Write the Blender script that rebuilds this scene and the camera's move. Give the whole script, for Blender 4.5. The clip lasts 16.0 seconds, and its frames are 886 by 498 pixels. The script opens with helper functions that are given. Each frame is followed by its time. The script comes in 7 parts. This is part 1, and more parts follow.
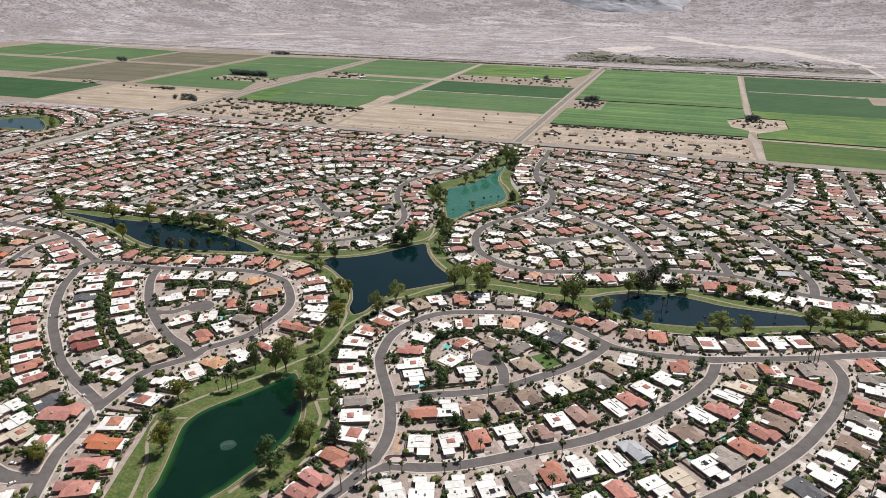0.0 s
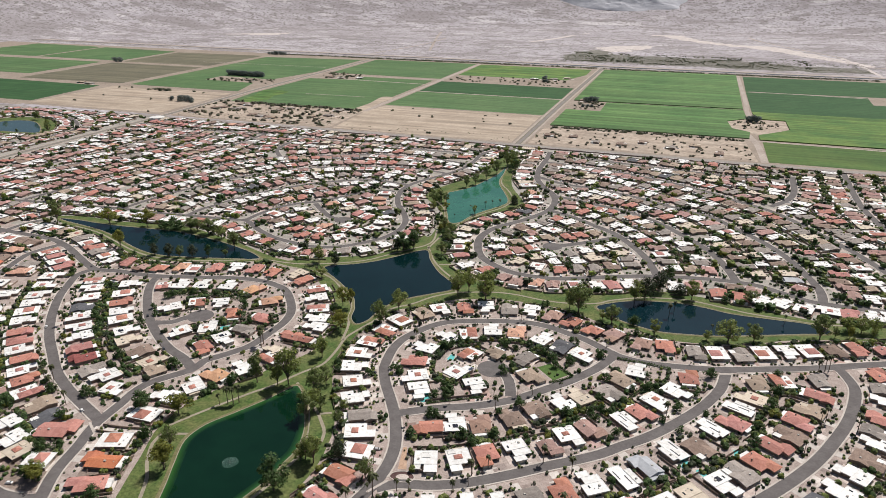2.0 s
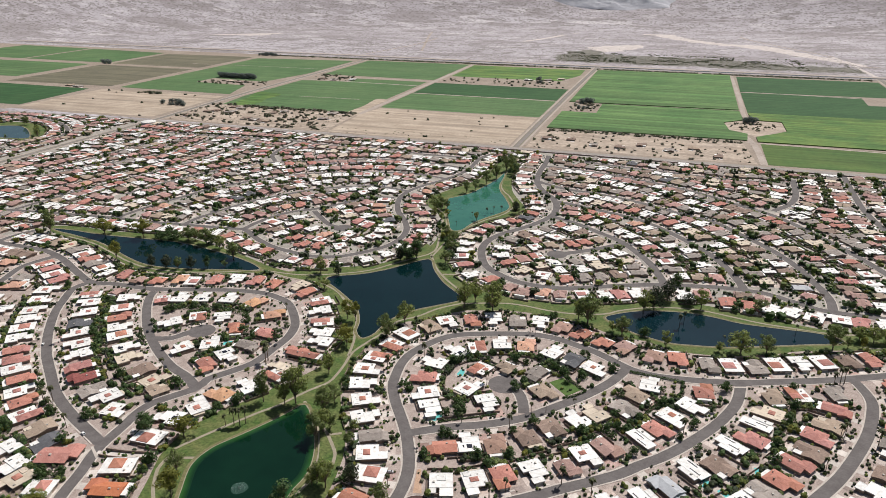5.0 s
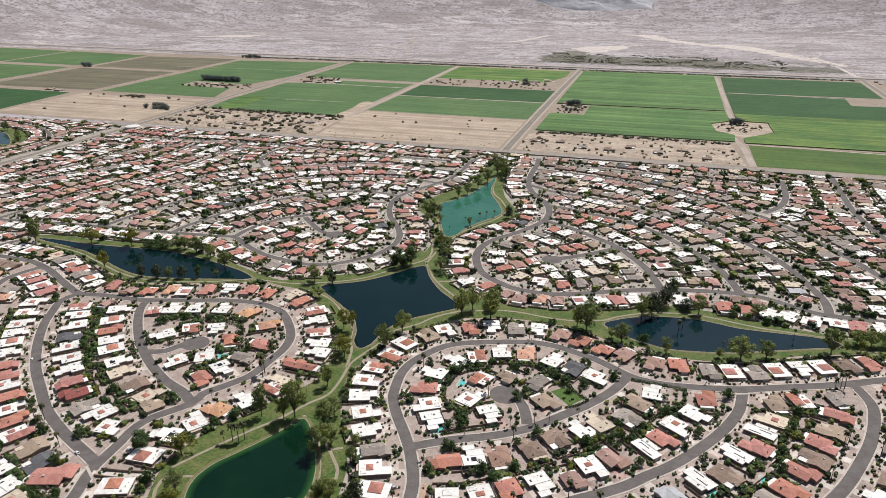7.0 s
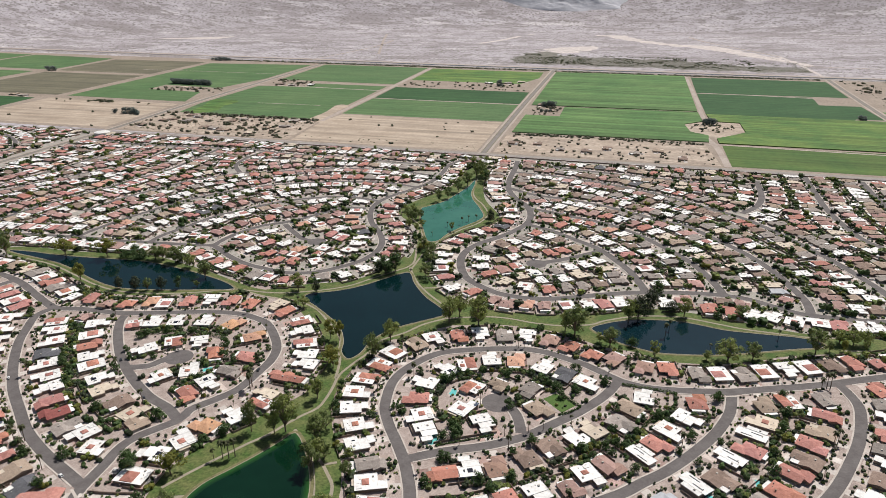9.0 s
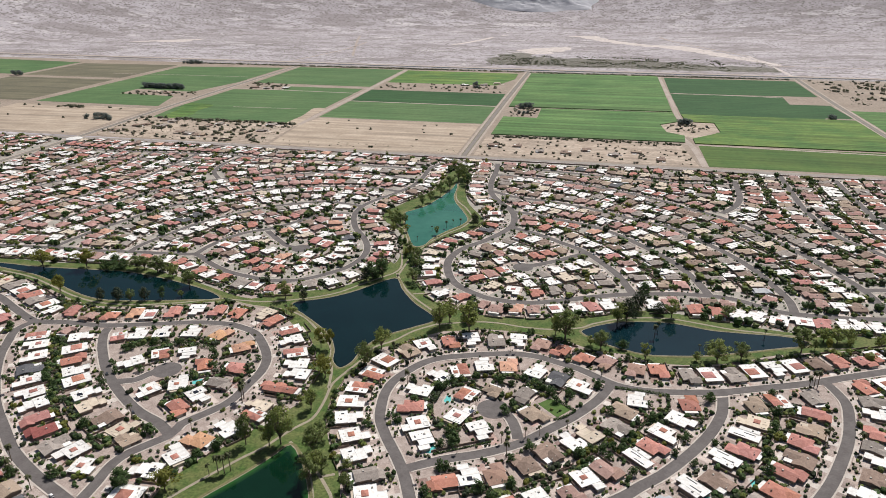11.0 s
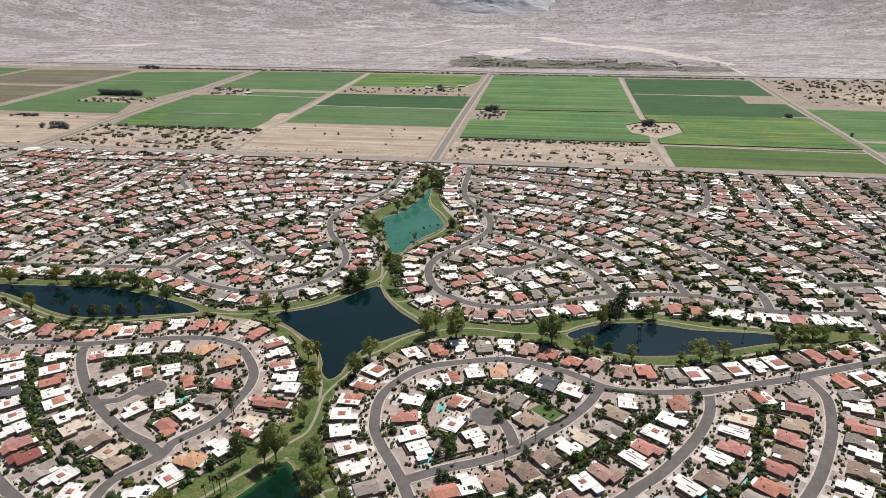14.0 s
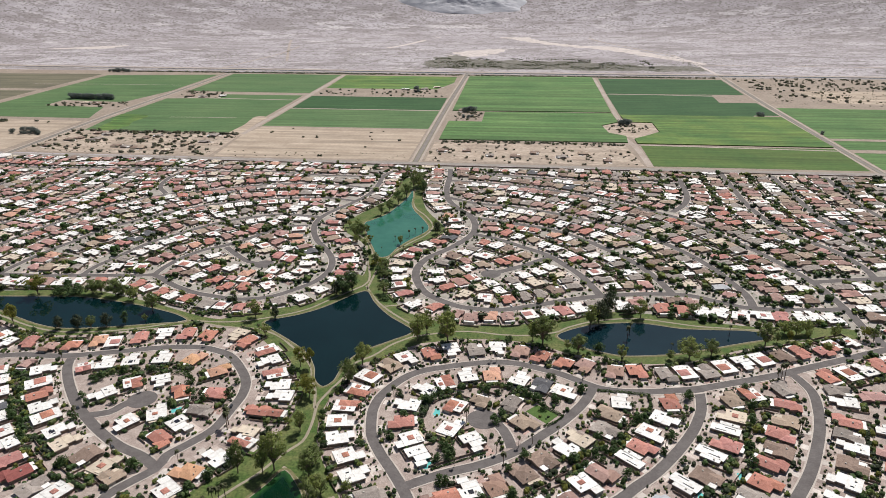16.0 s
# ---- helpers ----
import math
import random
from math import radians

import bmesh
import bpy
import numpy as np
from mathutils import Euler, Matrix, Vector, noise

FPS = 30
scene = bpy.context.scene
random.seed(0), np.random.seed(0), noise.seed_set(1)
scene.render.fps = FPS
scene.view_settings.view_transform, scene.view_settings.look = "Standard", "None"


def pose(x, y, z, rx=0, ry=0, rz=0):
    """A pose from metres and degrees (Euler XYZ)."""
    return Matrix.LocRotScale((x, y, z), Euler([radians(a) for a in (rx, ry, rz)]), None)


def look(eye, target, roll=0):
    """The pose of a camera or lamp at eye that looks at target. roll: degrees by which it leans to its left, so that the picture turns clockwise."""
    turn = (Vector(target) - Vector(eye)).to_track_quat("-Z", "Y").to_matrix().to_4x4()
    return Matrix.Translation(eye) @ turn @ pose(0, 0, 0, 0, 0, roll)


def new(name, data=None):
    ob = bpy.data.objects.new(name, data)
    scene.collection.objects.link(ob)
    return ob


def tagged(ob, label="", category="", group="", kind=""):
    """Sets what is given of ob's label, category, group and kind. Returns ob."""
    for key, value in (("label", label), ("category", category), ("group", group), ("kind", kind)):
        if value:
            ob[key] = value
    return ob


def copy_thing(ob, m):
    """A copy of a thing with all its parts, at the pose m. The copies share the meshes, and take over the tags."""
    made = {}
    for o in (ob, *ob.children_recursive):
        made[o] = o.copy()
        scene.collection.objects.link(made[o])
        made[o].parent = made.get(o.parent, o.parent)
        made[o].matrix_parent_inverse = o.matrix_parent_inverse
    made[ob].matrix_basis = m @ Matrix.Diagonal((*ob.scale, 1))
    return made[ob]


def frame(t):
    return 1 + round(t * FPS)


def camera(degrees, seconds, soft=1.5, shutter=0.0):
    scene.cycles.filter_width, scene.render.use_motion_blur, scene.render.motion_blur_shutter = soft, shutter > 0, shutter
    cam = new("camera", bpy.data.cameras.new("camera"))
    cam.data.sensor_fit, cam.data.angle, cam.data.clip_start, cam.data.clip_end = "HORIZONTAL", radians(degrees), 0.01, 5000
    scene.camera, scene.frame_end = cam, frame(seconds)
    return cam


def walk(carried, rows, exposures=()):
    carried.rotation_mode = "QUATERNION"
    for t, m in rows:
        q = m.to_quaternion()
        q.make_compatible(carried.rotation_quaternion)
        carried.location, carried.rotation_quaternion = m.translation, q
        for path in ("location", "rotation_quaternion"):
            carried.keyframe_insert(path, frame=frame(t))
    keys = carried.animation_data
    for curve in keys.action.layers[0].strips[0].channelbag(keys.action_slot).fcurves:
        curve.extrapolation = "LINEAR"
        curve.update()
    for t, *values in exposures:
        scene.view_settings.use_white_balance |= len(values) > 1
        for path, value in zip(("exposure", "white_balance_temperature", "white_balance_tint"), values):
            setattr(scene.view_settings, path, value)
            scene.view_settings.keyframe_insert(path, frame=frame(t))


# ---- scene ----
cam = camera(65.0, 16.0, soft=0.85)
PATH = [  # seconds, x, y, z, yaw, pitch, roll
    (0, 306.03, -1241.90, 291.95, 19.983, -21.706, -0.185),
    (0.5, 303.93, -1239.21, 293.04, 19.896, -21.741, -0.187),
    (1, 301.52, -1236.68, 294.11, 19.814, -21.776, -0.174),
    (1.5, 298.64, -1234.22, 295.18, 19.733, -21.802, -0.146),
    (2, 295.63, -1232.16, 296.19, 19.644, -21.828, -0.115),
    (2.5, 292.65, -1230.17, 297.22, 19.504, -21.852, -0.095),
    (3, 289.56, -1228.39, 298.25, 19.300, -21.882, -0.077),
    (3.5, 286.26, -1226.78, 299.36, 19.105, -21.912, -0.062),
    (4, 282.83, -1225.21, 300.51, 18.935, -21.942, -0.050),
    (6.5, 265.23, -1218.77, 305.82, 17.828, -21.967, 0.038),
    (7, 261.49, -1217.60, 306.80, 17.232, -21.962, 0.031),
    (7.5, 257.93, -1216.58, 307.85, 16.610, -21.951, 0.022),
    (8, 254.12, -1215.86, 308.88, 15.990, -21.949, 0.023),
    (8.5, 250.34, -1215.29, 309.91, 15.364, -21.949, 0.026),
    (9, 246.53, -1214.81, 310.97, 14.749, -21.948, 0.028),
    (11.5, 227.91, -1215.10, 316.28, 11.817, -21.915, 0.099),
    (12, 224.07, -1215.44, 317.26, 11.212, -21.904, 0.121),
    (12.5, 220.21, -1215.74, 318.24, 10.606, -21.893, 0.140),
    (13, 216.42, -1216.10, 319.21, 10.012, -21.887, 0.154),
    (13.5, 212.70, -1216.58, 320.24, 9.435, -21.882, 0.166),
    (14, 208.83, -1217.12, 321.29, 8.858, -21.875, 0.181),
    (14.5, 204.96, -1217.59, 322.31, 8.256, -21.870, 0.190),
    (15, 201.14, -1218.00, 323.29, 7.657, -21.876, 0.197),
    (15.5, 197.38, -1218.43, 324.31, 7.072, -21.882, 0.210),
    (16, 193.61, -1218.95, 325.36, 6.506, -21.889, 0.228),
]
walk(cam, [(t, pose(x, y, z, 90 + pitch, roll, yaw)) for t, x, y, z, yaw, pitch, roll in PATH])

# ---- world and sun ----
SUN_TO = Vector((0.37, 0.93, 0.0)).normalized()      # horizontal way towards the sun
SUN_ELEVATION = radians(57)
world = bpy.data.worlds.new("world")
scene.world = world
world.use_nodes = True
wt = world.node_tree
wt.nodes.clear()
sky = wt.nodes.new("ShaderNodeTexSky")
sky.sky_type, sky.sun_disc = "NISHITA", False
sky.sun_elevation, sky.sun_rotation = SUN_ELEVATION, math.atan2(SUN_TO.x, SUN_TO.y)
sky.dust_density, sky.air_density = 1.8, 1.0
bg = wt.nodes.new("ShaderNodeBackground")
bg.inputs["Strength"].default_value = 0.047
wo = wt.nodes.new("ShaderNodeOutputWorld")
wt.links.new(sky.outputs[0], bg.inputs["Color"])
wt.links.new(bg.outputs[0], wo.inputs["Surface"])
sun = new("sun", bpy.data.lights.new("sun", "SUN"))
sun.data.energy, sun.data.angle, sun.data.color = 4.7, radians(0.53), (1.0, 0.96, 0.903)
sun.matrix_world = look(SUN_TO * 1000 * math.cos(SUN_ELEVATION) + Vector((0, 0, 1000 * math.sin(SUN_ELEVATION))), (0, 0, 0))
scene.view_settings.exposure = 0.0

# ---- materials ----
MATS = {}


def material(name, a, b, size=8.0, rough=0.9, spread=0.0, fine=0.25, fine_size=0.6, bump=0.0, specular=0.3, metal=0.0, island=False, stripes=None, leafy=0.0, hue=0.0):
    """a, b: the two colours that patches of about `size` metres mix; fine: strength of the small grain; spread: how much the brightness
    differs from piece to piece (by object, or by island); stripes: (length, width, strength) of the streaks that rows of crops or tyres leave along x."""
    m = bpy.data.materials.new(name)
    m.use_nodes = True
    t = m.node_tree
    n, link = t.nodes, t.links.new
    n.clear()
    geo = n.new("ShaderNodeNewGeometry")
    big = n.new("ShaderNodeTexNoise")
    big.inputs["Scale"].default_value = 1.0 / size
    big.inputs["Detail"].default_value = 5.0
    big.inputs["Roughness"].default_value = 0.62
    link(geo.outputs["Position"], big.inputs["Vector"])
    ramp = n.new("ShaderNodeMapRange")
    ramp.inputs[1].default_value, ramp.inputs[2].default_value = 0.36, 0.64
    link(big.outputs[0], ramp.inputs[0])
    mix = n.new("ShaderNodeMix")
    mix.data_type = "RGBA"
    mix.inputs[6].default_value, mix.inputs[7].default_value = (*a, 1), (*b, 1)
    link(ramp.outputs[0], mix.inputs[0])
    small = n.new("ShaderNodeTexNoise")
    small.inputs["Scale"].default_value = 1.0 / fine_size
    small.inputs["Detail"].default_value = 3.0
    link(geo.outputs["Position"], small.inputs["Vector"])
    grain = n.new("ShaderNodeMapRange")
    grain.inputs[1].default_value, grain.inputs[2].default_value = 0.3, 0.7
    grain.inputs[3].default_value, grain.inputs[4].default_value = 1 - fine, 1 + fine
    link(small.outputs[0], grain.inputs[0])
    value = grain.outputs[0]
    if spread:
        src = geo.outputs["Random Per Island"] if island else n.new("ShaderNodeObjectInfo").outputs["Random"]
        r = n.new("ShaderNodeMapRange")
        r.inputs[3].default_value, r.inputs[4].default_value = 1 - spread, 1 + spread
        link(src, r.inputs[0])
        mul = n.new("ShaderNodeMath")
        mul.operation = "MULTIPLY"
        link(value, mul.inputs[0])
        link(r.outputs[0], mul.inputs[1])
        value = mul.outputs[0]
    if stripes:
        along = n.new("ShaderNodeMapping")
        along.inputs["Scale"].default_value = (1 / stripes[0], 1 / stripes[1], 1)
        link(geo.outputs["Position"], along.inputs["Vector"])
        wave = n.new("ShaderNodeTexNoise")
        wave.inputs["Scale"].default_value, wave.inputs["Detail"].default_value = 1.0, 4.0
        link(along.outputs[0], wave.inputs["Vector"])
        w = n.new("ShaderNodeMapRange")
        w.inputs[1].default_value, w.inputs[2].default_value = 0.3, 0.7
        w.inputs[3].default_value, w.inputs[4].default_value = 1 - stripes[2], 1 + stripes[2]
        link(wave.outputs[0], w.inputs[0])
        mul = n.new("ShaderNodeMath")
        mul.operation = "MULTIPLY"
        link(value, mul.inputs[0])
        link(w.outputs[0], mul.inputs[1])
        value = mul.outputs[0]
    hsv = n.new("ShaderNodeHueSaturation")
    link(mix.outputs[2], hsv.inputs["Color"])
    if hue:
        pick = n.new("ShaderNodeMath")
        pick.operation, pick.inputs[1].default_value = "MULTIPLY", 7.31
        link(geo.outputs["Random Per Island"] if island else n.new("ShaderNodeObjectInfo").outputs["Random"], pick.inputs[0])
        part_of = n.new("ShaderNodeMath")
        part_of.operation = "FRACT"
        link(pick.outputs[0], part_of.inputs[0])
        for socket, mid, half in (("Hue", 0.5, hue), ("Saturation", 1.0, hue * 9)):
            r = n.new("ShaderNodeMapRange")
            r.inputs[3].default_value, r.inputs[4].default_value = mid - half, mid + half
            link(part_of.outputs[0], r.inputs[0])
            link(r.outputs[0], hsv.inputs[socket])
    link(value, hsv.inputs["Value"])
    bsdf = n.new("ShaderNodeBsdfPrincipled")
    bsdf.inputs["Roughness"].default_value = rough
    bsdf.inputs["Metallic"].default_value = metal
    bsdf.inputs["Specular IOR Level"].default_value = specular
    link(hsv.outputs[0], bsdf.inputs["Base Color"])
    if bump:
        bp = n.new("ShaderNodeBump")
        bp.inputs["Strength"].default_value = bump
        bp.inputs["Distance"].default_value = 0.3
        link(small.outputs[0], bp.inputs["Height"])
        link(bp.outputs[0], bsdf.inputs["Normal"])
    o = n.new("ShaderNodeOutputMaterial")
    if leafy:
        glow = n.new("ShaderNodeBsdfTranslucent")
        link(hsv.outputs[0], glow.inputs["Color"])
        both = n.new("ShaderNodeMixShader")
        both.inputs[0].default_value = leafy
        link(bsdf.outputs[0], both.inputs[1])
        link(glow.outputs[0], both.inputs[2])
        link(both.outputs[0], o.inputs["Surface"])
    else:
        link(bsdf.outputs[0], o.inputs["Surface"])
    MATS[name] = m
    return m


material("asphalt", (0.109, 0.0966, 0.0948), (0.144, 0.13, 0.127), 9, fine=0.1, fine_size=1.5, bump=0.1)
material("worn_asphalt", (0.25, 0.222, 0.2), (0.31, 0.278, 0.253), 30, fine=0.12, fine_size=2)
material("road_grey", (0.185, 0.165, 0.152), (0.235, 0.21, 0.195), 30, fine=0.12, fine_size=2)
material("verge", (0.15, 0.14, 0.095), (0.21, 0.19, 0.135), 8, fine=0.3, fine_size=2)
material("concrete", (0.46, 0.41, 0.375), (0.6, 0.545, 0.505), 5, spread=0.14, fine=0.1)
material("pale_kerb", (0.43, 0.38, 0.34), (0.52, 0.465, 0.42), 12, fine=0.12)
material("park_path", (0.26, 0.225, 0.17), (0.32, 0.28, 0.215), 6, fine=0.12)
material("yard_base", (0.27, 0.246, 0.217), (0.375, 0.347, 0.31), 9, fine=0.24, fine_size=1.0)
material("yard_rosy", (0.295, 0.235, 0.21), (0.405, 0.335, 0.302), 7, fine=0.24, fine_size=1.0)
material("yard_gravel", (0.295, 0.232, 0.207), (0.425, 0.346, 0.313), 5, spread=0.34, fine=0.2, fine_size=0.8, island=True, hue=0.006)
material("yard_rose_gravel", (0.285, 0.19, 0.166), (0.38, 0.268, 0.242), 5, spread=0.36, fine=0.26, fine_size=0.8, island=True, hue=0.006)
material("yard_pale_gravel", (0.42, 0.345, 0.31), (0.53, 0.455, 0.415), 5, spread=0.2, fine=0.18, fine_size=0.8, island=True)
material("dark_gravel", (0.075, 0.04, 0.038), (0.11, 0.062, 0.058), 3, fine=0.3, fine_size=0.6)
material("apricot_gravel", (0.4, 0.26, 0.18), (0.48, 0.33, 0.24), 4, fine=0.2, fine_size=0.8)
material("lawn", (0.054, 0.1, 0.021), (0.128, 0.14, 0.05), 16, fine=0.34, fine_size=2.0, bump=0.3)
material("dry_lawn", (0.13, 0.125, 0.055), (0.19, 0.17, 0.09), 9, fine=0.25, fine_size=1.5, bump=0.3)
material("yard_lawn", (0.06, 0.115, 0.025), (0.085, 0.14, 0.035), 4, fine=0.25)
material("scrub_soil", (0.124, 0.124, 0.1), (0.216, 0.196, 0.172), 34, fine=0.4, fine_size=9)
material("sand", (0.336, 0.267, 0.213), (0.413, 0.341, 0.278), 40, fine=0.22, fine_size=7, stripes=(80, 18, 0.25))
material("ploughed_sand", (0.335, 0.268, 0.208), (0.415, 0.34, 0.27), 60, fine=0.1, fine_size=6, stripes=(300, 18, 0.3))
material("field_green", (0.067, 0.144, 0.0446), (0.103, 0.182, 0.0602), 120, fine=0.12, fine_size=9, stripes=(700, 12, 0.4), bump=0.2)
material("field_dark", (0.0255, 0.0765, 0.0247), (0.0365, 0.0909, 0.0306), 90, fine=0.1, fine_size=9, stripes=(600, 10, 0.26), bump=0.2)
material("field_light", (0.066, 0.142, 0.036), (0.125, 0.19, 0.046), 80, fine=0.12, fine_size=9, stripes=(420, 12, 0.36), bump=0.2)
material("field_olive", (0.056, 0.112, 0.026), (0.085, 0.132, 0.032), 80, fine=0.12, fine_size=9, stripes=(420, 12, 0.3), bump=0.2)
material("field_west", (0.068, 0.133, 0.05), (0.095, 0.158, 0.063), 140, fine=0.1, fine_size=9, stripes=(500, 10, 0.26), bump=0.2)
material("field_brown", (0.125, 0.116, 0.08), (0.15, 0.138, 0.092), 80, fine=0.1, fine_size=8, stripes=(500, 24, 0.25))
material("farm_soil", (0.255, 0.205, 0.165), (0.31, 0.255, 0.21), 60, fine=0.2, fine_size=6)
material("dirt_track", (0.33, 0.275, 0.238), (0.4, 0.34, 0.3), 40, fine=0.16, fine_size=4)
material("white_roof", (0.64, 0.62, 0.595), (0.8, 0.79, 0.775), 3.2, rough=0.7, spread=0.1, fine=0.05, fine_size=0.4)
material("cream_roof", (0.5, 0.42, 0.335), (0.6, 0.52, 0.425), 4, spread=0.12, fine=0.08)
material("terracotta_tile", (0.37, 0.158, 0.114), (0.455, 0.212, 0.162), 2.5, spread=0.18, fine=0.22, fine_size=0.5, bump=0.5, hue=0.006)
material("salmon_tile", (0.38, 0.168, 0.142), (0.465, 0.23, 0.2), 2.5, spread=0.18, fine=0.22, fine_size=0.5, bump=0.5, hue=0.006)
# salmon tile greyed in its colour to imitate haze over the far houses
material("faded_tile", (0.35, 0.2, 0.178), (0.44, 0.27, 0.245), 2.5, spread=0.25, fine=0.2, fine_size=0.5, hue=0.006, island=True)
material("rosy_brown_tile", (0.29, 0.182, 0.15), (0.37, 0.242, 0.203), 2.5, spread=0.14, fine=0.2, fine_size=0.5, bump=0.5, hue=0.01)
material("apricot_tile", (0.47, 0.26, 0.17), (0.55, 0.325, 0.22), 2.5, spread=0.12, fine=0.2, fine_size=0.5, bump=0.5, hue=0.01)
material("blue_grey_metal", (0.33, 0.34, 0.365), (0.4, 0.41, 0.435), 3, rough=0.6, spread=0.08, fine=0.06, fine_size=0.5)
material("orange_tile", (0.45, 0.152, 0.075), (0.53, 0.2, 0.106), 2.5, spread=0.1, fine=0.22, fine_size=0.5, bump=0.5, hue=0.006)
material("red_tile", (0.21, 0.066, 0.06), (0.26, 0.09, 0.08), 2.5, spread=0.16, fine=0.24, fine_size=0.5, bump=0.5)
material("brown_shingle", (0.2, 0.142, 0.114), (0.265, 0.195, 0.16), 2.5, spread=0.24, fine=0.24, fine_size=0.5, bump=0.5)
material("tan_shingle", (0.305, 0.232, 0.178), (0.37, 0.29, 0.228), 2.5, spread=0.2, fine=0.22, fine_size=0.5, bump=0.5)
material("grey_shingle", (0.235, 0.2, 0.18), (0.32, 0.282, 0.256), 2.5, spread=0.26, fine=0.22, fine_size=0.5, bump=0.5)
material("slate_shingle", (0.09, 0.09, 0.1), (0.125, 0.125, 0.135), 2.5, spread=0.2, fine=0.22, fine_size=0.5, bump=0.5)
# darker than plain stucco: the walls' deep shade is put into the colour
material("stucco", (0.24, 0.188, 0.15), (0.31, 0.25, 0.2), 3, spread=0.25, fine=0.08)
material("garden_block_wall", (0.2, 0.15, 0.12), (0.29, 0.225, 0.185), 4, spread=0.3, fine=0.15, island=True)
material("glass_dark", (0.03, 0.035, 0.04), (0.04, 0.045, 0.05), 3, rough=0.12, fine=0.02, specular=0.6)
material("door_paint", (0.55, 0.49, 0.42), (0.6, 0.54, 0.47), 2, spread=0.2, fine=0.04)
material("cooler_metal", (0.4, 0.37, 0.33), (0.47, 0.44, 0.4), 1, rough=0.5, fine=0.05)
material("solar_cell", (0.02, 0.022, 0.03), (0.03, 0.03, 0.04), 2, rough=0.15, fine=0.02, specular=0.6)
material("bark", (0.14, 0.1, 0.075), (0.24, 0.19, 0.145), 1.5, fine=0.3, fine_size=0.3, bump=0.6)
material("palm_bark", (0.16, 0.12, 0.09), (0.22, 0.17, 0.13), 1.5, fine=0.25, fine_size=0.3, bump=0.6)
material("brown_gravel", (0.19, 0.145, 0.12), (0.29, 0.225, 0.19), 5, fine=0.4, fine_size=0.8)
material("leaf_olive", (0.19, 0.23, 0.07), (0.29, 0.325, 0.1), 3, spread=0.38, fine=0.3, fine_size=0.7, rough=0.7, island=True, leafy=0.5, hue=0.015)
material("leaf_green", (0.055, 0.1, 0.032), (0.095, 0.148, 0.05), 3, spread=0.4, fine=0.3, fine_size=0.7, rough=0.7, island=True, leafy=0.35, hue=0.012)
material("leaf_yellow", (0.19, 0.2, 0.042), (0.26, 0.26, 0.06), 3, spread=0.3, fine=0.3, fine_size=0.7, rough=0.7, island=True, leafy=0.55)
material("leaf_dark", (0.036, 0.05, 0.026), (0.058, 0.073, 0.036), 3, spread=0.4, fine=0.3, fine_size=0.7, rough=0.7, island=True, leafy=0.25)
material("leaf_moss", (0.13, 0.172, 0.06), (0.21, 0.25, 0.085), 3, spread=0.4, fine=0.3, fine_size=0.7, rough=0.7, island=True, leafy=0.45, hue=0.015)
# farm tree leaves, lightened and blued in colour for distance haze
material("leaf_blue", (0.18, 0.215, 0.2), (0.25, 0.28, 0.255), 4, spread=0.3, fine=0.25, fine_size=0.8, rough=0.8, island=True, leafy=0.5)
# brush green with haze mixed into its colour, so far bushes look lighter
material("leaf_hazed", (0.16, 0.17, 0.105), (0.225, 0.23, 0.145), 20, spread=0.3, fine=0.25, fine_size=0.8, rough=0.8, island=True, leafy=0.5)
material("leaf_sage", (0.11, 0.13, 0.085), (0.165, 0.18, 0.12), 20, spread=0.3, fine=0.25, fine_size=0.8, rough=0.8, island=True, leafy=0.5)
material("leaf_grey", (0.19, 0.185, 0.14), (0.26, 0.25, 0.185), 30, spread=0.3, fine=0.25, fine_size=0.8, rough=0.8, island=True, leafy=0.5)
material("palm_leaf", (0.06, 0.072, 0.028), (0.1, 0.105, 0.045), 2, spread=0.3, fine=0.25, fine_size=0.6, rough=0.6, island=True, leafy=0.25)
material("car_white", (0.75, 0.75, 0.75), (0.78, 0.78, 0.78), 2, rough=0.3, fine=0.02, specular=0.5)
material("car_dark", (0.03, 0.033, 0.04), (0.04, 0.043, 0.05), 2, rough=0.3, fine=0.02, specular=0.5)
material("car_silver", (0.4, 0.4, 0.41), (0.44, 0.44, 0.45), 2, rough=0.3, fine=0.02, specular=0.5)
material("rubber", (0.02, 0.02, 0.02), (0.03, 0.03, 0.03), 1, fine=0.1)
material("pool_water", (0.12, 0.47, 0.46), (0.16, 0.54, 0.52), 3, rough=0.06, fine=0.06, specular=0.5)
# distance haze is put into this rock colour: pale and bluish
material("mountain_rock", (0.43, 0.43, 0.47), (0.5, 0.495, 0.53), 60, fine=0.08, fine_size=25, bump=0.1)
material("pale_wash", (0.47, 0.415, 0.39), (0.57, 0.51, 0.485), 40, fine=0.2, fine_size=12)
material("white_spray", (0.1, 0.17, 0.15), (0.3, 0.38, 0.35), 1.5, fine=0.2, fine_size=0.4)


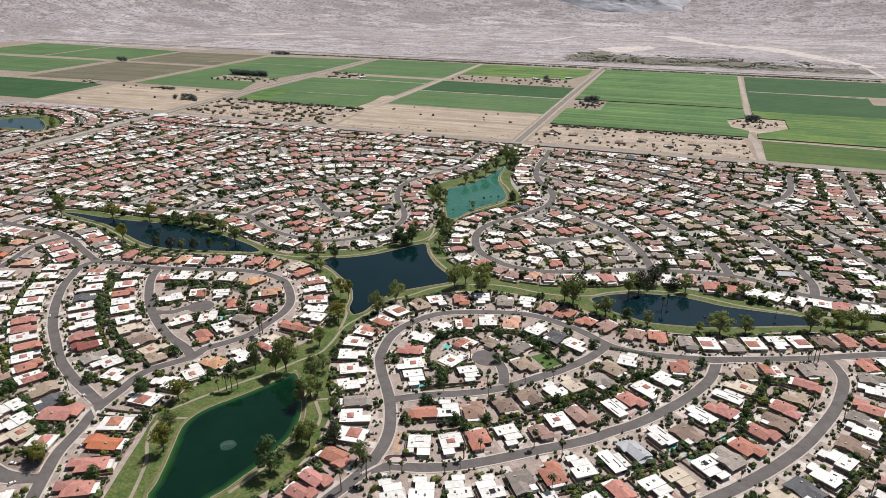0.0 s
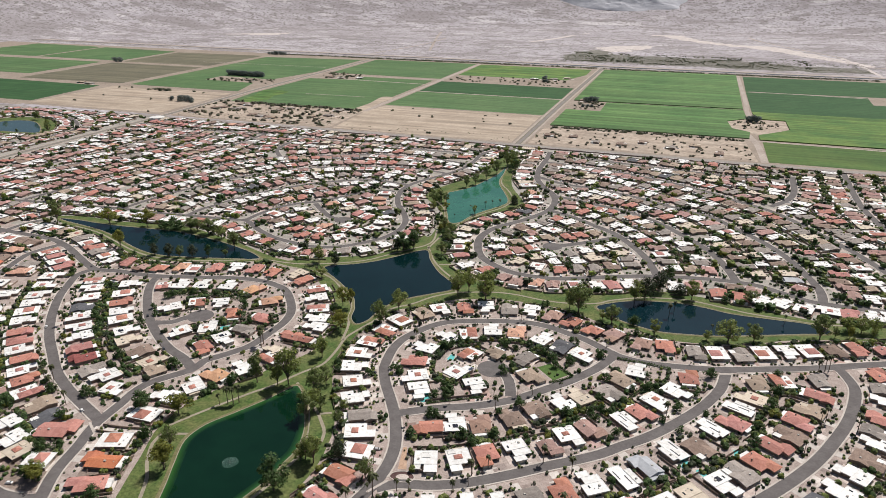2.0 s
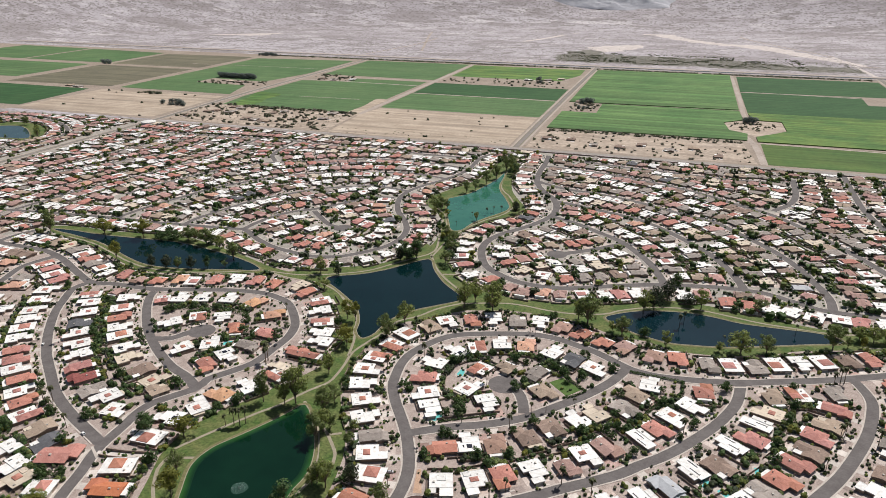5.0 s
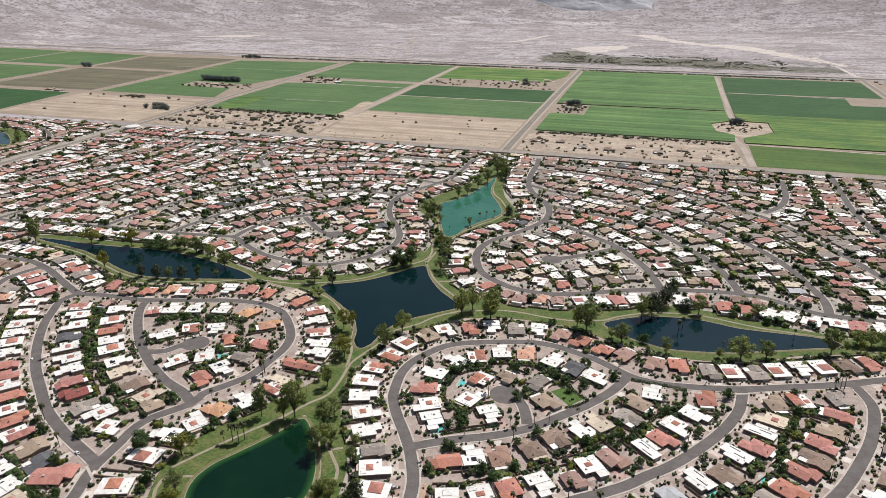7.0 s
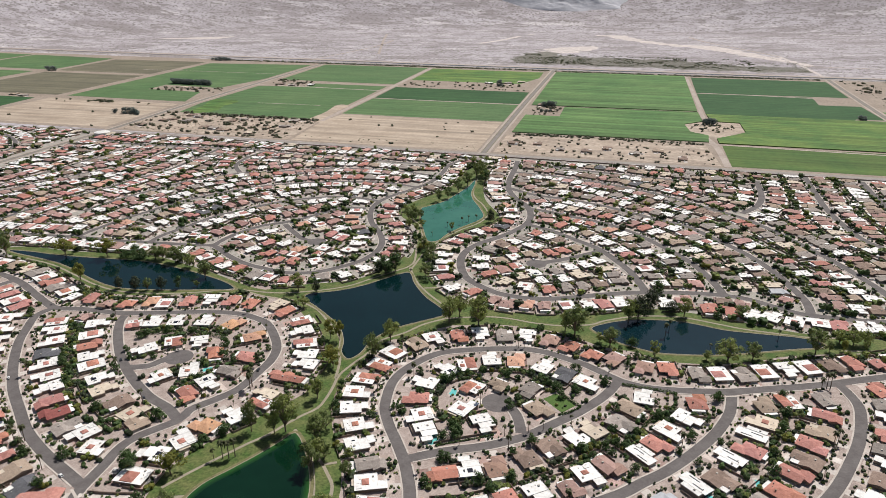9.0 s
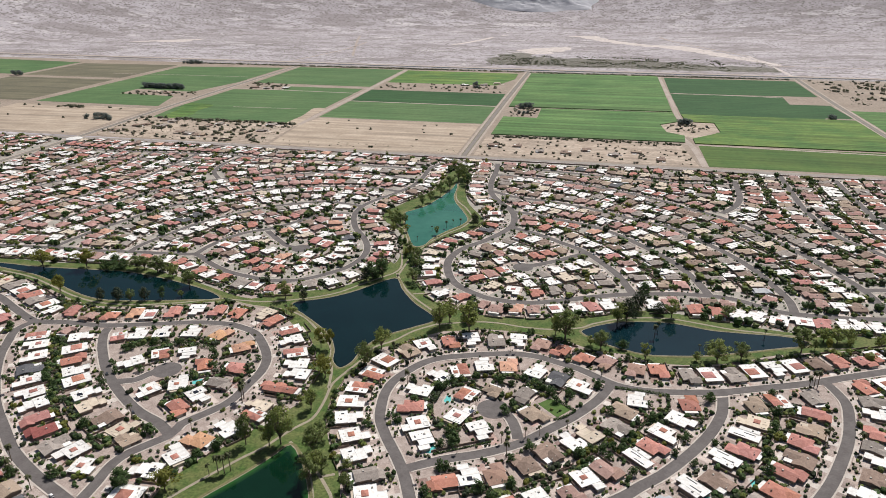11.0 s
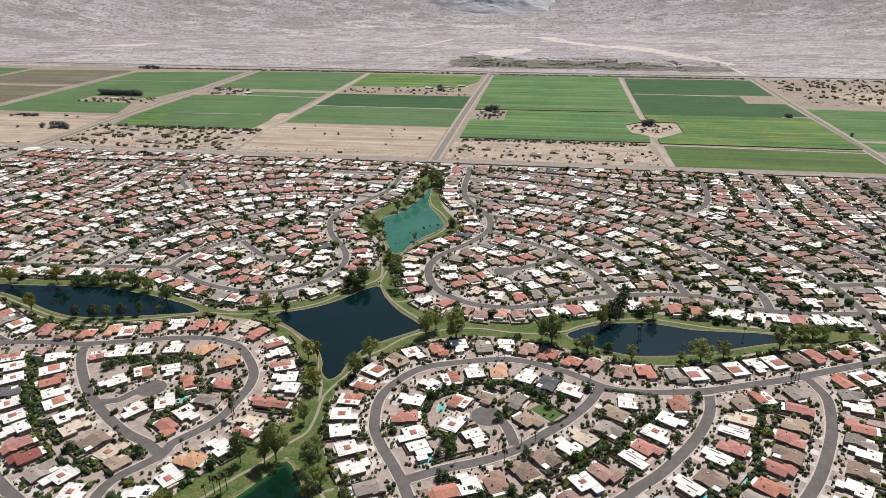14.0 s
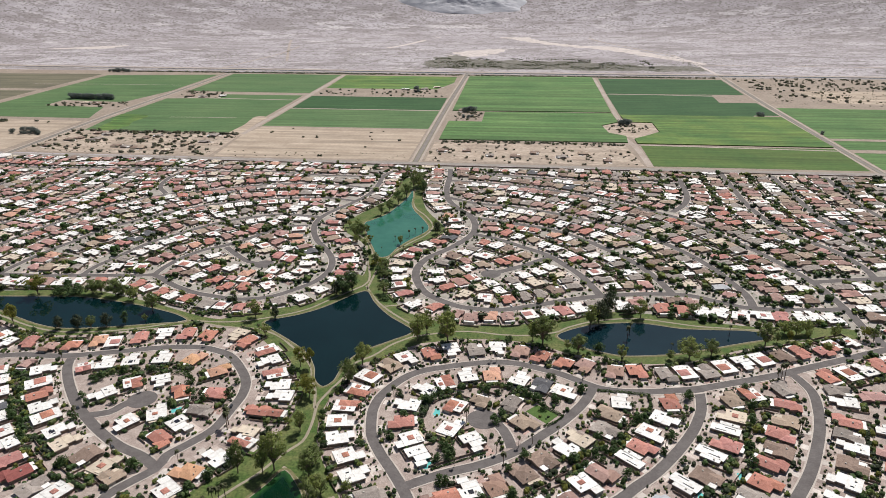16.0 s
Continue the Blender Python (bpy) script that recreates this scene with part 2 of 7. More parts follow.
def water_material(name, deep, shallow, sheen=0.04, ior=1.33):
    m = material(name, deep, shallow, 45, rough=sheen, fine=0.06, fine_size=10, specular=0.5)
    t = m.node_tree
    next(x for x in t.nodes if x.type == "BSDF_PRINCIPLED").inputs["IOR"].default_value = ior
    geo, rip, bump = t.nodes.new("ShaderNodeNewGeometry"), t.nodes.new("ShaderNodeTexNoise"), t.nodes.new("ShaderNodeBump")
    rip.inputs["Scale"].default_value, rip.inputs["Detail"].default_value = 1.1, 3.0
    bump.inputs["Strength"].default_value, bump.inputs["Distance"].default_value = 0.05, 0.1
    t.links.new(geo.outputs["Position"], rip.inputs["Vector"])
    t.links.new(rip.outputs[0], bump.inputs["Height"])
    bsdf = next(x for x in t.nodes if x.type == "BSDF_PRINCIPLED")
    t.links.new(bump.outputs[0], bsdf.inputs["Normal"])
    return m


water_material("water_green", (0.0022, 0.0165, 0.0085), (0.0035, 0.022, 0.011))
water_material("water_green_edge", (0.028, 0.095, 0.024), (0.04, 0.12, 0.03))
for k in range(1, 6):      # the green lake darkens step by step from its rim
    f = (k / 6) ** 0.7
    water_material("water_green_%d" % k, tuple(p + (q - p) * f for p, q in zip((0.028, 0.095, 0.024), (0.0022, 0.0165, 0.0085))),
                   tuple(p + (q - p) * f for p, q in zip((0.04, 0.12, 0.03), (0.0035, 0.022, 0.011))))
water_material("water_navy", (0.0015, 0.012, 0.0135), (0.0025, 0.0155, 0.0175), 0.03, 1.42)
water_material("water_slate", (0.003, 0.0155, 0.0215), (0.005, 0.0205, 0.028), 0.03, 1.5)
water_material("water_teal", (0.026, 0.125, 0.085), (0.046, 0.165, 0.112), 0.02, 1.6)
water_material("foam_water", (0.009, 0.038, 0.025), (0.03, 0.075, 0.056), 0.4)
water_material("water_blue", (0.03, 0.065, 0.075), (0.04, 0.08, 0.09), 0.02, 1.6)


# ---- mesh helpers ----
def mesh(name, verts, faces, mats, index=None, smooth=False):
    me = bpy.data.meshes.new(name)
    me.from_pydata([tuple(map(float, v)) for v in verts], [], [tuple(map(int, q)) for q in faces])
    for m in (mats if isinstance(mats, (list, tuple)) else [mats]):
        me.materials.append(MATS[m])
    if index is not None:
        me.polygons.foreach_set("material_index", np.asarray(index, dtype=np.int32))
    if smooth:
        me.polygons.foreach_set("use_smooth", np.ones(len(me.polygons), dtype=bool))
    me.update()
    return me


def part(name, geometry, mat, parent, label=""):
    ob = new(name, geometry if isinstance(geometry, bpy.types.Mesh) else mesh(name, geometry[0], geometry[1], mat))
    ob.parent = parent
    return tagged(ob, label)


def join(*pieces):
    verts, faces = [], []
    for v, q in pieces:
        o = len(verts)
        verts += list(v)
        faces += [tuple(i + o for i in face) for face in q]
    return verts, faces


def box(x0, x1, y0, y1, z0, z1, inset=0.0):
    """A box; inset draws the top in, for battered or chamfered shapes."""
    i = inset
    v = [(x0, y0, z0), (x1, y0, z0), (x1, y1, z0), (x0, y1, z0), (x0 + i, y0 + i, z1), (x1 - i, y0 + i, z1), (x1 - i, y1 - i, z1), (x0 + i, y1 - i, z1)]
    return v, [(0, 3, 2, 1), (4, 5, 6, 7), (0, 1, 5, 4), (1, 2, 6, 5), (2, 3, 7, 6), (3, 0, 4, 7)]


def smooth_line(pts, step=5.0, closed=False):
    """A Catmull-Rom line through pts with points about step metres apart."""
    p = [Vector((x, y)) for x, y in pts]
    n = len(p)
    out = []
    for i in range(n if closed else n - 1):
        a, b, c, d = (p[(i + k) % n] if closed else p[min(max(i + k, 0), n - 1)] for k in (-1, 0, 1, 2))
        m = max(1, int((c - b).length / step))
        for k in range(m):
            t = k / m
            out.append(0.5 * (2 * b + (c - a) * t + (2 * a - 5 * b + 4 * c - d) * t * t + (3 * b - 3 * c + d - a) * t ** 3))
    if not closed:
        out.append(p[-1])
    return np.array([(q.x, q.y) for q in out])


def normals_of(line, closed=False):
    d = (np.roll(line, -1, 0) - np.roll(line, 1, 0)) if closed else np.gradient(line, axis=0)
    d = d / np.maximum(np.linalg.norm(d, axis=1), 1e-6)[:, None]
    return np.stack([-d[:, 1], d[:, 0]], 1)


def ribbon(line, left, right, z, thick=0.0, closed=False):
    """A strip along a line, from `left` to `right` metres beside it, with sides of its thickness."""
    nrm = normals_of(line, closed)
    a, b = line + nrm * left, line + nrm * right
    n = len(line)
    v = [(*q, z) for q in a] + [(*q, z) for q in b] + [(*q, z - thick) for q in a] + [(*q, z - thick) for q in b]
    f = []
    for i in range(n if closed else n - 1):
        j = (i + 1) % n
        f.append((i, n + i, n + j, j) if left > right else (i, j, n + j, n + i))
        if thick:
            f += [(i, j, 2 * n + j, 2 * n + i), (n + i, n + j, 3 * n + j, 3 * n + i)]
    return v, f


def sheet(line, z, thick=0.0):
    """A flat area inside a closed line, with an edge of its thickness."""
    bm = bmesh.new()
    vs = [bm.verts.new((x, y, z)) for x, y in line]
    face = bm.faces.new(vs)
    face.normal_update()
    if face.normal.z < 0:
        face.normal_flip()
    if thick:
        low = [bm.verts.new((x, y, z - thick)) for x, y in line]
        for i in range(len(vs)):
            j = (i + 1) % len(vs)
            bm.faces.new((vs[i], low[i], low[j], vs[j]))
    bmesh.ops.triangulate(bm, faces=[face])
    bm.verts.index_update()
    out = [tuple(v.co) for v in bm.verts], [tuple(v.index for v in f.verts) for f in bm.faces]
    bm.free()
    return out


def inside(poly, x, y):
    """Whether the points (arrays) lie in the closed line."""
    x, y = np.asarray(x, float), np.asarray(y, float)
    hit = np.zeros(x.shape, bool)
    for (ax, ay), (bx, by) in zip(poly, np.roll(poly, -1, 0)):
        if ay != by:
            hit ^= ((ay > y) != (by > y)) & (x < (bx - ax) * (y - ay) / (by - ay) + ax)
    return hit


def setting(name, geometry, mat, label, category, kind="structure"):
    return tagged(new(name, geometry if isinstance(geometry, bpy.types.Mesh) else mesh(name, geometry[0], geometry[1], mat)), label, category, "", kind)

# ---- plan of the streets, water and lawns (metres) ----
ROAD_W1 = [(-420, -663), (-394, -665), (-358, -678), (-319, -699), (-282, -716), (-253, -712), (-213, -710), (-172, -699), (-134, -687), (-101, -682), (-79, -686), (-60, -696), (-36, -726), (-28, -750), (-29, -775), (-32, -800), (-43, -819), (-53, -834), (-54, -848), (-73, -878), (-72, -907), (-70, -932), (-63, -953), (-56, -978), (-45, -999), (-36, -1015)]
ROAD_W2 = [(-204, -713), (-200, -725), (-186, -746), (-163, -773), (-143, -792), (-117, -812), (-93, -827), (-71, -836), (-54, -847)]
ROAD_W2C = [(-138, -793), (-124, -788), (-116, -774), (-107, -768)]
ROAD_W3 = [(-282, -716), (-287, -734), (-275, -759), (-263, -780), (-242, -807), (-220, -831), (-202, -848), (-178, -867), (-155, -885), (-135, -897), (-113, -908), (-92, -917), (-73, -925)]
ROAD_W4 = [(-365, -766), (-374, -741), (-384, -711), (-381, -691), (-374, -674)]
ROAD_W5 = [(-478, -673), (-473, -633), (-462, -613)]
ROAD_W6 = [(-70, -1008), (-59, -1006), (-47, -1000)]
ROAD_C1 = [(130, -954), (135, -939), (139, -921), (140, -901), (137, -882), (130, -864), (122, -848), (112, -832), (100, -814), (90, -795), (86, -778), (84, -761), (86, -744), (93, -727), (103, -711), (116, -700), (140, -690), (161, -683), (180, -679), (199, -680), (217, -686), (233, -692), (245, -699), (259, -708), (272, -713), (296, -714), (343, -705), (380, -691), (417, -676), (454, -658), (479, -646)]
ROAD_C2 = [(123, -847), (147, -832), (170, -821), (186, -811), (201, -799), (217, -781), (234, -761), (251, -735), (261, -711)]
ROAD_C2C = [(195, -798), (191, -784), (184, -771), (172, -765)]
ROAD_C3 = [(142, -923), (153, -915), (171, -910), (189, -902), (206, -891), (222, -879), (237, -867), (252, -856), (268, -843), (279, -831), (294, -816), (309, -797), (324, -775), (335, -755), (344, -732), (348, -706)]
ROAD_C4 = [(347, -874), (358, -862), (372, -845), (387, -825), (402, -802), (415, -777), (428, -748), (436, -722), (440, -700), (437, -683), (433, -671)]
ROAD_L1 = [(-24, -57), (-37, -95), (-36, -151), (-40, -198), (-56, -243), (-77, -287), (-86, -325), (-81, -363), (-65, -402), (-44, -433), (-29, -463), (-24, -492), (-29, -520), (-41, -542), (-68, -570), (-99, -580), (-128, -576), (-158, -568), (-188, -552), (-220, -530), (-243, -533), (-295, -538), (-347, -544), (-401, -546)]
ROAD_L2 = [(-222, -527), (-220, -504), (-212, -475), (-199, -451), (-178, -432), (-161, -412), (-143, -383), (-123, -357), (-93, -349)]
ROAD_L2C = [(-173, -437), (-149, -461), (-127, -480), (-106, -485)]
ROAD_L3 = [(-304, -536), (-303, -513), (-293, -480), (-280, -438), (-263, -408), (-236, -370), (-215, -345), (-180, -322), (-140, -306), (-88, -313)]
ROAD_L4 = [(-403, -543), (-401, -523), (-392, -477), (-379, -437), (-366, -397), (-342, -354), (-312, -316), (-274, -281), (-223, -254), (-168, -234), (-109, -223), (-53, -234)]
ROAD_L5 = [(-467, -458), (-457, -407), (-440, -359), (-421, -312), (-399, -277), (-357, -233), (-308, -210), (-248, -176), (-184, -157), (-100, -155), (-41, -168)]
ROAD_L5C = [(-390, -94), (-397, -138), (-388, -190), (-360, -227)]
ROAD_L6 = [(-597, -286), (-573, -243), (-564, -168), (-568, -96)]
ROAD_L7 = [(-512, -364), (-503, -315), (-483, -246), (-481, -173), (-480, -88)]
ROAD_L8 = [(-416, -81), (-317, -94), (-238, -86), (-153, -99), (-94, -100), (-38, -98)]
ROAD_R1 = [(71, -40), (75, -83), (77, -153), (85, -209), (104, -253), (124, -284), (134, -319), (134, -354), (122, -387), (107, -414), (89, -440), (79, -466), (78, -494), (87, -526), (101, -549), (130, -570), (152, -576), (177, -576), (201, -568), (226, -556), (252, -544), (282, -533), (337, -521), (378, -521), (405, -533), (425, -543), (442, -545), (478, -545), (515, -540), (530, -536)]
ROAD_R2 = [(136, -358), (168, -374), (199, -397), (228, -420), (250, -451), (267, -481), (276, -506), (284, -531)]
ROAD_R2C = [(231, -429), (208, -452), (186, -470), (164, -485)]
ROAD_R3 = [(124, -291), (158, -300), (191, -313), (230, -327), (261, -348), (287, -374), (313, -407), (336, -442), (352, -483), (361, -517)]
ROAD_R4 = [(86, -203), (127, -227), (178, -238), (235, -258), (293, -291), (339, -316), (365, -349), (394, -388), (416, -430), (429, -471), (439, -513), (438, -546)]
ROAD_R5 = [(76, -111), (156, -122), (247, -151), (323, -190), (367, -226), (406, -255), (435, -292), (461, -335), (481, -371), (499, -408), (512, -442), (522, -471), (527, -504), (531, -546), (531, -573), (534, -600), (535, -614)]
ROAD_R6 = [(534, -13), (530, -119), (529, -199), (536, -266), (546, -312), (567, -345), (587, -382), (596, -427), (595, -456)]
ROAD_R6B = [(522, -471), (562, -462), (608, -451)]
ROAD_R7 = [(614, -30), (612, -105), (612, -172), (612, -239), (621, -295), (640, -355)]
ROAD_R8 = [(456, -66), (450, -154), (436, -203), (413, -239)]
ROAD_R9 = [(135, -63), (212, -77), (295, -89), (367, -98), (450, -90)]
LAKE_NEAR = [(28, -992), (24, -980), (17, -963), (9, -946), (0, -924), (2, -905), (12, -887), (21, -871), (29, -855), (37, -839), (50, -852), (62, -870), (72, -889), (77, -908), (76, -923), (76, -936), (71, -956), (68, -969), (64, -978), (60, -996), (47, -1001)]
LAKE_MID = [(-50, -636), (-53, -624), (-26, -608), (-6, -590), (9, -570), (22, -552), (33, -546), (46, -571), (66, -599), (87, -619), (96, -632), (78, -651), (61, -667), (50, -682), (44, -702), (42, -724), (35, -734), (25, -724), (19, -705), (5, -681), (-15, -663), (-34, -648)]
LAKE_WEST = [(-450, -603), (-421, -600), (-388, -601), (-351, -599), (-314, -595), (-272, -592), (-233, -597), (-192, -606), (-150, -620), (-132, -634), (-154, -640), (-194, -651), (-237, -660), (-264, -659), (-295, -649), (-336, -631), (-369, -620), (-407, -613), (-434, -609)]
LAKE_TEAL = [(24, -170), (22, -209), (14, -252), (4, -291), (-11, -317), (-18, -332), (-4, -379), (12, -420), (25, -448), (37, -444), (43, -417), (54, -390), (69, -361), (73, -339), (60, -305), (43, -270), (34, -239), (30, -197)]
LAKE_EAST = [(234, -625), (246, -612), (266, -600), (290, -593), (312, -590), (330, -592), (353, -597), (374, -597), (395, -596), (415, -595), (433, -598), (438, -604), (434, -610), (413, -618), (387, -629), (363, -639), (339, -648), (317, -653), (293, -656), (275, -652), (259, -646), (245, -637)]
LAKE_FAR = [(-1115, -228), (-1071, -182), (-1050, -156), (-1012, -148), (-963, -173), (-905, -225), (-941, -239), (-994, -247), (-1040, -290)]
PARK_FAR = [(-1150, -240), (-1110, -170), (-1075, -125), (-1010, -118), (-945, -145), (-885, -215), (-895, -244), (-940, -256), (-990, -262), (-1040, -310)]
PARK_SW = [(4, -1001), (-2, -985), (-10, -964), (-16, -947), (-25, -925), (-29, -906), (-28, -897), (-22, -877), (-18, -866), (-7, -849), (-0, -840), (4, -822), (16, -804), (22, -791), (20, -757), (13, -735), (-2, -701), (-49, -654), (10, -667), (43, -710), (44, -779), (47, -798), (63, -831), (81, -860), (92, -887), (96, -906), (98, -921), (97, -937), (96, -951), (88, -970), (83, -990), (64, -1015), (26, -1016)]
PARK_W = [(-2, -701), (-21, -672), (-46, -653), (-69, -643), (-82, -641), (-125, -638), (-162, -652), (-226, -672), (-259, -673), (-293, -662), (-330, -646), (-368, -632), (-405, -622), (-443, -613), (-461, -600), (-434, -587), (-374, -587), (-323, -579), (-272, -574), (-227, -586), (-183, -599), (-139, -616), (-101, -626), (-82, -611), (-56, -598), (-24, -582), (-5, -558), (7, -528), (11, -501), (53, -552), (84, -668), (38, -698)]
PARK_N = [(-5, -112), (-3, -212), (-20, -260), (-38, -306), (-46, -337), (-39, -363), (-10, -396), (7, -428), (16, -472), (19, -500), (12, -528), (7, -543), (40, -579), (61, -563), (49, -536), (40, -512), (37, -477), (41, -449), (58, -415), (79, -387), (95, -358), (93, -332), (78, -303), (59, -263), (46, -207), (34, -108)]
PARK_E = [(23, -531), (50, -539), (68, -569), (87, -593), (128, -610), (167, -611), (204, -604), (237, -596), (283, -570), (328, -569), (364, -575), (400, -583), (430, -586), (465, -582), (510, -580), (522, -583), (517, -600), (489, -605), (454, -615), (418, -627), (394, -637), (365, -654), (326, -666), (294, -668), (274, -659), (245, -658), (224, -647), (202, -640), (179, -638), (145, -640), (128, -646), (108, -652), (90, -666), (71, -683), (60, -694), (51, -719), (48, -738), (44, -752), (44, -772), (48, -796), (52, -813), (37, -819), (33, -778), (29, -713)]

# ---- ground, desert and far hill ----
def desert_material():
    m = bpy.data.materials.new("desert")
    m.use_nodes = True
    n, link = m.node_tree.nodes, m.node_tree.links.new
    bsdf = n["Principled BSDF"]
    bsdf.inputs["Roughness"].default_value = 0.95
    bsdf.inputs["Specular IOR Level"].default_value = 0.1
    geo = n.new("ShaderNodeNewGeometry")

    def noise_of(size, detail, lo, hi, stretch=(1, 1, 1)):
        mp = n.new("ShaderNodeMapping")
        mp.inputs["Scale"].default_value = stretch
        link(geo.outputs["Position"], mp.inputs["Vector"])
        tx = n.new("ShaderNodeTexNoise")
        tx.inputs["Scale"].default_value, tx.inputs["Detail"].default_value = 1 / size, detail
        tx.inputs["Roughness"].default_value = 0.6
        link(mp.outputs[0], tx.inputs["Vector"])
        r = n.new("ShaderNodeMapRange")
        r.inputs[1].default_value, r.inputs[2].default_value = lo, hi
        link(tx.outputs[0], r.inputs[0])
        return r.outputs[0]

    def blend(fac, a, b):
        x = n.new("ShaderNodeMix")
        x.data_type = "RGBA"
        link(fac, x.inputs[0])
        for k, c in ((6, a), (7, b)):
            if isinstance(c, tuple):
                x.inputs[k].default_value = (*c, 1)
            else:
                link(c, x.inputs[k])
        return x.outputs[2]

    # the lilac-blue cast of these soil tones imitates distance haze
    soil = blend(noise_of(420, 6, 0.4, 0.6, (0.5, 1, 1)), (0.378, 0.345, 0.363), (0.462, 0.428, 0.454))
    soil = blend(noise_of(800, 6, 0.53, 0.64, (0.6, 1, 1)), soil, (0.331, 0.300, 0.310))
    soil = blend(noise_of(140, 7, 0.49, 0.6, (0.4, 1, 1)), soil, (0.299, 0.268, 0.276))
    soil = blend(noise_of(70, 6, 0.55, 0.63, (0.35, 1, 1)), soil, (0.51, 0.474, 0.488))
    soil = blend(noise_of(42, 7, 0.52, 0.62, (0.6, 1, 1)), soil, (0.262, 0.236, 0.236))
    soil = blend(noise_of(110, 4, 0.64, 0.68, (0.3, 1.2, 1)), soil, (0.56, 0.525, 0.535))
    soil = blend(noise_of(14, 4, 0.52, 0.62), soil, (0.194, 0.175, 0.165))
    link(soil, bsdf.inputs["Base Color"])
    MATS["desert"] = m


desert_material()


def rise(x, y):
    """Height of the plain: flat, then climbing to the rim to fill the camera's view."""
    return 270 * (max(0.0, math.hypot(x - 250, y + 1220) - 3850) / 1000) ** 2


def ground_sheet():
    """One round sheet ending at 4.85 km, its far rim raised to fill the camera's view."""
    cx, cy, seg = 250.0, -1220.0, 120
    rings = [250 * k for k in range(1, 16)] + [3900 + 79 * k for k in range(1, 13)]
    v, f = [(cx, cy, 0.0)], []
    for r in rings:
        z = 270 * (max(0.0, r - 3850) / 1000) ** 2
        for k in range(seg):
            a = 2 * math.pi * k / seg
            v.append((cx + r * math.cos(a), cy + r * math.sin(a), z))
    f += [(0, 1 + k, 1 + (k + 1) % seg) for k in range(seg)]
    for i in range(len(rings) - 1):
        for k in range(seg):
            a, b = 1 + i * seg + k, 1 + i * seg + (k + 1) % seg
            f.append((a, a + seg, b + seg, b))
    return v, f


setting("ground", ground_sheet(), "desert", "pale grey-brown desert plain dotted with dry scrub", "desert ground")


def hill(cx, cy, w, d, h, seed):
    """A low rocky butte on an oval foot, with gullies running down its flanks."""
    n, v, f, ok = 72, [], [], []
    for j in range(n):
        for i in range(n):
            x, y = (i / (n - 1) * 2 - 1), (j / (n - 1) * 2 - 1)
            r = math.hypot(x, y) * (1 + 0.16 * noise.noise(Vector((x * 2.2, y * 2.2, seed))))
            gully = noise.fractal(Vector((x * 5 + seed, y * 5, seed)), 1.0, 2.1, 5)
            base = max(0.0, 1 - r)
            px, py = cx + x * w, cy + y * d
            ok.append(r < 1.06)
            v.append((px, py, rise(px, py) + h * base ** 0.85 * (0.95 + 0.3 * gully) + (2.0 * min(1.0, 12 * base) if r < 1 else -10 * (r - 1) - 0.5)))
    for j in range(n - 1):
        for i in range(n - 1):
            q = (j * n + i, j * n + i + 1, j * n + n + i + 1, j * n + n + i)
            if all(ok[k] for k in q):
                f.append(q)
    return v, f


# stands nearer than it should, placed and sized to fit the camera's view
setting("mountain", hill(-205, 3350, 400, 205, 95, 3.0), "mountain_rock", "distant rocky butte, its rock colour paled and blued for haze", "mountain")

# ---- farmland ----
setting("farm_soil", sheet([(-2600, -10), (-1210, -10), (-1210, 2), (1700, 2), (1700, 1130), (-2600, 1150)], 0.02), "farm_soil",
        "bare pale brown soil and tracks between fields", "farmland")


def field(name, pts, mat, label, category="crop field", z=0.06):
    """A field; z is the height at which its crop or soil stands."""
    return setting(name, sheet(pts, z, z - 0.01), mat, label, category)


GREEN = "even green crop field in straight rows"
field("field_1", [(16, 1098), (410, 1106), (407, 515), (20, 500)], "field_green", "tall green crop field in straight rows beside the farm road", z=1.7)
field("field_21", [(101, 490), (407, 502), (410, 395), (369, 355), (377, 279), (410, 251), (406, 192), (24, 186), (24, 372), (101, 370)], "field_green", "tall green crop field round a small farmstead", z=1.7)
field("field_2", [(428, 1090), (808, 1094), (800, 807), (424, 790)], "field_dark", "dark green crop field behind a bare track")
field("field_3", [(424, 783), (709, 791), (702, 676), (796, 680), (800, 510), (742, 508), (735, 496), (424, 487)], "field_dark", "dark green crop field with a bare notch")
field("field_4", [(424, 481), (733, 487), (796, 485), (797, 188), (424, 186), (424, 227), (462, 268), (486, 298), (486, 396), (428, 400)], "field_light", "bright yellow-green crop field by the tree island", z=1.9)
field("field_5", [(428, 172), (797, 178), (793, 18), (428, 14)], "field_olive", "green crop strip beside the boundary road")
field("field_6", [(824, 614), (1256, 610), (1256, 272), (820, 272)], "field_green", GREEN)
field("field_7", [(820, 252), (1256, 255), (1256, 178), (819, 176)], "field_green", "narrow green crop strip between tracks")
field("field_8", [(819, 150), (1256, 153), (1256, 30), (818, 30)], "field_green", "narrow green crop strip")
field("field_9", [(-786, 1100), (-415, 1104), (-413, 730), (-778, 738)], "field_west", GREEN)
field("field_10", [(-780, 610), (-644, 625), (-640, 690), (-420, 690), (-418, 207), (-767, 205), (-784, 320)], "field_west", "green crop field with a pale worn corner")
field("field_11", [(-396, 1095), (-24, 1088), (-21, 960), (-60, 830), (-390, 824)], "field_light", "bright green crop field behind farm buildings")
field("field_12", [(-393, 686), (-13, 688), (-12, 506), (-391, 502)], "field_dark", "dark green crop field")
field("field_13", [(-391, 495), (-12, 497), (-12, 287), (-391, 285)], "field_west", "green crop field by the sand")
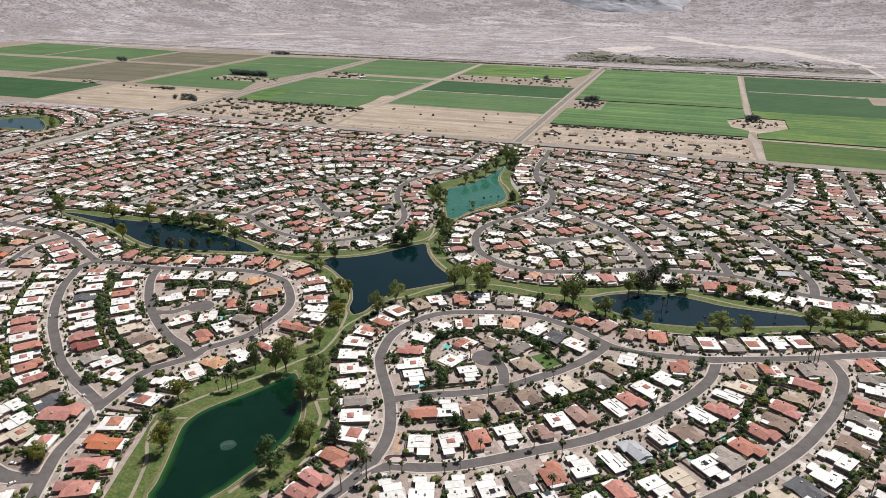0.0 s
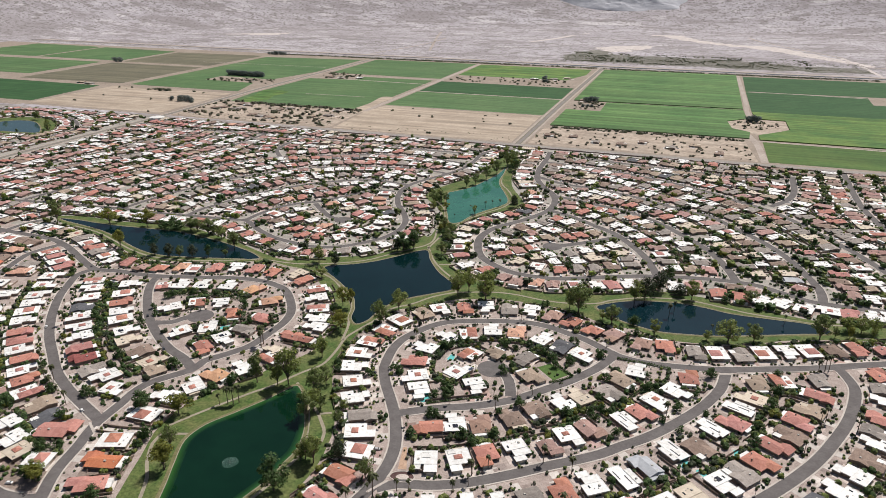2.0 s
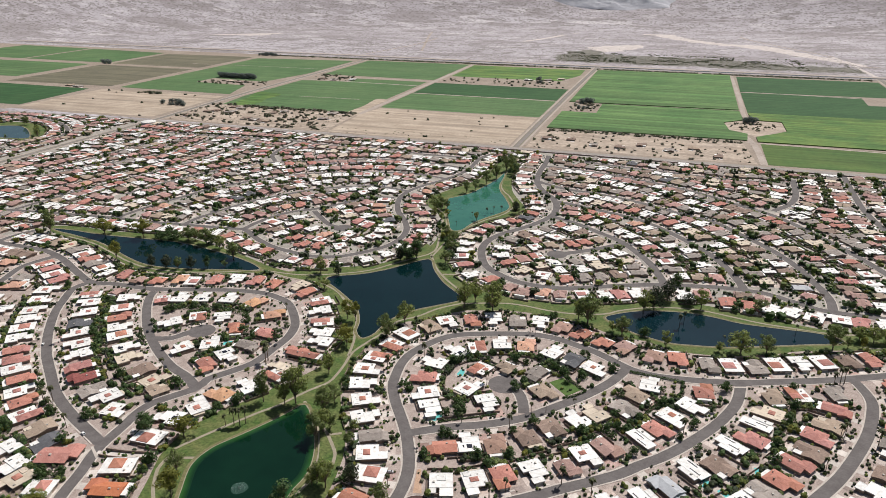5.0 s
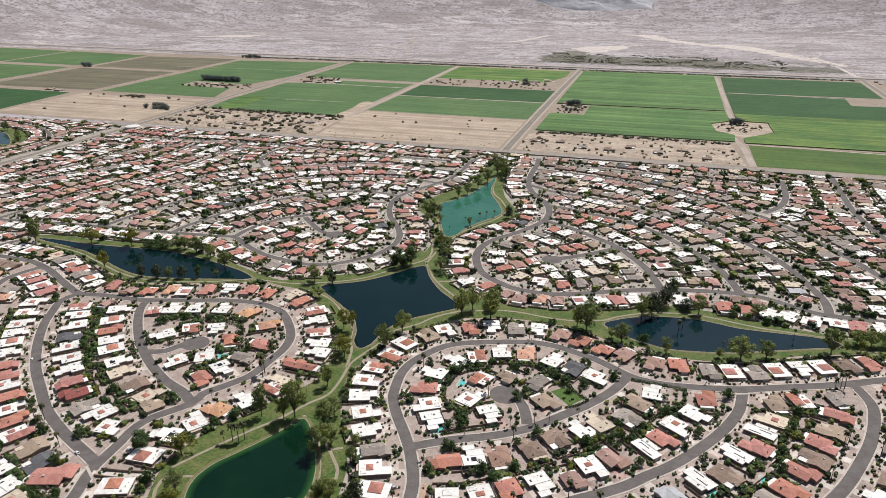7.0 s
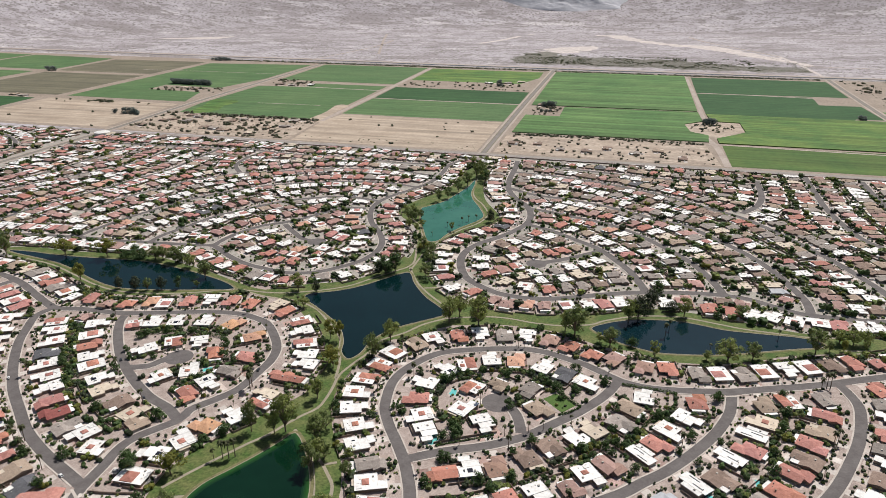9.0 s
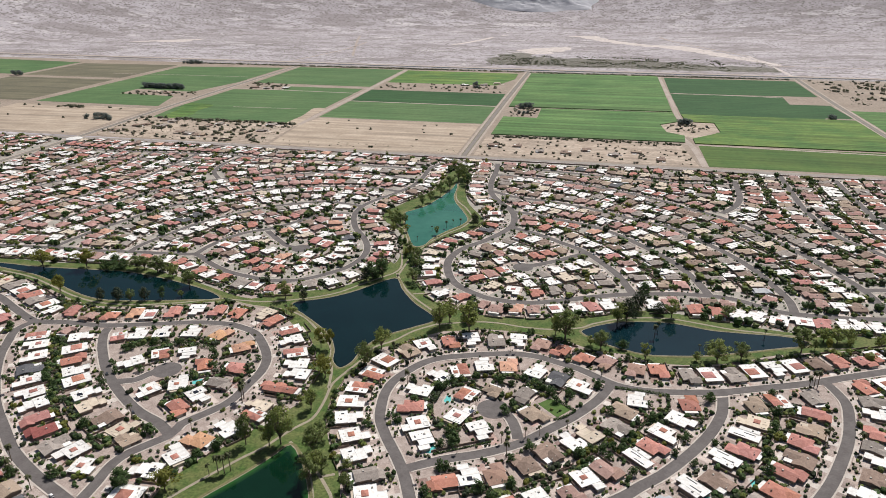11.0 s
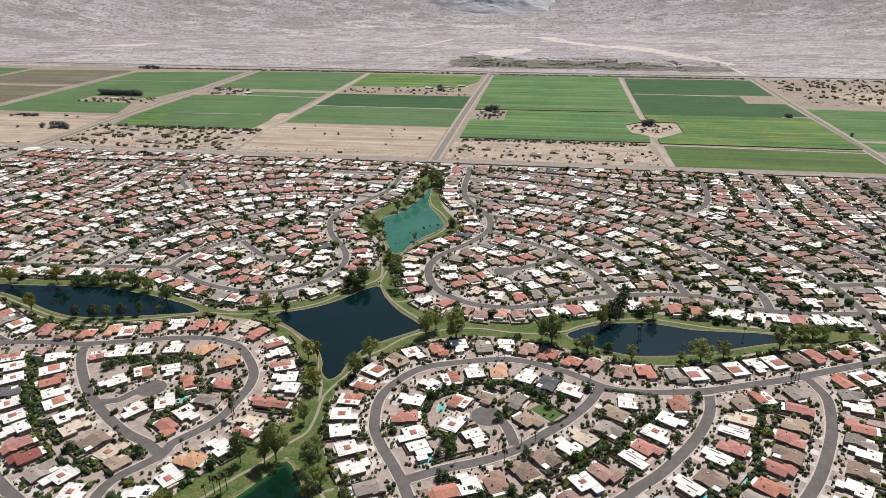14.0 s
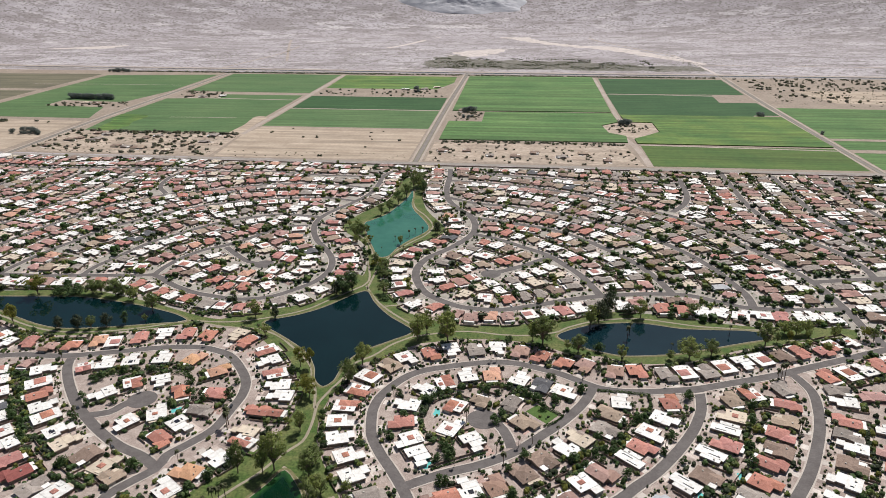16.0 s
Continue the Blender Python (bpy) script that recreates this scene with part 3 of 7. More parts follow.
field("field_14", [(-1190, 331), (-1200, 1030), (-830, 1072), (-829, 733), (-868, 545), (-1050, 560), (-1050, 480), (-880, 470), (-835, 330)], "field_west", "green crop field round a farmstead")
field("field_15", [(-1590, 740), (-1600, 1040), (-1232, 1060), (-1235, 740)], "field_brown", "brown fallow field in rows")
field("field_16", [(-1590, 323), (-1600, 700), (-1232, 705), (-1225, 335)], "field_brown", "brown-green fallow field in rows")
field("field_17", [(-2400, 1120), (-2030, 1100), (-2010, 758), (-2400, 745)], "field_west", GREEN)
field("field_18", [(-1995, 755), (-2010, 1096), (-1630, 1062), (-1618, 750)], "field_west", GREEN)
field("field_19", [(-2400, 700), (-1650, 706), (-1640, 400), (-2400, 390)], "field_west", GREEN)
field("field_20", [(-2400, 300), (-1250, 285), (-1225, 40), (-2400, 20)], "field_dark", "dark green crop field")
field("sand_lot_1", [(-1211, 20), (-1210, 300), (-830, 296), (-822, 20)], "ploughed_sand", "bare ploughed sandy lot", "bare field")
field("sand_lot_2", [(-385, 275), (-14, 278), (-13, 14), (-385, 12), (-400, 195)], "ploughed_sand", "bare ploughed sandy lot beside the road", "bare field")
field("sand_lot_3", [(18, 160), (397, 170), (412, 14), (18, 14)], "sand", "bare sandy lot with scattered brush", "bare lot")
field("sand_lot_4", [(-790, 190), (-405, 195), (-395, 14), (-790, 14)], "sand", "bare sandy ranch lots with brush", "bare lot")
field("sand_lot_5", [(840, 1120), (1700, 1120), (1700, 640), (840, 640)], "farm_soil", "sandy ranch land with brush", "bare lot")
field("sand_patch", [(955, 890), (1320, 900), (1300, 680), (1000, 690)], "ploughed_sand", "bare ploughed sandy patch", "bare field", 0.1)
field("worn_corner", smooth_line([(-435, 203), (-435, 292), (-443, 383), (-411, 379), (-412, 300), (-398, 190)], 8, True), "ploughed_sand", "worn sandy corner of a crop field", "bare field", 0.08)
field("pale_corner", smooth_line([(-749, 220), (-759, 293), (-781, 380), (-708, 372), (-706, 298), (-692, 249), (-714, 205)], 8, True), "field_light", "yellowed corner of a crop field", "crop field", 0.1)
field("tree_island_soil", [(369, 355), (377, 279), (410, 251), (424, 230), (462, 268), (486, 298), (486, 396), (428, 400), (410, 395)], "sand", "bare soil round a lone tree between fields", "bare lot")

# pale washes and cleared ground on the desert
for i, (pts, lab) in enumerate((
        ([(14, 2733), (159, 2633), (255, 2378), (341, 2230), (463, 2114), (597, 2089), (703, 1850), (838, 1552), (826, 1495), (683, 1713), (576, 1893), (482, 2008), (364, 2088), (246, 2219), (164, 2367), (48, 2545)], "pale dry sandy wash on the desert"),
        ([(-103, 1808), (75, 1957), (94, 1833), (-12, 1668)], "pale dry sandy wash on the desert"),
        ([(-2076, 1831), (-2120, 2226), (-1720, 2245), (-1679, 1880), (-1844, 1816)], "cleared pale sandy site on the desert"))):
    edge = smooth_line(pts, 12, True)
    wob = np.array([noise.noise(Vector((x / 45, y / 45, 3))) + 0.6 * noise.noise(Vector((x / 17, y / 17, 8))) for x, y in edge])
    setting("sand_wash", sheet(edge + normals_of(edge, True) * wob[:, None] * 26, 0.05), "pale_wash", lab, "sand")


def strip(name, pts, half, mat, label, category, z, kind="structure", step=20):
    line = smooth_line(pts, step)
    return setting(name, ribbon(line, half, -half, z, z), mat, label, category, kind)


strip("sand_wash", [(-421, 1960), (-354, 2140), (-300, 2364)], 13, "pale_wash", "thin pale dry wash on the desert", "sand", 0.06, step=30)
strip("sand_wash", [(-207, 2925), (-142, 3243), (85, 3140)], 16, "pale_wash", "thin pale dry wash on the desert", "sand", 0.06, step=30)
strip("sand_wash", [(-115, 1690), (-13, 1778), (83, 1968)], 7, "pale_wash", "thin pale dry wash on the desert", "sand", 0.06, step=30)
strip("sand_wash", [(-272, 2448), (-180, 2599), (-25, 2624)], 8, "pale_wash", "thin pale dry wash on the desert", "sand", 0.06, step=30)
strip("desert_track", [(-717, 1449), (-885, 1989), (-978, 2310)], 5, "dirt_track", "pale dirt track across the desert", "track", 0.1, step=60)
for pts in ([(422, 471), (609, 472), (792, 465)],
            [(403, 177), (606, 169), (794, 162)],
            [(-408, 501), (-210, 499), (-6, 499)],
            [(432, 793), (573, 787), (710, 776)],
            [(-480, 702), (-434, 701), (-391, 701)],
            [(-799, 631), (-617, 624), (-419, 616)],
            [(-649, 701), (-583, 703), (-393, 710)]):
    strip("farm_track", pts, 3.2, "dirt_track", "pale dirt track between crop fields", "track", 0.15)
for pts in ([(-1326, 828), (-1071, 839), (-851, 841)], [(-1347, 705), (-1297, 709), (-1242, 714)], [(-648, 361), (-565, 365), (-481, 366)]):
    strip("farm_track", pts, 1.6, "dirt_track", "thin pale track through a crop field", "track", 0.15)


def farm_road(name, pts, label):
    """A narrow worn carriageway between two pale dirt shoulders and weedy verges."""
    line = smooth_line(pts, 20)
    setting(name, ribbon(line, 3.6, -3.6, 0.13, 0.13), "road_grey", label, "road")
    for side in (1, -1):
        setting("road_shoulder", ribbon(line, side * 10.5, side * 5.6, 0.11, 0.11), "dirt_track", "pale dirt shoulder beside a farm road", "track")
        setting("road_verge", ribbon(line, side * 5.6, side * 3.7, 0.1, 0.1), "verge", "dry weedy verge of a farm road", "verge")


farm_road("farm_road_a", [(-797, -760), (-796, -300), (-793, -40), (-797, 100), (-804, 260), (-808, 600), (-808, 1180)], "straight grey farm road between fields")
farm_road("farm_road_b", [(2, -10), (0, 560), (4, 1180)], "straight grey farm road between fields")
farm_road("farm_road_c", [(806, -60), (806, 202), (813, 700), (826, 1177)], "straight grey farm road running to the desert")
strip("desert_road", [(826, 1190), (815, 1462), (790, 1750)], 6.5, "pale_wash", "pale dirt road running into the desert", "road", 0.12)
strip("farm_track", [(414, 1110), (417, 667), (416, 433), (440, 410)], 5, "dirt_track", "pale dirt track between fields", "track", 0.1)
strip("farm_track", [(404, 234), (417, 151), (422, 10)], 6, "dirt_track", "pale dirt track between fields", "track", 0.1)
strip("farm_track", [(-405, 1110), (-403, 693), (-402, 195)], 6, "dirt_track", "pale dirt track between fields", "track", 0.1)
strip("desert_track", [(790, 1750), (560, 2300), (450, 2700), (100, 3200)], 6, "dirt_track", "pale dirt track across the desert", "track", 0.1, step=60)
strip("desert_track", [(815, 1462), (1500, 1440), (2500, 1430)], 6, "dirt_track", "pale dirt track across the desert", "track", 0.1, step=60)
strip("desert_track", [(-890, 1240), (-830, 1700), (-840, 2000)], 5, "dirt_track", "pale dirt track across the desert", "track", 0.1, step=60)
strip("canal_bank", [(-2600, 1275), (-1242, 1240), (-82, 1206), (765, 1200), (1700, 1190)], 13, "dirt_track", "pale embankment of an irrigation canal", "embankment", 0.5)
strip("canal", [(-2600, 1250), (-1242, 1216), (-82, 1182), (765, 1176), (1700, 1166)], 6, "water_navy", "dark narrow irrigation canal", "canal", 0.3)
strip("canal_road", [(-2600, 1225), (-1242, 1188), (-82, 1156), (765, 1150), (1700, 1140)], 9, "worn_asphalt", "pale grey road beside the canal", "road", 0.3)
strip("boundary_road", [(-1300, -40), (-789, -14), (-455, -8), (3, -4), (416, -4), (803, -2), (1300, 0)], 6.5, "worn_asphalt", "pale grey road between houses and fields", "road", 0.14)
strip("boundary_wall", [(-780, -31), (-455, -25), (3, -21), (416, -21), (797, -19)], 0.5, "garden_block_wall", "long low block wall round the housing estate", "wall", 1.9)

# ---- housing estate ground, lawns, lakes ----
setting("estate_ground", sheet([(-1500, -1700), (1400, -1700), (1400, -14), (800, -12), (0, -13), (-455, -17), (-790, -24), (-1500, -60)], 0.03), "yard_base",
        "pale gravel and concrete ground between the houses", "ground")
setting("near_yards", sheet([(-700, -1690), (900, -1690), (900, -640), (560, -600), (200, -580), (-100, -600), (-320, -640), (-700, -640)], 0.036), "yard_rosy",
        "rose-tan gravel ground between the houses by the lakes", "ground")
for k, (nm, pts) in enumerate((("park_lawn_1", PARK_SW), ("park_lawn_2", PARK_W), ("park_lawn_3", PARK_N), ("park_lawn_4", PARK_E), ("park_lawn_5", PARK_FAR))):
    setting(nm, sheet(smooth_line(pts, 12, True), 0.06 + 0.012 * k, 0.05), "lawn", "mown park lawn along the lakes, worn in places", "lawn")
LAKES = (("lake_1", LAKE_NEAR, "water_green_edge"), ("lake_2", LAKE_MID, "water_navy"), ("lake_3", LAKE_WEST, "water_navy"),
         ("lake_4", LAKE_TEAL, "water_teal"), ("lake_5", LAKE_EAST, "water_slate"), ("lake_6", LAKE_FAR, "water_blue"))
LAKE_LABEL = {"lake_1": "deep green park lake with a bright green rim", "lake_2": "dark blue star-shaped park lake", "lake_3": "long dark blue park lake",
              "lake_4": "teal green park lake", "lake_5": "long dark blue lake between lawns", "lake_6": "small pale blue pond among houses"}
SHORES = {}


def area_sign(line):
    x, y = line[:, 0], line[:, 1]
    return 1 if np.sum(x * np.roll(y, -1) - y * np.roll(x, -1)) > 0 else -1


for nm, pts, mat in LAKES:
    shore = smooth_line(pts, 4, True)
    shore = shore[::area_sign(shore)]
    SHORES[nm] = shore
    setting(nm, sheet(shore, 0.12), mat, LAKE_LABEL[nm], "lake")
    setting("lake_bank", ribbon(shore, 0.4, -2.2, 0.2, 0.2, True), "dry_lawn", "narrow dry earth bank round a lake", "bank")
    setting("lake_kerb", ribbon(shore, 0.7, 0.1, 0.26, 0.2, True), "park_path", "pale concrete edge of a lake", "kerb")
for depth, z, mt in [(0.9 * k, 0.12 + 0.004 * k, "water_green_%d" % k) for k in range(1, 6)] + [(5.6, 0.146, "water_green")]:
    deep = SHORES["lake_1"] + normals_of(SHORES["lake_1"], True) * depth
    gap = np.min(np.hypot(np.subtract.outer(deep[:, 0], SHORES["lake_1"][:, 0]), np.subtract.outer(deep[:, 1], SHORES["lake_1"][:, 1])), axis=1)
    deep = deep[gap > depth * 0.93]
    setting("lake_depth", sheet(deep, z), mt, "dark deep middle of the green lake", "lake")

# winding walks through the park
def park_walk(*line):
    strip("park_walk", line, 1.15, "park_path", "narrow winding concrete walk through the park", "path", 0.17, step=5)


park_walk((19, -995), (10, -976), (2, -962), (-7, -952), (-18, -934), (-19, -923))
park_walk((-19, -923), (-1, -917))
park_walk((-21, -914), (-18, -908), (-10, -893), (0, -876), (11, -858), (19, -847), (25, -834), (32, -820), (40, -807), (41, -792), (40, -777), (38, -759), (43, -738), (50, -715), (53, -695), (68, -678), (80, -658), (97, -641))
park_walk((97, -641), (131, -628), (155, -625), (180, -628), (206, -627), (233, -618), (245, -607), (271, -591), (298, -583), (320, -581), (347, -586), (372, -591), (397, -592), (422, -593), (446, -589), (467, -578), (493, -575))
park_walk((-129, -632), (-86, -630), (-51, -616), (-21, -596), (-1, -568), (18, -542), (26, -529), (27, -508), (12, -452), (3, -413))
park_walk((28, -532), (47, -567), (65, -590), (83, -608), (96, -622), (98, -640))
park_walk((59, -580), (74, -575))
park_walk((-55, -641), (-31, -653), (-13, -670), (6, -690), (17, -706), (23, -724), (30, -739), (37, -765))
park_walk((-409, -619), (-366, -627), (-324, -643), (-285, -659), (-251, -667), (-216, -665), (-177, -654), (-141, -637), (-129, -632), (-100, -639), (-77, -641), (-55, -641))
park_walk((35, -836), (52, -851), (64, -869), (75, -891), (81, -910), (80, -925), (79, -938), (75, -957), (71, -971))
park_walk((59, -857), (68, -864), (78, -875), (85, -884), (88, -894))
park_walk((70, -867), (79, -862))
park_walk((27, -164), (35, -233), (45, -264), (61, -290), (76, -325), (77, -347), (71, -371), (56, -398), (43, -428), (37, -453), (32, -474), (31, -523), (31, -541))
park_walk((-23, -368), (-10, -384), (1, -399), (12, -427), (20, -451), (31, -471))
park_walk((452, -611), (480, -604), (509, -597))

# ---- streets with kerbs ----
STREETS = {
    "w1": ROAD_W1, "w2": ROAD_W2, "w2c": ROAD_W2C, "w3": ROAD_W3, "w4": ROAD_W4, "w5": ROAD_W5, "w6": ROAD_W6,
    "c1": ROAD_C1, "c2": ROAD_C2, "c2c": ROAD_C2C, "c3": ROAD_C3, "c4": ROAD_C4,
    "l1": ROAD_L1, "l2": ROAD_L2, "l2c": ROAD_L2C, "l3": ROAD_L3, "l4": ROAD_L4, "l5": ROAD_L5, "l5c": ROAD_L5C, "l6": ROAD_L6, "l7": ROAD_L7, "l8": ROAD_L8,
    "r1": ROAD_R1, "r2": ROAD_R2, "r2c": ROAD_R2C, "r3": ROAD_R3, "r4": ROAD_R4, "r5": ROAD_R5, "r6": ROAD_R6, "r6b": ROAD_R6B, "r7": ROAD_R7, "r8": ROAD_R8, "r9": ROAD_R9,
}
# streets that run on beyond what is traced
STREETS["c1"] = [(118, -1010), (124, -980)] + STREETS["c1"] + [(540, -616), (600, -590)]
STREETS["c4"] = [(300, -925), (325, -898)] + STREETS["c4"]
STREETS["w1"] = [(-640, -640), (-560, -650), (-480, -660)] + STREETS["w1"] + [(-20, -1045)]
STREETS["l1"] = STREETS["l1"] + [(-520, -560), (-640, -575), (-790, -590)]
STREETS["l6"] = [(-660, -420), (-630, -350)] + STREETS["l6"]
STREETS["l7"] = [(-560, -560), (-540, -450)] + STREETS["l7"]
STREETS["w7"] = [(-53, -1003), (-64, -1005), (-80, -1004), (-125, -992)]
STREETS["x1"] = [(-700, -570), (-690, -420), (-665, -280), (-650, -110)]
STREETS["x2"] = [(-780, -90), (-650, -100), (-568, -92), (-480, -86), (-390, -84)]
STREETS["x3"] = [(640, -355), (690, -420), (720, -520), (730, -640)]
STREETS["x4"] = [(700, -30), (695, -200), (720, -320), (770, -420)]
STREETS["x5"] = [(608, -451), (700, -432), (800, -400)]
STREETS["x6"] = [(560, -700), (590, -640), (600, -590), (596, -520), (595, -456)]
STREETS["y1"] = [(-1200, -85), (-1060, -72), (-991, -85), (-938, -109), (-890, -145), (-858, -191), (-855, -240), (-862, -420), (-850, -600)]
STREETS["y2"] = [(-1000, -330), (-930, -320), (-880, -300)]
LINES = {k: smooth_line(v, 5) for k, v in STREETS.items()}
HALF = {k: (4.1 if k[0] in "wc" else 4.6 if k[0] == "r" else 4.0) for k in LINES}
ENDS = {"w2c": 12.0, "c2c": 12.6, "l2c": 11.5, "r2c": 11.5}
for k, line in LINES.items():
    h = HALF[k]
    setting("street", ribbon(line, h, -h, 0.11 + 0.002 * (len(bpy.data.objects) % 9), 0.1), "asphalt", "grey asphalt street between houses", "road")
    if k in ENDS:
        e, r = line[-1], ENDS[k]
        ring = np.array([(e[0] + r * math.cos(a), e[1] + r * math.sin(a)) for a in np.linspace(0, 2 * math.pi, 33)[:-1]])
        setting("turning_circle", sheet(ring, 0.135, 0.1), "asphalt", "round asphalt end of a street", "road")


def road_distance(x, y, skip=None):
    """Distance of points to the nearest street line."""
    best = np.full(np.shape(x), 1e9)
    for k, line in LINES.items():
        if k == skip:
            continue
        d = np.min(np.hypot(np.subtract.outer(x, line[:, 0]), np.subtract.outer(y, line[:, 1])), axis=-1)
        best = np.minimum(best, d)
    return best


for k, line in LINES.items():
    for side in (1, -1):
        near = line[:, 1].mean() < -540
        w0, w1 = HALF[k], HALF[k] + (1.1 if near else 0.9)
        v, f = ribbon(line, side * w0, side * w1, 0.24, 0.2)
        mid = line + normals_of(line) * side * (w0 + 0.5)
        clear = road_distance(mid[:, 0], mid[:, 1], k) > 5.6
        if k in ENDS:
            clear &= np.hypot(mid[:, 0] - line[-1][0], mid[:, 1] - line[-1][1]) > ENDS[k]
        n = len(line)
        f = [q for q in f if all(clear[i % n] for i in q)]
        if f:
            setting("kerb", (v, f), "pale_kerb", "pale concrete kerb and gutter strip along a street", "kerb")

# ---- occupancy of the plan, 1.5 m cells ----
GX, GY, CELL = -1300.0, -1120.0, 1.5
NXC, NYC = 1700, 740
FREE = np.zeros((NYC, NXC), bool)
cx_, cy_ = np.meshgrid(GX + (np.arange(NXC) + 0.5) * CELL, GY + (np.arange(NYC) + 0.5) * CELL)
FREE[(cy_ < -24) & (cy_ > -1110) & (cx_ > -1250) & (cx_ < 1200)] = True
for pts in (PARK_SW, PARK_W, PARK_N, PARK_E, PARK_FAR):
    FREE[inside(np.array(pts), cx_, cy_)] = False
for shore in SHORES.values():
    FREE[inside(shore[::4], cx_, cy_)] = False


def stamp(x, y, r):
    i0, i1 = int((x - r - GX) / CELL), int((x + r - GX) / CELL) + 1
    j0, j1 = int((y - r - GY) / CELL), int((y + r - GY) / CELL) + 1
    i0, j0 = max(i0, 0), max(j0, 0)
    sub = np.hypot(cx_[j0:j1, i0:i1] - x, cy_[j0:j1, i0:i1] - y) < r
    FREE[j0:j1, i0:i1] &= ~sub


PARKED = ~FREE
FREE_BEFORE = FREE.copy()
for k, line in LINES.items():
    for x, y in line:
        stamp(x, y, HALF[k] + 1.4)
    if k in ENDS:
        stamp(*line[-1], ENDS[k] + 1.0)
WEST_ROAD = smooth_line([(-797, -760), (-796, -300), (-793, -30)], 6)
for x, y in WEST_ROAD:
    stamp(x, y, 14)
PAVED = FREE_BEFORE & ~FREE
FREE[:] = FREE_BEFORE
for k, line in LINES.items():
    for x, y in line:
        stamp(x, y, HALF[k] + 5.2)
    if k in ENDS:
        stamp(*line[-1], ENDS[k] + 4)
for x, y in WEST_ROAD:
    stamp(x, y, 23)

US, VS = np.meshgrid(np.linspace(-1, 1, 13), np.linspace(-1, 1, 17))


def cells(x, y, a, w, d):
    ca, sa = math.cos(a), math.sin(a)
    u, v = US * w / 2, VS * d / 2
    i = ((x + u * ca - v * sa - GX) / CELL).astype(int)
    j = ((y + u * sa + v * ca - GY) / CELL).astype(int)
    ok = (i >= 0) & (j >= 0) & (i < NXC) & (j < NYC)
    return i, j, ok


def is_free(x, y, a, w, d):
    i, j, ok = cells(x, y, a, w, d)
    return bool(ok.all() and FREE[j, i].all())


def take(x, y, a, w, d):
    i, j, ok = cells(x, y, a, w, d)
    FREE[j[ok], i[ok]] = False


# ---- house kinds: parts as (name, verts, faces, material) in metres, the front at -y ----
def gable(x0, x1, y0, y1, z, rise, along="y", over=0.75):
    """A gabled roof with eaves and closed ends."""
    x0, x1, y0, y1 = x0 - over, x1 + over, y0 - over, y1 + over
    t = 0.22
    if along == "y":
        m = (x0 + x1) / 2
        v = [(x0, y0, z), (x1, y0, z), (x1, y1, z), (x0, y1, z), (m, y0, z + rise), (m, y1, z + rise)]
        f = [(0, 4, 5, 3), (1, 2, 5, 4), (0, 1, 4), (2, 3, 5)]
    else:
        m = (y0 + y1) / 2
        v = [(x0, y0, z), (x1, y0, z), (x1, y1, z), (x0, y1, z), (x0, m, z + rise), (x1, m, z + rise)]
        f = [(0, 1, 5, 4), (2, 3, 4, 5), (0, 4, 3), (1, 2, 5)]
    n = len(v)
    v += [(a, b, c - t) for a, b, c in v[:4]]
    f += [(0, n, n + 1, 1), (1, n + 1, n + 2, 2), (2, n + 2, n + 3, 3), (3, n + 3, n, 0), (n, n + 3, n + 2, n + 1)]
    return v, f


def hip(x0, x1, y0, y1, z, rise, over=0.75, skirt=0.22):
    x0, x1, y0, y1 = x0 - over, x1 + over, y0 - over, y1 + over
    w, d = x1 - x0, y1 - y0
    k = min(w, d) / 2
    if w > d:
        a, b = (x0 + k, (y0 + y1) / 2), (x1 - k, (y0 + y1) / 2)
        f = [(0, 1, 5, 4), (1, 2, 5), (2, 3, 4, 5), (3, 0, 4)]
    else:
        a, b = ((x0 + x1) / 2, y0 + k), ((x0 + x1) / 2, y1 - k)
        f = [(0, 1, 4), (1, 2, 5, 4), (2, 3, 5), (3, 0, 4, 5)]
    v = [(x0, y0, z), (x1, y0, z), (x1, y1, z), (x0, y1, z), (*a, z + rise), (*b, z + rise)]
    v += [(p, q, c - skirt) for p, q, c in v[:4]]
    f += [(0, 6, 7, 1), (1, 7, 8, 2), (2, 8, 9, 3), (3, 9, 6, 0), (6, 9, 8, 7)]
    return v, f


def flat(x0, x1, y0, y1, z, over=0.6, t=0.3, rim=0.3, up=0.16):
    """A flat roof slab with a low raised edge, in one piece."""
    x0, x1, y0, y1 = x0 - over, x1 + over, y0 - over, y1 + over
    v = []
    for i, h in ((0, z), (0, z + t + up), (rim, z + t + up), (rim + 0.05, z + t)):
        v += [(x0 + i, y0 + i, h), (x1 - i, y0 + i, h), (x1 - i, y1 - i, h), (x0 + i, y1 - i, h)]
    f = [(0, 3, 2, 1), (12, 13, 14, 15)]
    for k in range(3):
        for i in range(4):
            j = (i + 1) % 4
            f.append((4 * k + i, 4 * k + j, 4 * k + 4 + j, 4 * k + 4 + i))
    return v, f


def prism(outline, z0, z1):
    """An upright block over an outline that runs anticlockwise."""
    n = len(outline)
    v = [(x, y, z0) for x, y in outline] + [(x, y, z1) for x, y in outline]
    return v, [tuple(range(n - 1, -1, -1)), tuple(range(n, 2 * n))] + [(i, (i + 1) % n, n + (i + 1) % n, n + i) for i in range(n)]


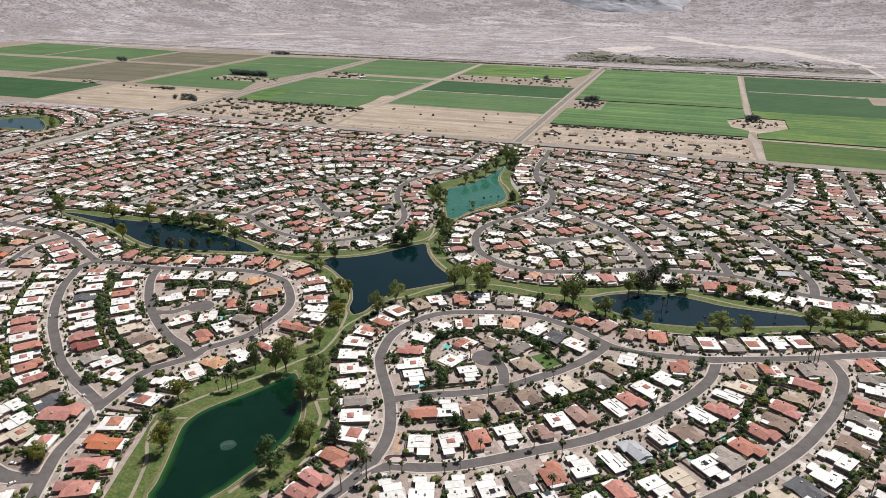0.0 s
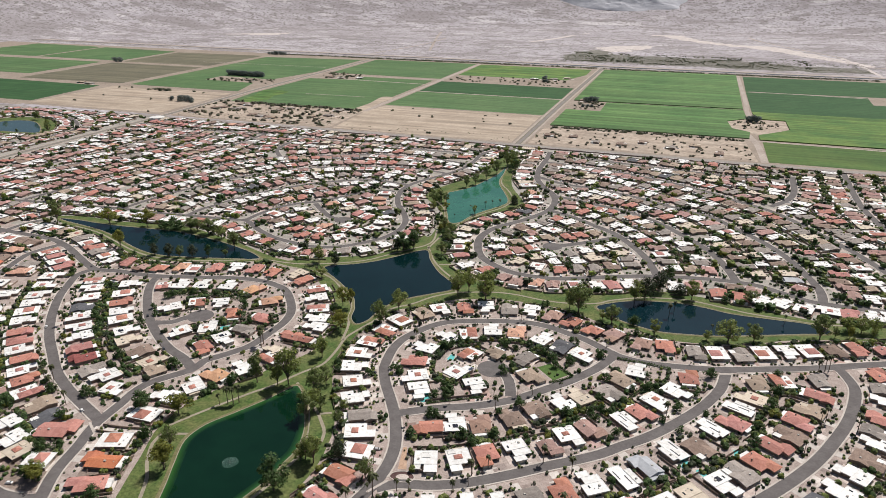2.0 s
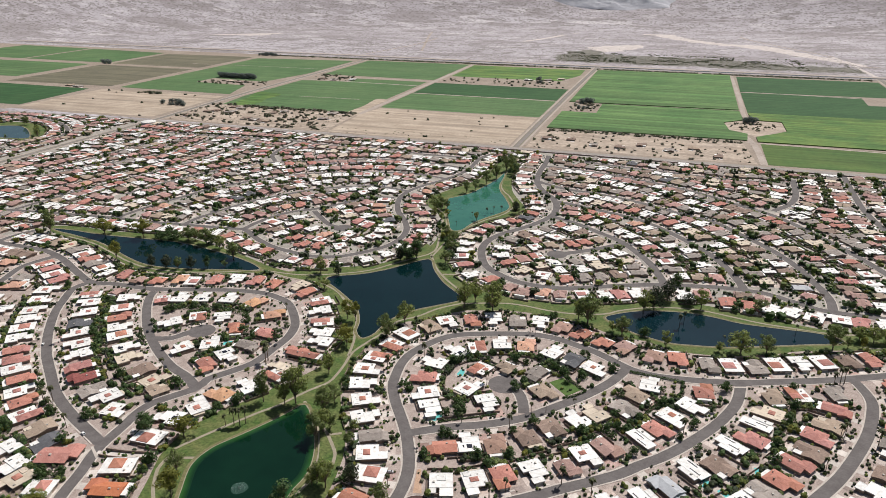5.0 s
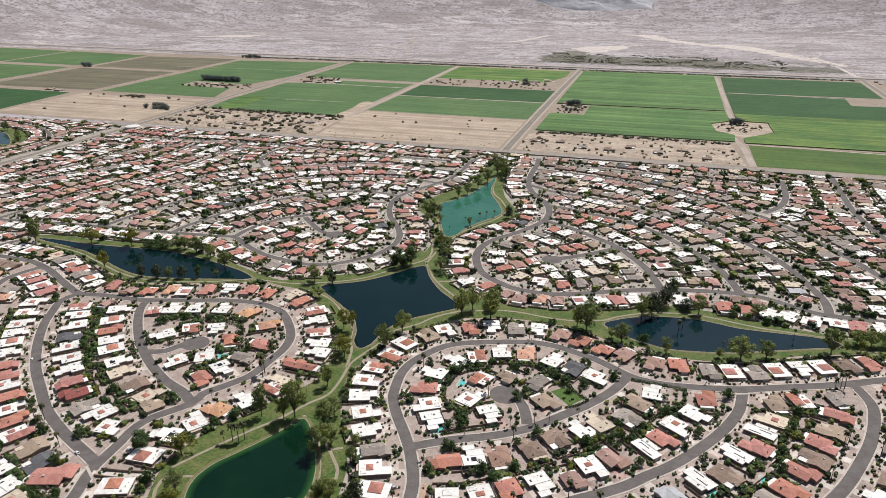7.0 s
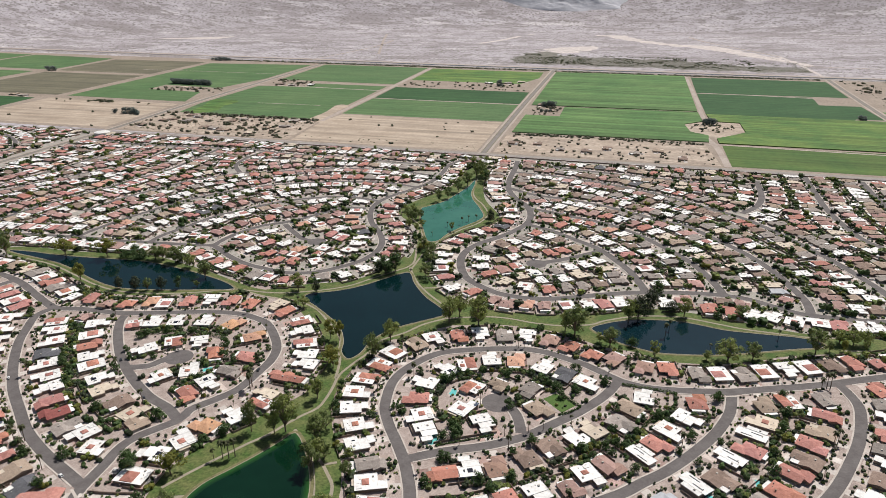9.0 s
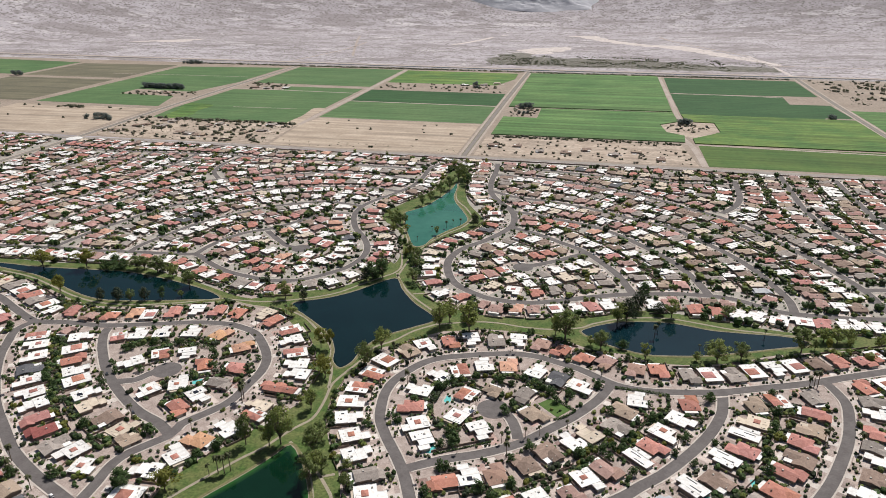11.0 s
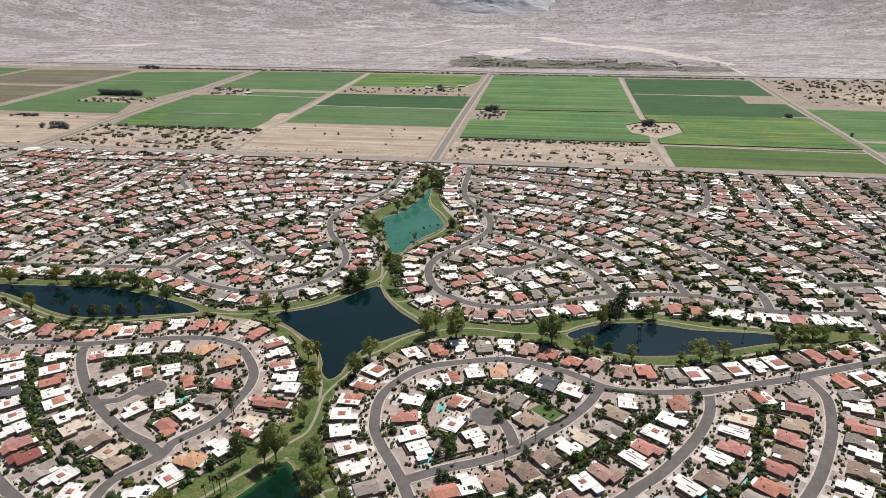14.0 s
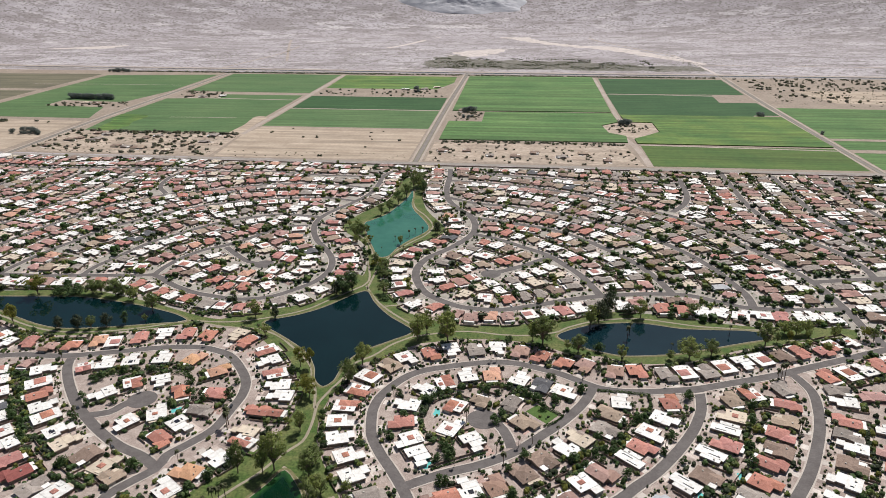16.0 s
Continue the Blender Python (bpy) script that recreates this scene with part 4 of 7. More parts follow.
def porch(x0, x1, y0, y1, z):
    """A flat patio cover that comes down to the ground in a screen along its outer edge."""
    t = 0.22
    prof = [(y0, z), (y1 - 0.2, z), (y1 - 0.2, 0.0), (y1, 0.0), (y1, z + t), (y0, z + t)]
    v = [(x0, y, h) for y, h in prof] + [(x1, y, h) for y, h in prof]
    return v, [tuple(range(5, -1, -1)), tuple(range(6, 12))] + [(i, (i + 1) % 6, 6 + (i + 1) % 6, 6 + i) for i in range(6)]


def front_parts(gx, yf, xw, ybk):
    """The garage door, front and back windows."""
    return [("garage_door", *box(gx - 2.5, gx + 2.5, yf - 0.06, yf + 0.02, 0.1, 2.2), "door_paint"),
            ("window", *box(xw - 1.1, xw + 1.1, yf - 0.05, yf + 0.02, 0.8, 2.1), "glass_dark"),
            ("patio_door", *box(-2.0, 2.0, ybk - 0.02, ybk + 0.06, 0.15, 2.2), "glass_dark")]


def house_kind(kind, roof, accent):
    """kind: a white flat with a tiled lantern; b white flat on two levels; c tiled cross gable; d tiled hip; e low long gable."""
    p = []
    if kind == "a":
        p.append(("wall", *prism([(-7, -10), (-0.5, -10), (-0.5, -4), (7, -4), (7, 10), (-7, 10)], 0, 3.0), "stucco"))
        p.append(("roof", *flat(-7, 7, -4, 10, 3.0), roof))
        p.append(("garage_roof", *flat(-7, -0.5, -10, -5.02, 2.9), roof))
        p.append(("roof_lantern", *hip(-2.4, 2.6, 0.2, 4.8, 3.8, 0.9, 0.0, 0.55), accent))
        p.append(("roof_step", *flat(-6.2, -1.2, 6.0, 9.4, 3.1, 0.0, 0.5), roof))
        p.append(("cooler", *box(4.4, 5.6, -1.8, -0.5, 3.3, 4.2, 0.1), "cooler_metal"))
        p.append(("patio_cover", *porch(-2.0, 6.0, 10.0, 12.4, 2.4), "cream_roof"))
        p += front_parts(-3.7, -10, 3.6, 10)
        p[-2] = ("window", *box(2.4, 4.8, -4.05, -3.98, 0.8, 2.1), "glass_dark")
    elif kind == "b":
        p.append(("wall", *prism([(-5, -10), (2, -10), (2, -5), (7, -5), (7, 10), (-7, 10), (-7, 1), (-3.5, 1), (-3.5, -5), (-5, -5)], 0, 2.75), "stucco"))
        p.append(("roof", *flat(-7, 7, 1.5, 10, 2.75, t=0.7), roof))
        p.append(("middle_roof", *flat(-3.5, 7, -5, 0.5, 2.75, t=0.42), roof))
        p.append(("garage_roof", *flat(-5, 2, -10, -6, 2.75), roof))
        p.append(("skylight", *box(-4.6, -3.4, 3.5, 6.0, 3.4, 3.66, 0.1), "glass_dark"))
        p.append(("cooler", *box(2.4, 3.7, 5.2, 6.6, 3.4, 4.4, 0.1), "cooler_metal"))
        if accent != roof:
            p.append(("solar_panel", *box(-1.8, 1.8, 3.0, 7.0, 3.44, 3.66), accent))
        p += front_parts(-1.5, -10, 4.5, 10)
        p[-2] = ("window", *box(3.4, 5.6, -5.05, -4.98, 0.8, 2.1), "glass_dark")
    elif kind == "c":
        p.append(("wall", *prism([(-7, -10), (1.5, -10), (1.5, -6), (6, -6), (6, 9), (-5, 9), (-5, -2), (-7, -2)], 0, 2.9), "stucco"))
        p.append(("roof", *gable(-5, 6, -6, 9, 3.0, 1.9, "y"), roof))
        p.append(("wing_roof", *gable(-7, 1.5, -10, -2, 3.02, 1.55, "x"), roof))
        p.append(("patio_cover", *porch(-6.0, 5.2, 9.0, 12.6, 2.45), accent))
        p.append(("cooler", *box(1.2, 2.5, 2.4, 3.7, 4.0, 5.2, 0.1), "cooler_metal"))
        p += front_parts(-3.5, -10, 3.9, 9)
        p[-2] = ("window", *box(2.9, 5.0, -6.05, -5.98, 0.8, 2.1), "glass_dark")
    elif kind == "d":
        p.append(("wall", *prism([(-7, -5), (-0.5, -5), (-0.5, -10), (7, -10), (7, -1), (6, -1), (6, 9), (-7, 9)], 0, 2.9), "stucco"))
        p.append(("roof", *hip(-7, 6, -5, 9, 3.0, 2.1), roof))
        p.append(("wing_roof", *hip(-0.5, 7, -10, -1, 3.02, 1.5), roof))
        p.append(("patio_cover", *porch(-6.5, 3.5, 9.0, 12.2, 2.45), accent))
        p.append(("chimney", *box(-4.4, -3.5, 3.0, 3.9, 3.6, 5.4, 0.06), "stucco"))
        p += front_parts(3.3, -10, -4.0, 9)
        p[-2] = ("window", *box(-5.2, -2.8, -5.05, -4.98, 0.8, 2.1), "glass_dark")
    elif kind == "f":      # tiled middle between white flat wings
        p.append(("wall", *prism([(-7.5, -10), (7, -10), (7, 10), (-7.5, 10)], 0, 2.8), "stucco"))
        p.append(("roof", *flat(-7.5, 7, 1.5, 10, 2.8, 0.4), "white_roof"))
        p.append(("tile_roof", *hip(-2.8, 6.2, -5.4, 3.0, 3.5, 1.5, 0.3, 0.7), roof))
        p.append(("garage_roof", *flat(-7.5, 7, -10, 0.6, 2.8, 0.4), "white_roof"))
        p.append(("cooler", *box(-6.0, -4.7, 5.0, 6.3, 3.1, 4.0, 0.1), "cooler_metal"))
        p += front_parts(-4.4, -10, 3.6, 10)
    elif kind == "q":      # tiled hips with a white flat strip beside and behind them
        p.append(("wall", *prism([(-7, -10), (1.0, -10), (1.0, -7), (7, -7), (7, 10), (-7, 10)], 0, 2.8), "stucco"))
        p.append(("roof", *flat(1.6, 7, -7, 10, 2.8, 0.5), "white_roof"))
        p.append(("garage_roof", *hip(-7, 1.0, -10, -2.6, 2.95, 1.4, 0.5), roof))
        p.append(("tile_roof", *hip(-7, 1.0, -1.6, 6.6, 2.95, 1.7, 0.5), roof))
        p.append(("rear_roof", *flat(-7, 0.9, 7.2, 10, 2.7, 0.2), "white_roof"))
        p.append(("porch_roof", *hip(2.2, 6.0, 0.0, 4.4, 3.5, 0.9, 0.0, 0.5), roof))
        p.append(("cooler", *box(3.6, 4.9, -4.0, -2.7, 3.0, 4.0, 0.1), "cooler_metal"))
        p += front_parts(-3.2, -10, 4.0, 10)
        p[-2] = ("window", *box(2.9, 5.1, -7.05, -6.98, 0.8, 2.1), "glass_dark")
    elif kind == "u":      # flat roof round an open court
        p.append(("wall", *prism([(-7, -10), (0.6, -10), (0.6, -3.2), (3.4, -3.2), (3.4, -7.6), (7, -7.6), (7, 10), (-7, 10)], 0, 3.0), "stucco"))
        p.append(("roof", *flat(-7, 7, -2.6, 10, 3.0, 0.45), roof))
        p.append(("garage_roof", *flat(-7, 0.6, -10, -3.6, 2.92, 0.4), roof))
        p.append(("arm_roof", *flat(3.4, 7, -7.6, -3.6, 2.92, 0.35), roof))
        p.append(("court_wall", *box(0.6, 3.6, -7.7, -7.5, 0.0, 2.2), "stucco"))
        p.append(("roof_step", *flat(-3.0, 2.6, 3.0, 8.4, 3.1, 0.0, 0.5), roof))
        p.append(("cooler", *box(4.0, 5.3, 1.2, 2.5, 3.2, 4.2, 0.1), "cooler_metal"))
        p += front_parts(-3.2, -10, 5.2, 10)
        p[-2] = ("window", *box(4.2, 6.2, -7.65, -7.58, 0.8, 2.1), "glass_dark")
    elif kind == "h":      # long white roof with slatted slots
        p.append(("wall", *prism([(-6.5, -10), (1.5, -10), (1.5, -5), (6, -5), (6, 8.5), (1.5, 8.5), (1.5, 10), (-6.5, 10)], 0, 2.8), "stucco"))
        p.append(("roof", *flat(-6.5, 1.5, -10, 10, 2.8, 0.6), roof))
        p.append(("roof_step", *flat(2.4, 6, -5, 8.5, 2.8, 0.3, 0.55), roof))
        p.append(("roof_slot", *box(-5.4, -4.7, -7, 1, 3.08, 3.3), "slate_shingle"))
        p.append(("roof_slot", *box(-0.9, -0.2, -1, 7, 3.08, 3.3), "slate_shingle"))
        p.append(("cooler", *box(3.4, 4.7, 4.0, 5.3, 3.3, 4.3, 0.1), "cooler_metal"))
        p += front_parts(-2.0, -10, -5.4, 10)
        p[-2] = ("window", *box(3.0, 5.2, -5.05, -4.98, 0.8, 2.1), "glass_dark")
    else:
        p.append(("wall", *prism([(-7, -9), (7, -9), (7, 3), (2, 3), (2, 10), (-7, 10)], 0, 2.8), "stucco"))
        p.append(("roof", *gable(-7, 7, -9, 3, 2.9, 1.6, "x"), roof))
        p.append(("wing_roof", *gable(-7, 2, 1, 10, 2.92, 1.35, "y"), roof))
        p.append(("patio_cover", *porch(2.7, 7.2, 3.0, 9, 2.4), accent))
        p.append(("cooler", *box(-3.4, -2.1, -4.6, -3.3, 3.9, 5.0, 0.1), "cooler_metal"))
        p += front_parts(-3.6, -9, 3.6, 10)
    drive_x = {"a": -3.7, "b": -1.5, "c": -3.5, "d": 3.3, "e": -3.6, "f": -4.4, "h": -2.0, "q": -3.2, "u": -3.2}[kind]
    yf = -9 if kind == "e" else -10
    p.append(("vent", *box(-1.6, -1.1, 6.6, 7.1, 2.9, 4.4 if kind in "cde" else 3.9, 0.08), "cooler_metal"))
    top = {"a": 3.2, "b": 3.3, "c": 4.2, "d": 4.4, "e": 3.6, "f": 3.0, "h": 3.0, "q": 3.0, "u": 3.2}[kind]
    p.append(("roof_vent", *box(1.6, 2.3, 7.4, 8.1, 2.9, top + 0.6, 0.1), "cooler_metal"))
    p.append(("side_gate", *box(7.0, 8.6, -4.2, -4.0, 0.0, 1.7), "brown_shingle"))
    p.append(("driveway", *box(drive_x - 3.1, drive_x + 3.1, yf - 9.6, yf, 0.0, 0.06), "concrete"))
    p.append(("front_walk", *box(drive_x + (3.1 if drive_x < 0 else -6.5), drive_x + (6.5 if drive_x < 0 else -3.1), yf - 1.9, yf - 0.5, 0.0, 0.06), "concrete"))
    p.append(("patio", *box(-6.2, 5.4, 9.6, 13.6, 0.0, 0.05), "concrete"))
    return p


# code: kind, roof, accent, label
CODES = {
    "w": ("a", "white_roof", "terracotta_tile", "single-storey house with a flat white roof and tiled lantern"),
    "p": ("a", "white_roof", "salmon_tile", "single-storey house with a flat white roof and pink tiled lantern"),
    "W": ("b", "white_roof", "white_roof", "single-storey house with a two-level flat white roof"),
    "s": ("b", "white_roof", "solar_cell", "single-storey house with a white roof and solar panels"),
    "k": ("b", "cream_roof", "cream_roof", "single-storey house with a flat cream roof"),
    "K": ("a", "cream_roof", "terracotta_tile", "single-storey house with a flat cream roof and tiled lantern"),
    "t": ("c", "terracotta_tile", "white_roof", "single-storey house with a terracotta tiled cross-gable roof"),
    "T": ("d", "terracotta_tile", "white_roof", "single-storey house with a terracotta hipped tile roof"),
    "o": ("c", "orange_tile", "white_roof", "single-storey house with a bright orange tiled roof"),
    "r": ("c", "salmon_tile", "white_roof", "single-storey house with a salmon pink tiled roof"),
    "R": ("d", "salmon_tile", "white_roof", "single-storey house with a salmon pink hipped roof"),
    "m": ("c", "red_tile", "white_roof", "single-storey house with a dark red tiled roof"),
    "b": ("e", "brown_shingle", "white_roof", "single-storey house with a brown shingle roof"),
    "B": ("d", "brown_shingle", "cream_roof", "single-storey house with a brown hipped shingle roof"),
    "n": ("e", "tan_shingle", "cream_roof", "single-storey house with a tan shingle roof"),
    "N": ("d", "tan_shingle", "white_roof", "single-storey house with a tan hipped roof"),
    "g": ("e", "grey_shingle", "white_roof", "single-storey house with a grey shingle roof"),
    "G": ("c", "grey_shingle", "white_roof", "single-storey house with a grey gabled roof"),
    "d": ("e", "slate_shingle", "white_roof", "single-storey house with a dark slate-grey roof"),
}
CODES.update({
    "v": ("f", "terracotta_tile", "", "single-storey house with a tiled middle between white flat roofs"),
    "V": ("f", "salmon_tile", "", "single-storey house with a pink tiled middle between white flat roofs"),
    "q": ("q", "terracotta_tile", "", "single-storey house with terracotta hips beside a flat white roof"),
    "Q": ("q", "salmon_tile", "", "single-storey house with salmon pink hips beside a flat white roof"),
    "c": ("u", "white_roof", "", "single-storey house with a flat white roof round an open court"),
    "y": ("d", "rosy_brown_tile", "white_roof", "single-storey house with a rosy brown hipped tile roof"),
    "Y": ("c", "rosy_brown_tile", "white_roof", "single-storey house with a rosy brown cross-gable tile roof"),
    "l": ("d", "apricot_tile", "white_roof", "single-storey house with an apricot hipped tile roof"),
    "e": ("c", "blue_grey_metal", "blue_grey_metal", "single-storey house with a pale blue-grey metal roof"),
    "F": ("d", "faded_tile", "white_roof", "single-storey house with a pink hipped roof paled for haze"),
    "f": ("c", "faded_tile", "white_roof", "single-storey house with a pink gabled roof paled for haze"),
    "h": ("h", "white_roof", "", "single-storey house with a long slotted white flat roof"),
})
KINDS = {(c, 0): house_kind(k, r, a) for c, (k, r, a, _) in CODES.items()}
for (c, _), parts in list(KINDS.items()):      # the same houses built left for right
    KINDS[c, 1] = [(nm, [(-x, y, z) for x, y, z in v], [tuple(reversed(q)) for q in f], mt) for nm, v, f, mt in parts]
PROTOTYPES = {}
rng = random.Random(7)


def add_house(code, x, y, a, sx=1.0, sy=1.0):
    m = Matrix.LocRotScale((x, y, 0.04), Euler((0, 0, a)), None)
    key = (code, rng.randrange(2))
    if key not in PROTOTYPES:
        root = new("house")
        tagged(root, CODES[code][3], "house", "houses of the estate")
        bearer = {}
        for nm, v, f, mt in KINDS[key]:
            lab = {"cooler": "metal roof cooler", "roof_lantern": "raised tiled lantern on the flat roof", "solar_panel": "dark solar panel"}.get(nm, "")
            under = {"window": "wall", "garage_door": "wall", "patio_door": "wall"}.get(nm, "roof" if nm in ("cooler", "vent", "roof_vent", "skylight", "solar_panel", "chimney", "roof_slot") else "")
            ob = part(nm, (v, f), mt, bearer.get(under, root), lab)
            bearer.setdefault(nm, ob)
        PROTOTYPES[key] = root
        root.matrix_basis = m @ Matrix.Diagonal((sx, sy, 0.9, 1))
        return root
    ob = copy_thing(PROTOTYPES[key], m)
    ob.scale = (sx, sy, 0.9)
    for child in ob.children:
        kind_of = child.name.split(".")[0]
        if kind_of == "roof_lantern":      # not quite alike from house to house
            kx, ky = rng.uniform(0.7, 1.15), rng.uniform(0.7, 1.25)
            child.scale = (kx, ky, 1)
            child.location = (rng.uniform(-1.6, 1.6), 2.5 * (1 - ky) + rng.uniform(-1.2, 1.0), 0)
        elif kind_of == "roof":
            for small in child.children:
                if small.name.split(".")[0] in ("cooler", "vent", "roof_vent", "skylight") and CODES[code][0] in "abhqu":
                    small.location = (rng.uniform(-1.0, 0.8), rng.uniform(-1.2, 0.4), 0)
    return ob


FAR = {}       # material -> [verts, faces]


def add_far(code, x, y, a, sx=1.0, sy=1.0):
    ca, sa = math.cos(a), math.sin(a)
    extra = []
    if rng.random() < 0.75:      # a patio roof or carport beside the house
        ox, oy = rng.choice((-7.4, 6.2)), rng.uniform(-8, 9)
        extra.append(("cover", *box(ox, ox + rng.uniform(1.5, 3.0), oy, oy + rng.uniform(3, 6), 2.2, 2.5), rng.choice(("white_roof", "white_roof", "cream_roof", "grey_shingle"))))
    if rng.random() < 0.6:       # a plain car-sized block added on the drive as a car
        ox = rng.uniform(-5, 3)
        extra.append(("canopy", *box(ox, ox + 1.9, -15.5, -11.2, 0.3, 1.5, 0.15), rng.choice(("car_white", "car_silver", "car_dark"))))
    for nm, v, f, mt in KINDS[code, rng.randrange(2)] + extra:
        if nm in ("window", "patio_door", "garage_door", "vent"):
            continue
        V, F = FAR.setdefault(mt, ([], []))
        o = sum(len(q) for q in V)
        q = np.array(v) * (sx, sy, 0.9)
        V.append(np.stack([x + q[:, 0] * ca - q[:, 1] * sa, y + q[:, 0] * sa + q[:, 1] * ca, q[:, 2] + 0.04], 1))
        F += [tuple(i + o for i in face) for face in f]


HOUSED = np.zeros((NYC, NXC), bool)
LOTS = []      # x, y, angle, width, depth of every lot taken
MIX_WEST = "wwwpWWhhsvvVtttTrrRroBbnNKgqqQQyYl"
# f and F: roofs whose tile colour is paled for haze
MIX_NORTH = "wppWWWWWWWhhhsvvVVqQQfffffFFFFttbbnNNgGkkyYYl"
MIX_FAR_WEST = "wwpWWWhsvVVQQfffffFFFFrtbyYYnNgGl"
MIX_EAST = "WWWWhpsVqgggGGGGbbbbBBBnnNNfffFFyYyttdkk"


def near_camera(x, y):
    return y < -600 and -300 < x < 500


def settle(code, x, y, a, depth=20.0, sx=1.0, sy=1.0):
    if near_camera(x, y):
        add_house(code, x, y, a, sx, sy)
    else:
        add_far(code, x, y, a, sx * 1.1, sy * 1.06)
    LOTS.append((x, y, a, 16.0 * sx, 20.0 * sy))
    i, j, ok = cells(x, y, a, 15.5 * sx, 21.5 * sy)
    HOUSED[j[ok], i[ok]] = True


def row(key, side, pitch, codes="", start=8.0, mix=MIX_WEST, back=11.0, stop=None):
    """Houses along one side of a street; codes name the roofs one after the other."""
    line = LINES[key]
    seg = np.hypot(*np.diff(line, axis=0).T)
    s = np.concatenate([[0], np.cumsum(seg)])
    nrm = normals_of(line) * side
    off = HALF[key] + 6.2 + back
    pos, k = start, 0
    while pos < (stop or s[-1] - 4):
        cx, cy = np.interp(pos, s, line[:, 0]), np.interp(pos, s, line[:, 1])
        nx, ny = np.interp(pos, s, nrm[:, 0]), np.interp(pos, s, nrm[:, 1])
        l = math.hypot(nx, ny) or 1
        nx, ny = nx / l, ny / l
        a = math.atan2(ny, nx) - math.pi / 2
        done = False
        for o, w, d, sy in ((off, 15.0, 22, 1.0), (off + 2.5, 15.0, 22, 1.0), (off - 1.5, 13.5, 18.5, 0.85), (off - 3.0, 13.0, 16, 0.72)):
            x, y = cx + nx * o, cy + ny * o
            if is_free(x, y, a, w, d):
                code = codes[k] if k < len(codes) else rng.choice(mix)
                k += 1
                if code != "_":
                    settle(code, x, y, a, sx=w / 15.5 * rng.uniform(0.96, 1.04), sy=sy * rng.uniform(0.94, 1.04))
                take(x, y, a, w + 1.6, d + 3)
                done = True
                break
        pos += pitch * (1 if done else 0.25)


# plots along the streets nearest to the lakes: roof code, x, y
ROW_LOOP_WEST = [("W", 68, -802), ("w", 79, -821), ("W", 88, -841), ("G", 102, -860), ("w", 109, -877), ("v", 116, -897), ("t", 117, -921), ("r", 115, -944), ("r", 113, -958)]
ROW_LOOP_INSIDE = [("R", 110, -778), ("N", 204, -769), ("w", 118, -799), ("p", 148, -781), ("W", 167, -797), ("W", 129, -817)]
ROW_SOUTH_C2 = [("t", 152, -857), ("s", 167, -846), ("y", 185, -842), ("B", 203, -827), ("b", 217, -812), ("W", 233, -796), ("k", 244, -784)]
ROW_NORTH_C3 = [("c", 163, -892), ("w", 183, -883), ("T", 198, -872), ("W", 216, -861), ("Y", 235, -851), ("w", 245, -835), ("Y", 257, -822)]
ROW_SOUTH_C3 = [("W", 163, -938), ("W", 180, -930), ("W", 200, -921), ("s", 218, -914), ("g", 235, -903), ("T", 251, -889), ("W", 266, -876)]
ROW_NORTH_C3_EAST = [("h", 280, -803), ("R", 289, -790), ("w", 299, -772), ("W", 312, -753), ("T", 320, -729), ("N", 270, -750), ("W", 281, -732), ("g", 264, -772)]
ROW_SOUTH_C3_EAST = [("h", 286, -863), ("e", 297, -848), ("h", 311, -827), ("b", 328, -818), ("h", 336, -793), ("R", 351, -780), ("h", 356, -759), ("K", 364, -743), ("N", 370, -720)]
ROW_WEST_C4 = [("k", 327, -868), ("s", 344, -850), ("g", 354, -836), ("T", 366, -820), ("r", 376, -799), ("b", 387, -783), ("R", 394, -763), ("n", 404, -746), ("r", 412, -723), ("G", 415, -700), ("r", 294, -892), ("W", 314, -881)]
ROW_EAST_C4 = [("t", 460, -676), ("g", 460, -698), ("W", 458, -714), ("r", 450, -742), ("g", 443, -759), ("W", 441, -773), ("b", 432, -794), ("W", 420, -812), ("W", 410, -832), ("d", 397, -851), ("k", 384, -863)]
ROW_NORTH_C1 = [("v", 71, -717), ("n", 86, -698), ("p", 98, -685), ("t", 119, -675), ("W", 137, -665), ("g", 159, -663), ("W", 179, -658), ("y", 200, -662), ("t", 218, -669), ("T", 238, -678), ("q", 67, -739), ("q", 63, -762), ("w", 63, -782)]
ROW_IN_C1 = [("s", 122, -732), ("q", 137, -720), ("W", 155, -706), ("l", 176, -703), ("W", 200, -707), ("d", 218, -715), ("w", 237, -723), ("W", 110, -755), ("q", 149, -753), ("N", 168, -744), ("G", 193, -745)]
ROW_NORTH_C1_EAST = [("y", 256, -680), ("y", 281, -688), ("T", 300, -685), ("G", 324, -688), ("V", 341, -682), ("g", 360, -679), ("v", 377, -669), ("W", 396, -661), ("V", 413, -653), ("B", 433, -645), ("r", 452, -636), ("r", 473, -633)]
ROW_LAKE_EAST = [("r", 243, -575), ("W", 259, -566), ("W", 303, -556), ("t", 343, -559), ("t", 364, -561), ("W", 383, -563), ("W", 400, -562), ("p", 419, -566), ("p", 438, -565), ("r", 457, -566), ("W", 477, -563), ("W", 490, -561)]
ROW_LAKE_WEST = [("r", -259, -693), ("Y", -234, -700), ("T", -215, -695), ("l", -195, -684), ("V", -180, -684), ("r", -159, -674), ("W", -140, -665), ("r", -118, -662), ("T", -97, -663)]
ROW_W_LOOP_EAST = [("k", -69, -659), ("t", -56, -670), ("q", -32, -684), ("W", -23, -702), ("Q", -10, -722), ("W", -2, -739), ("W", 5, -754), ("t", 5, -777)]
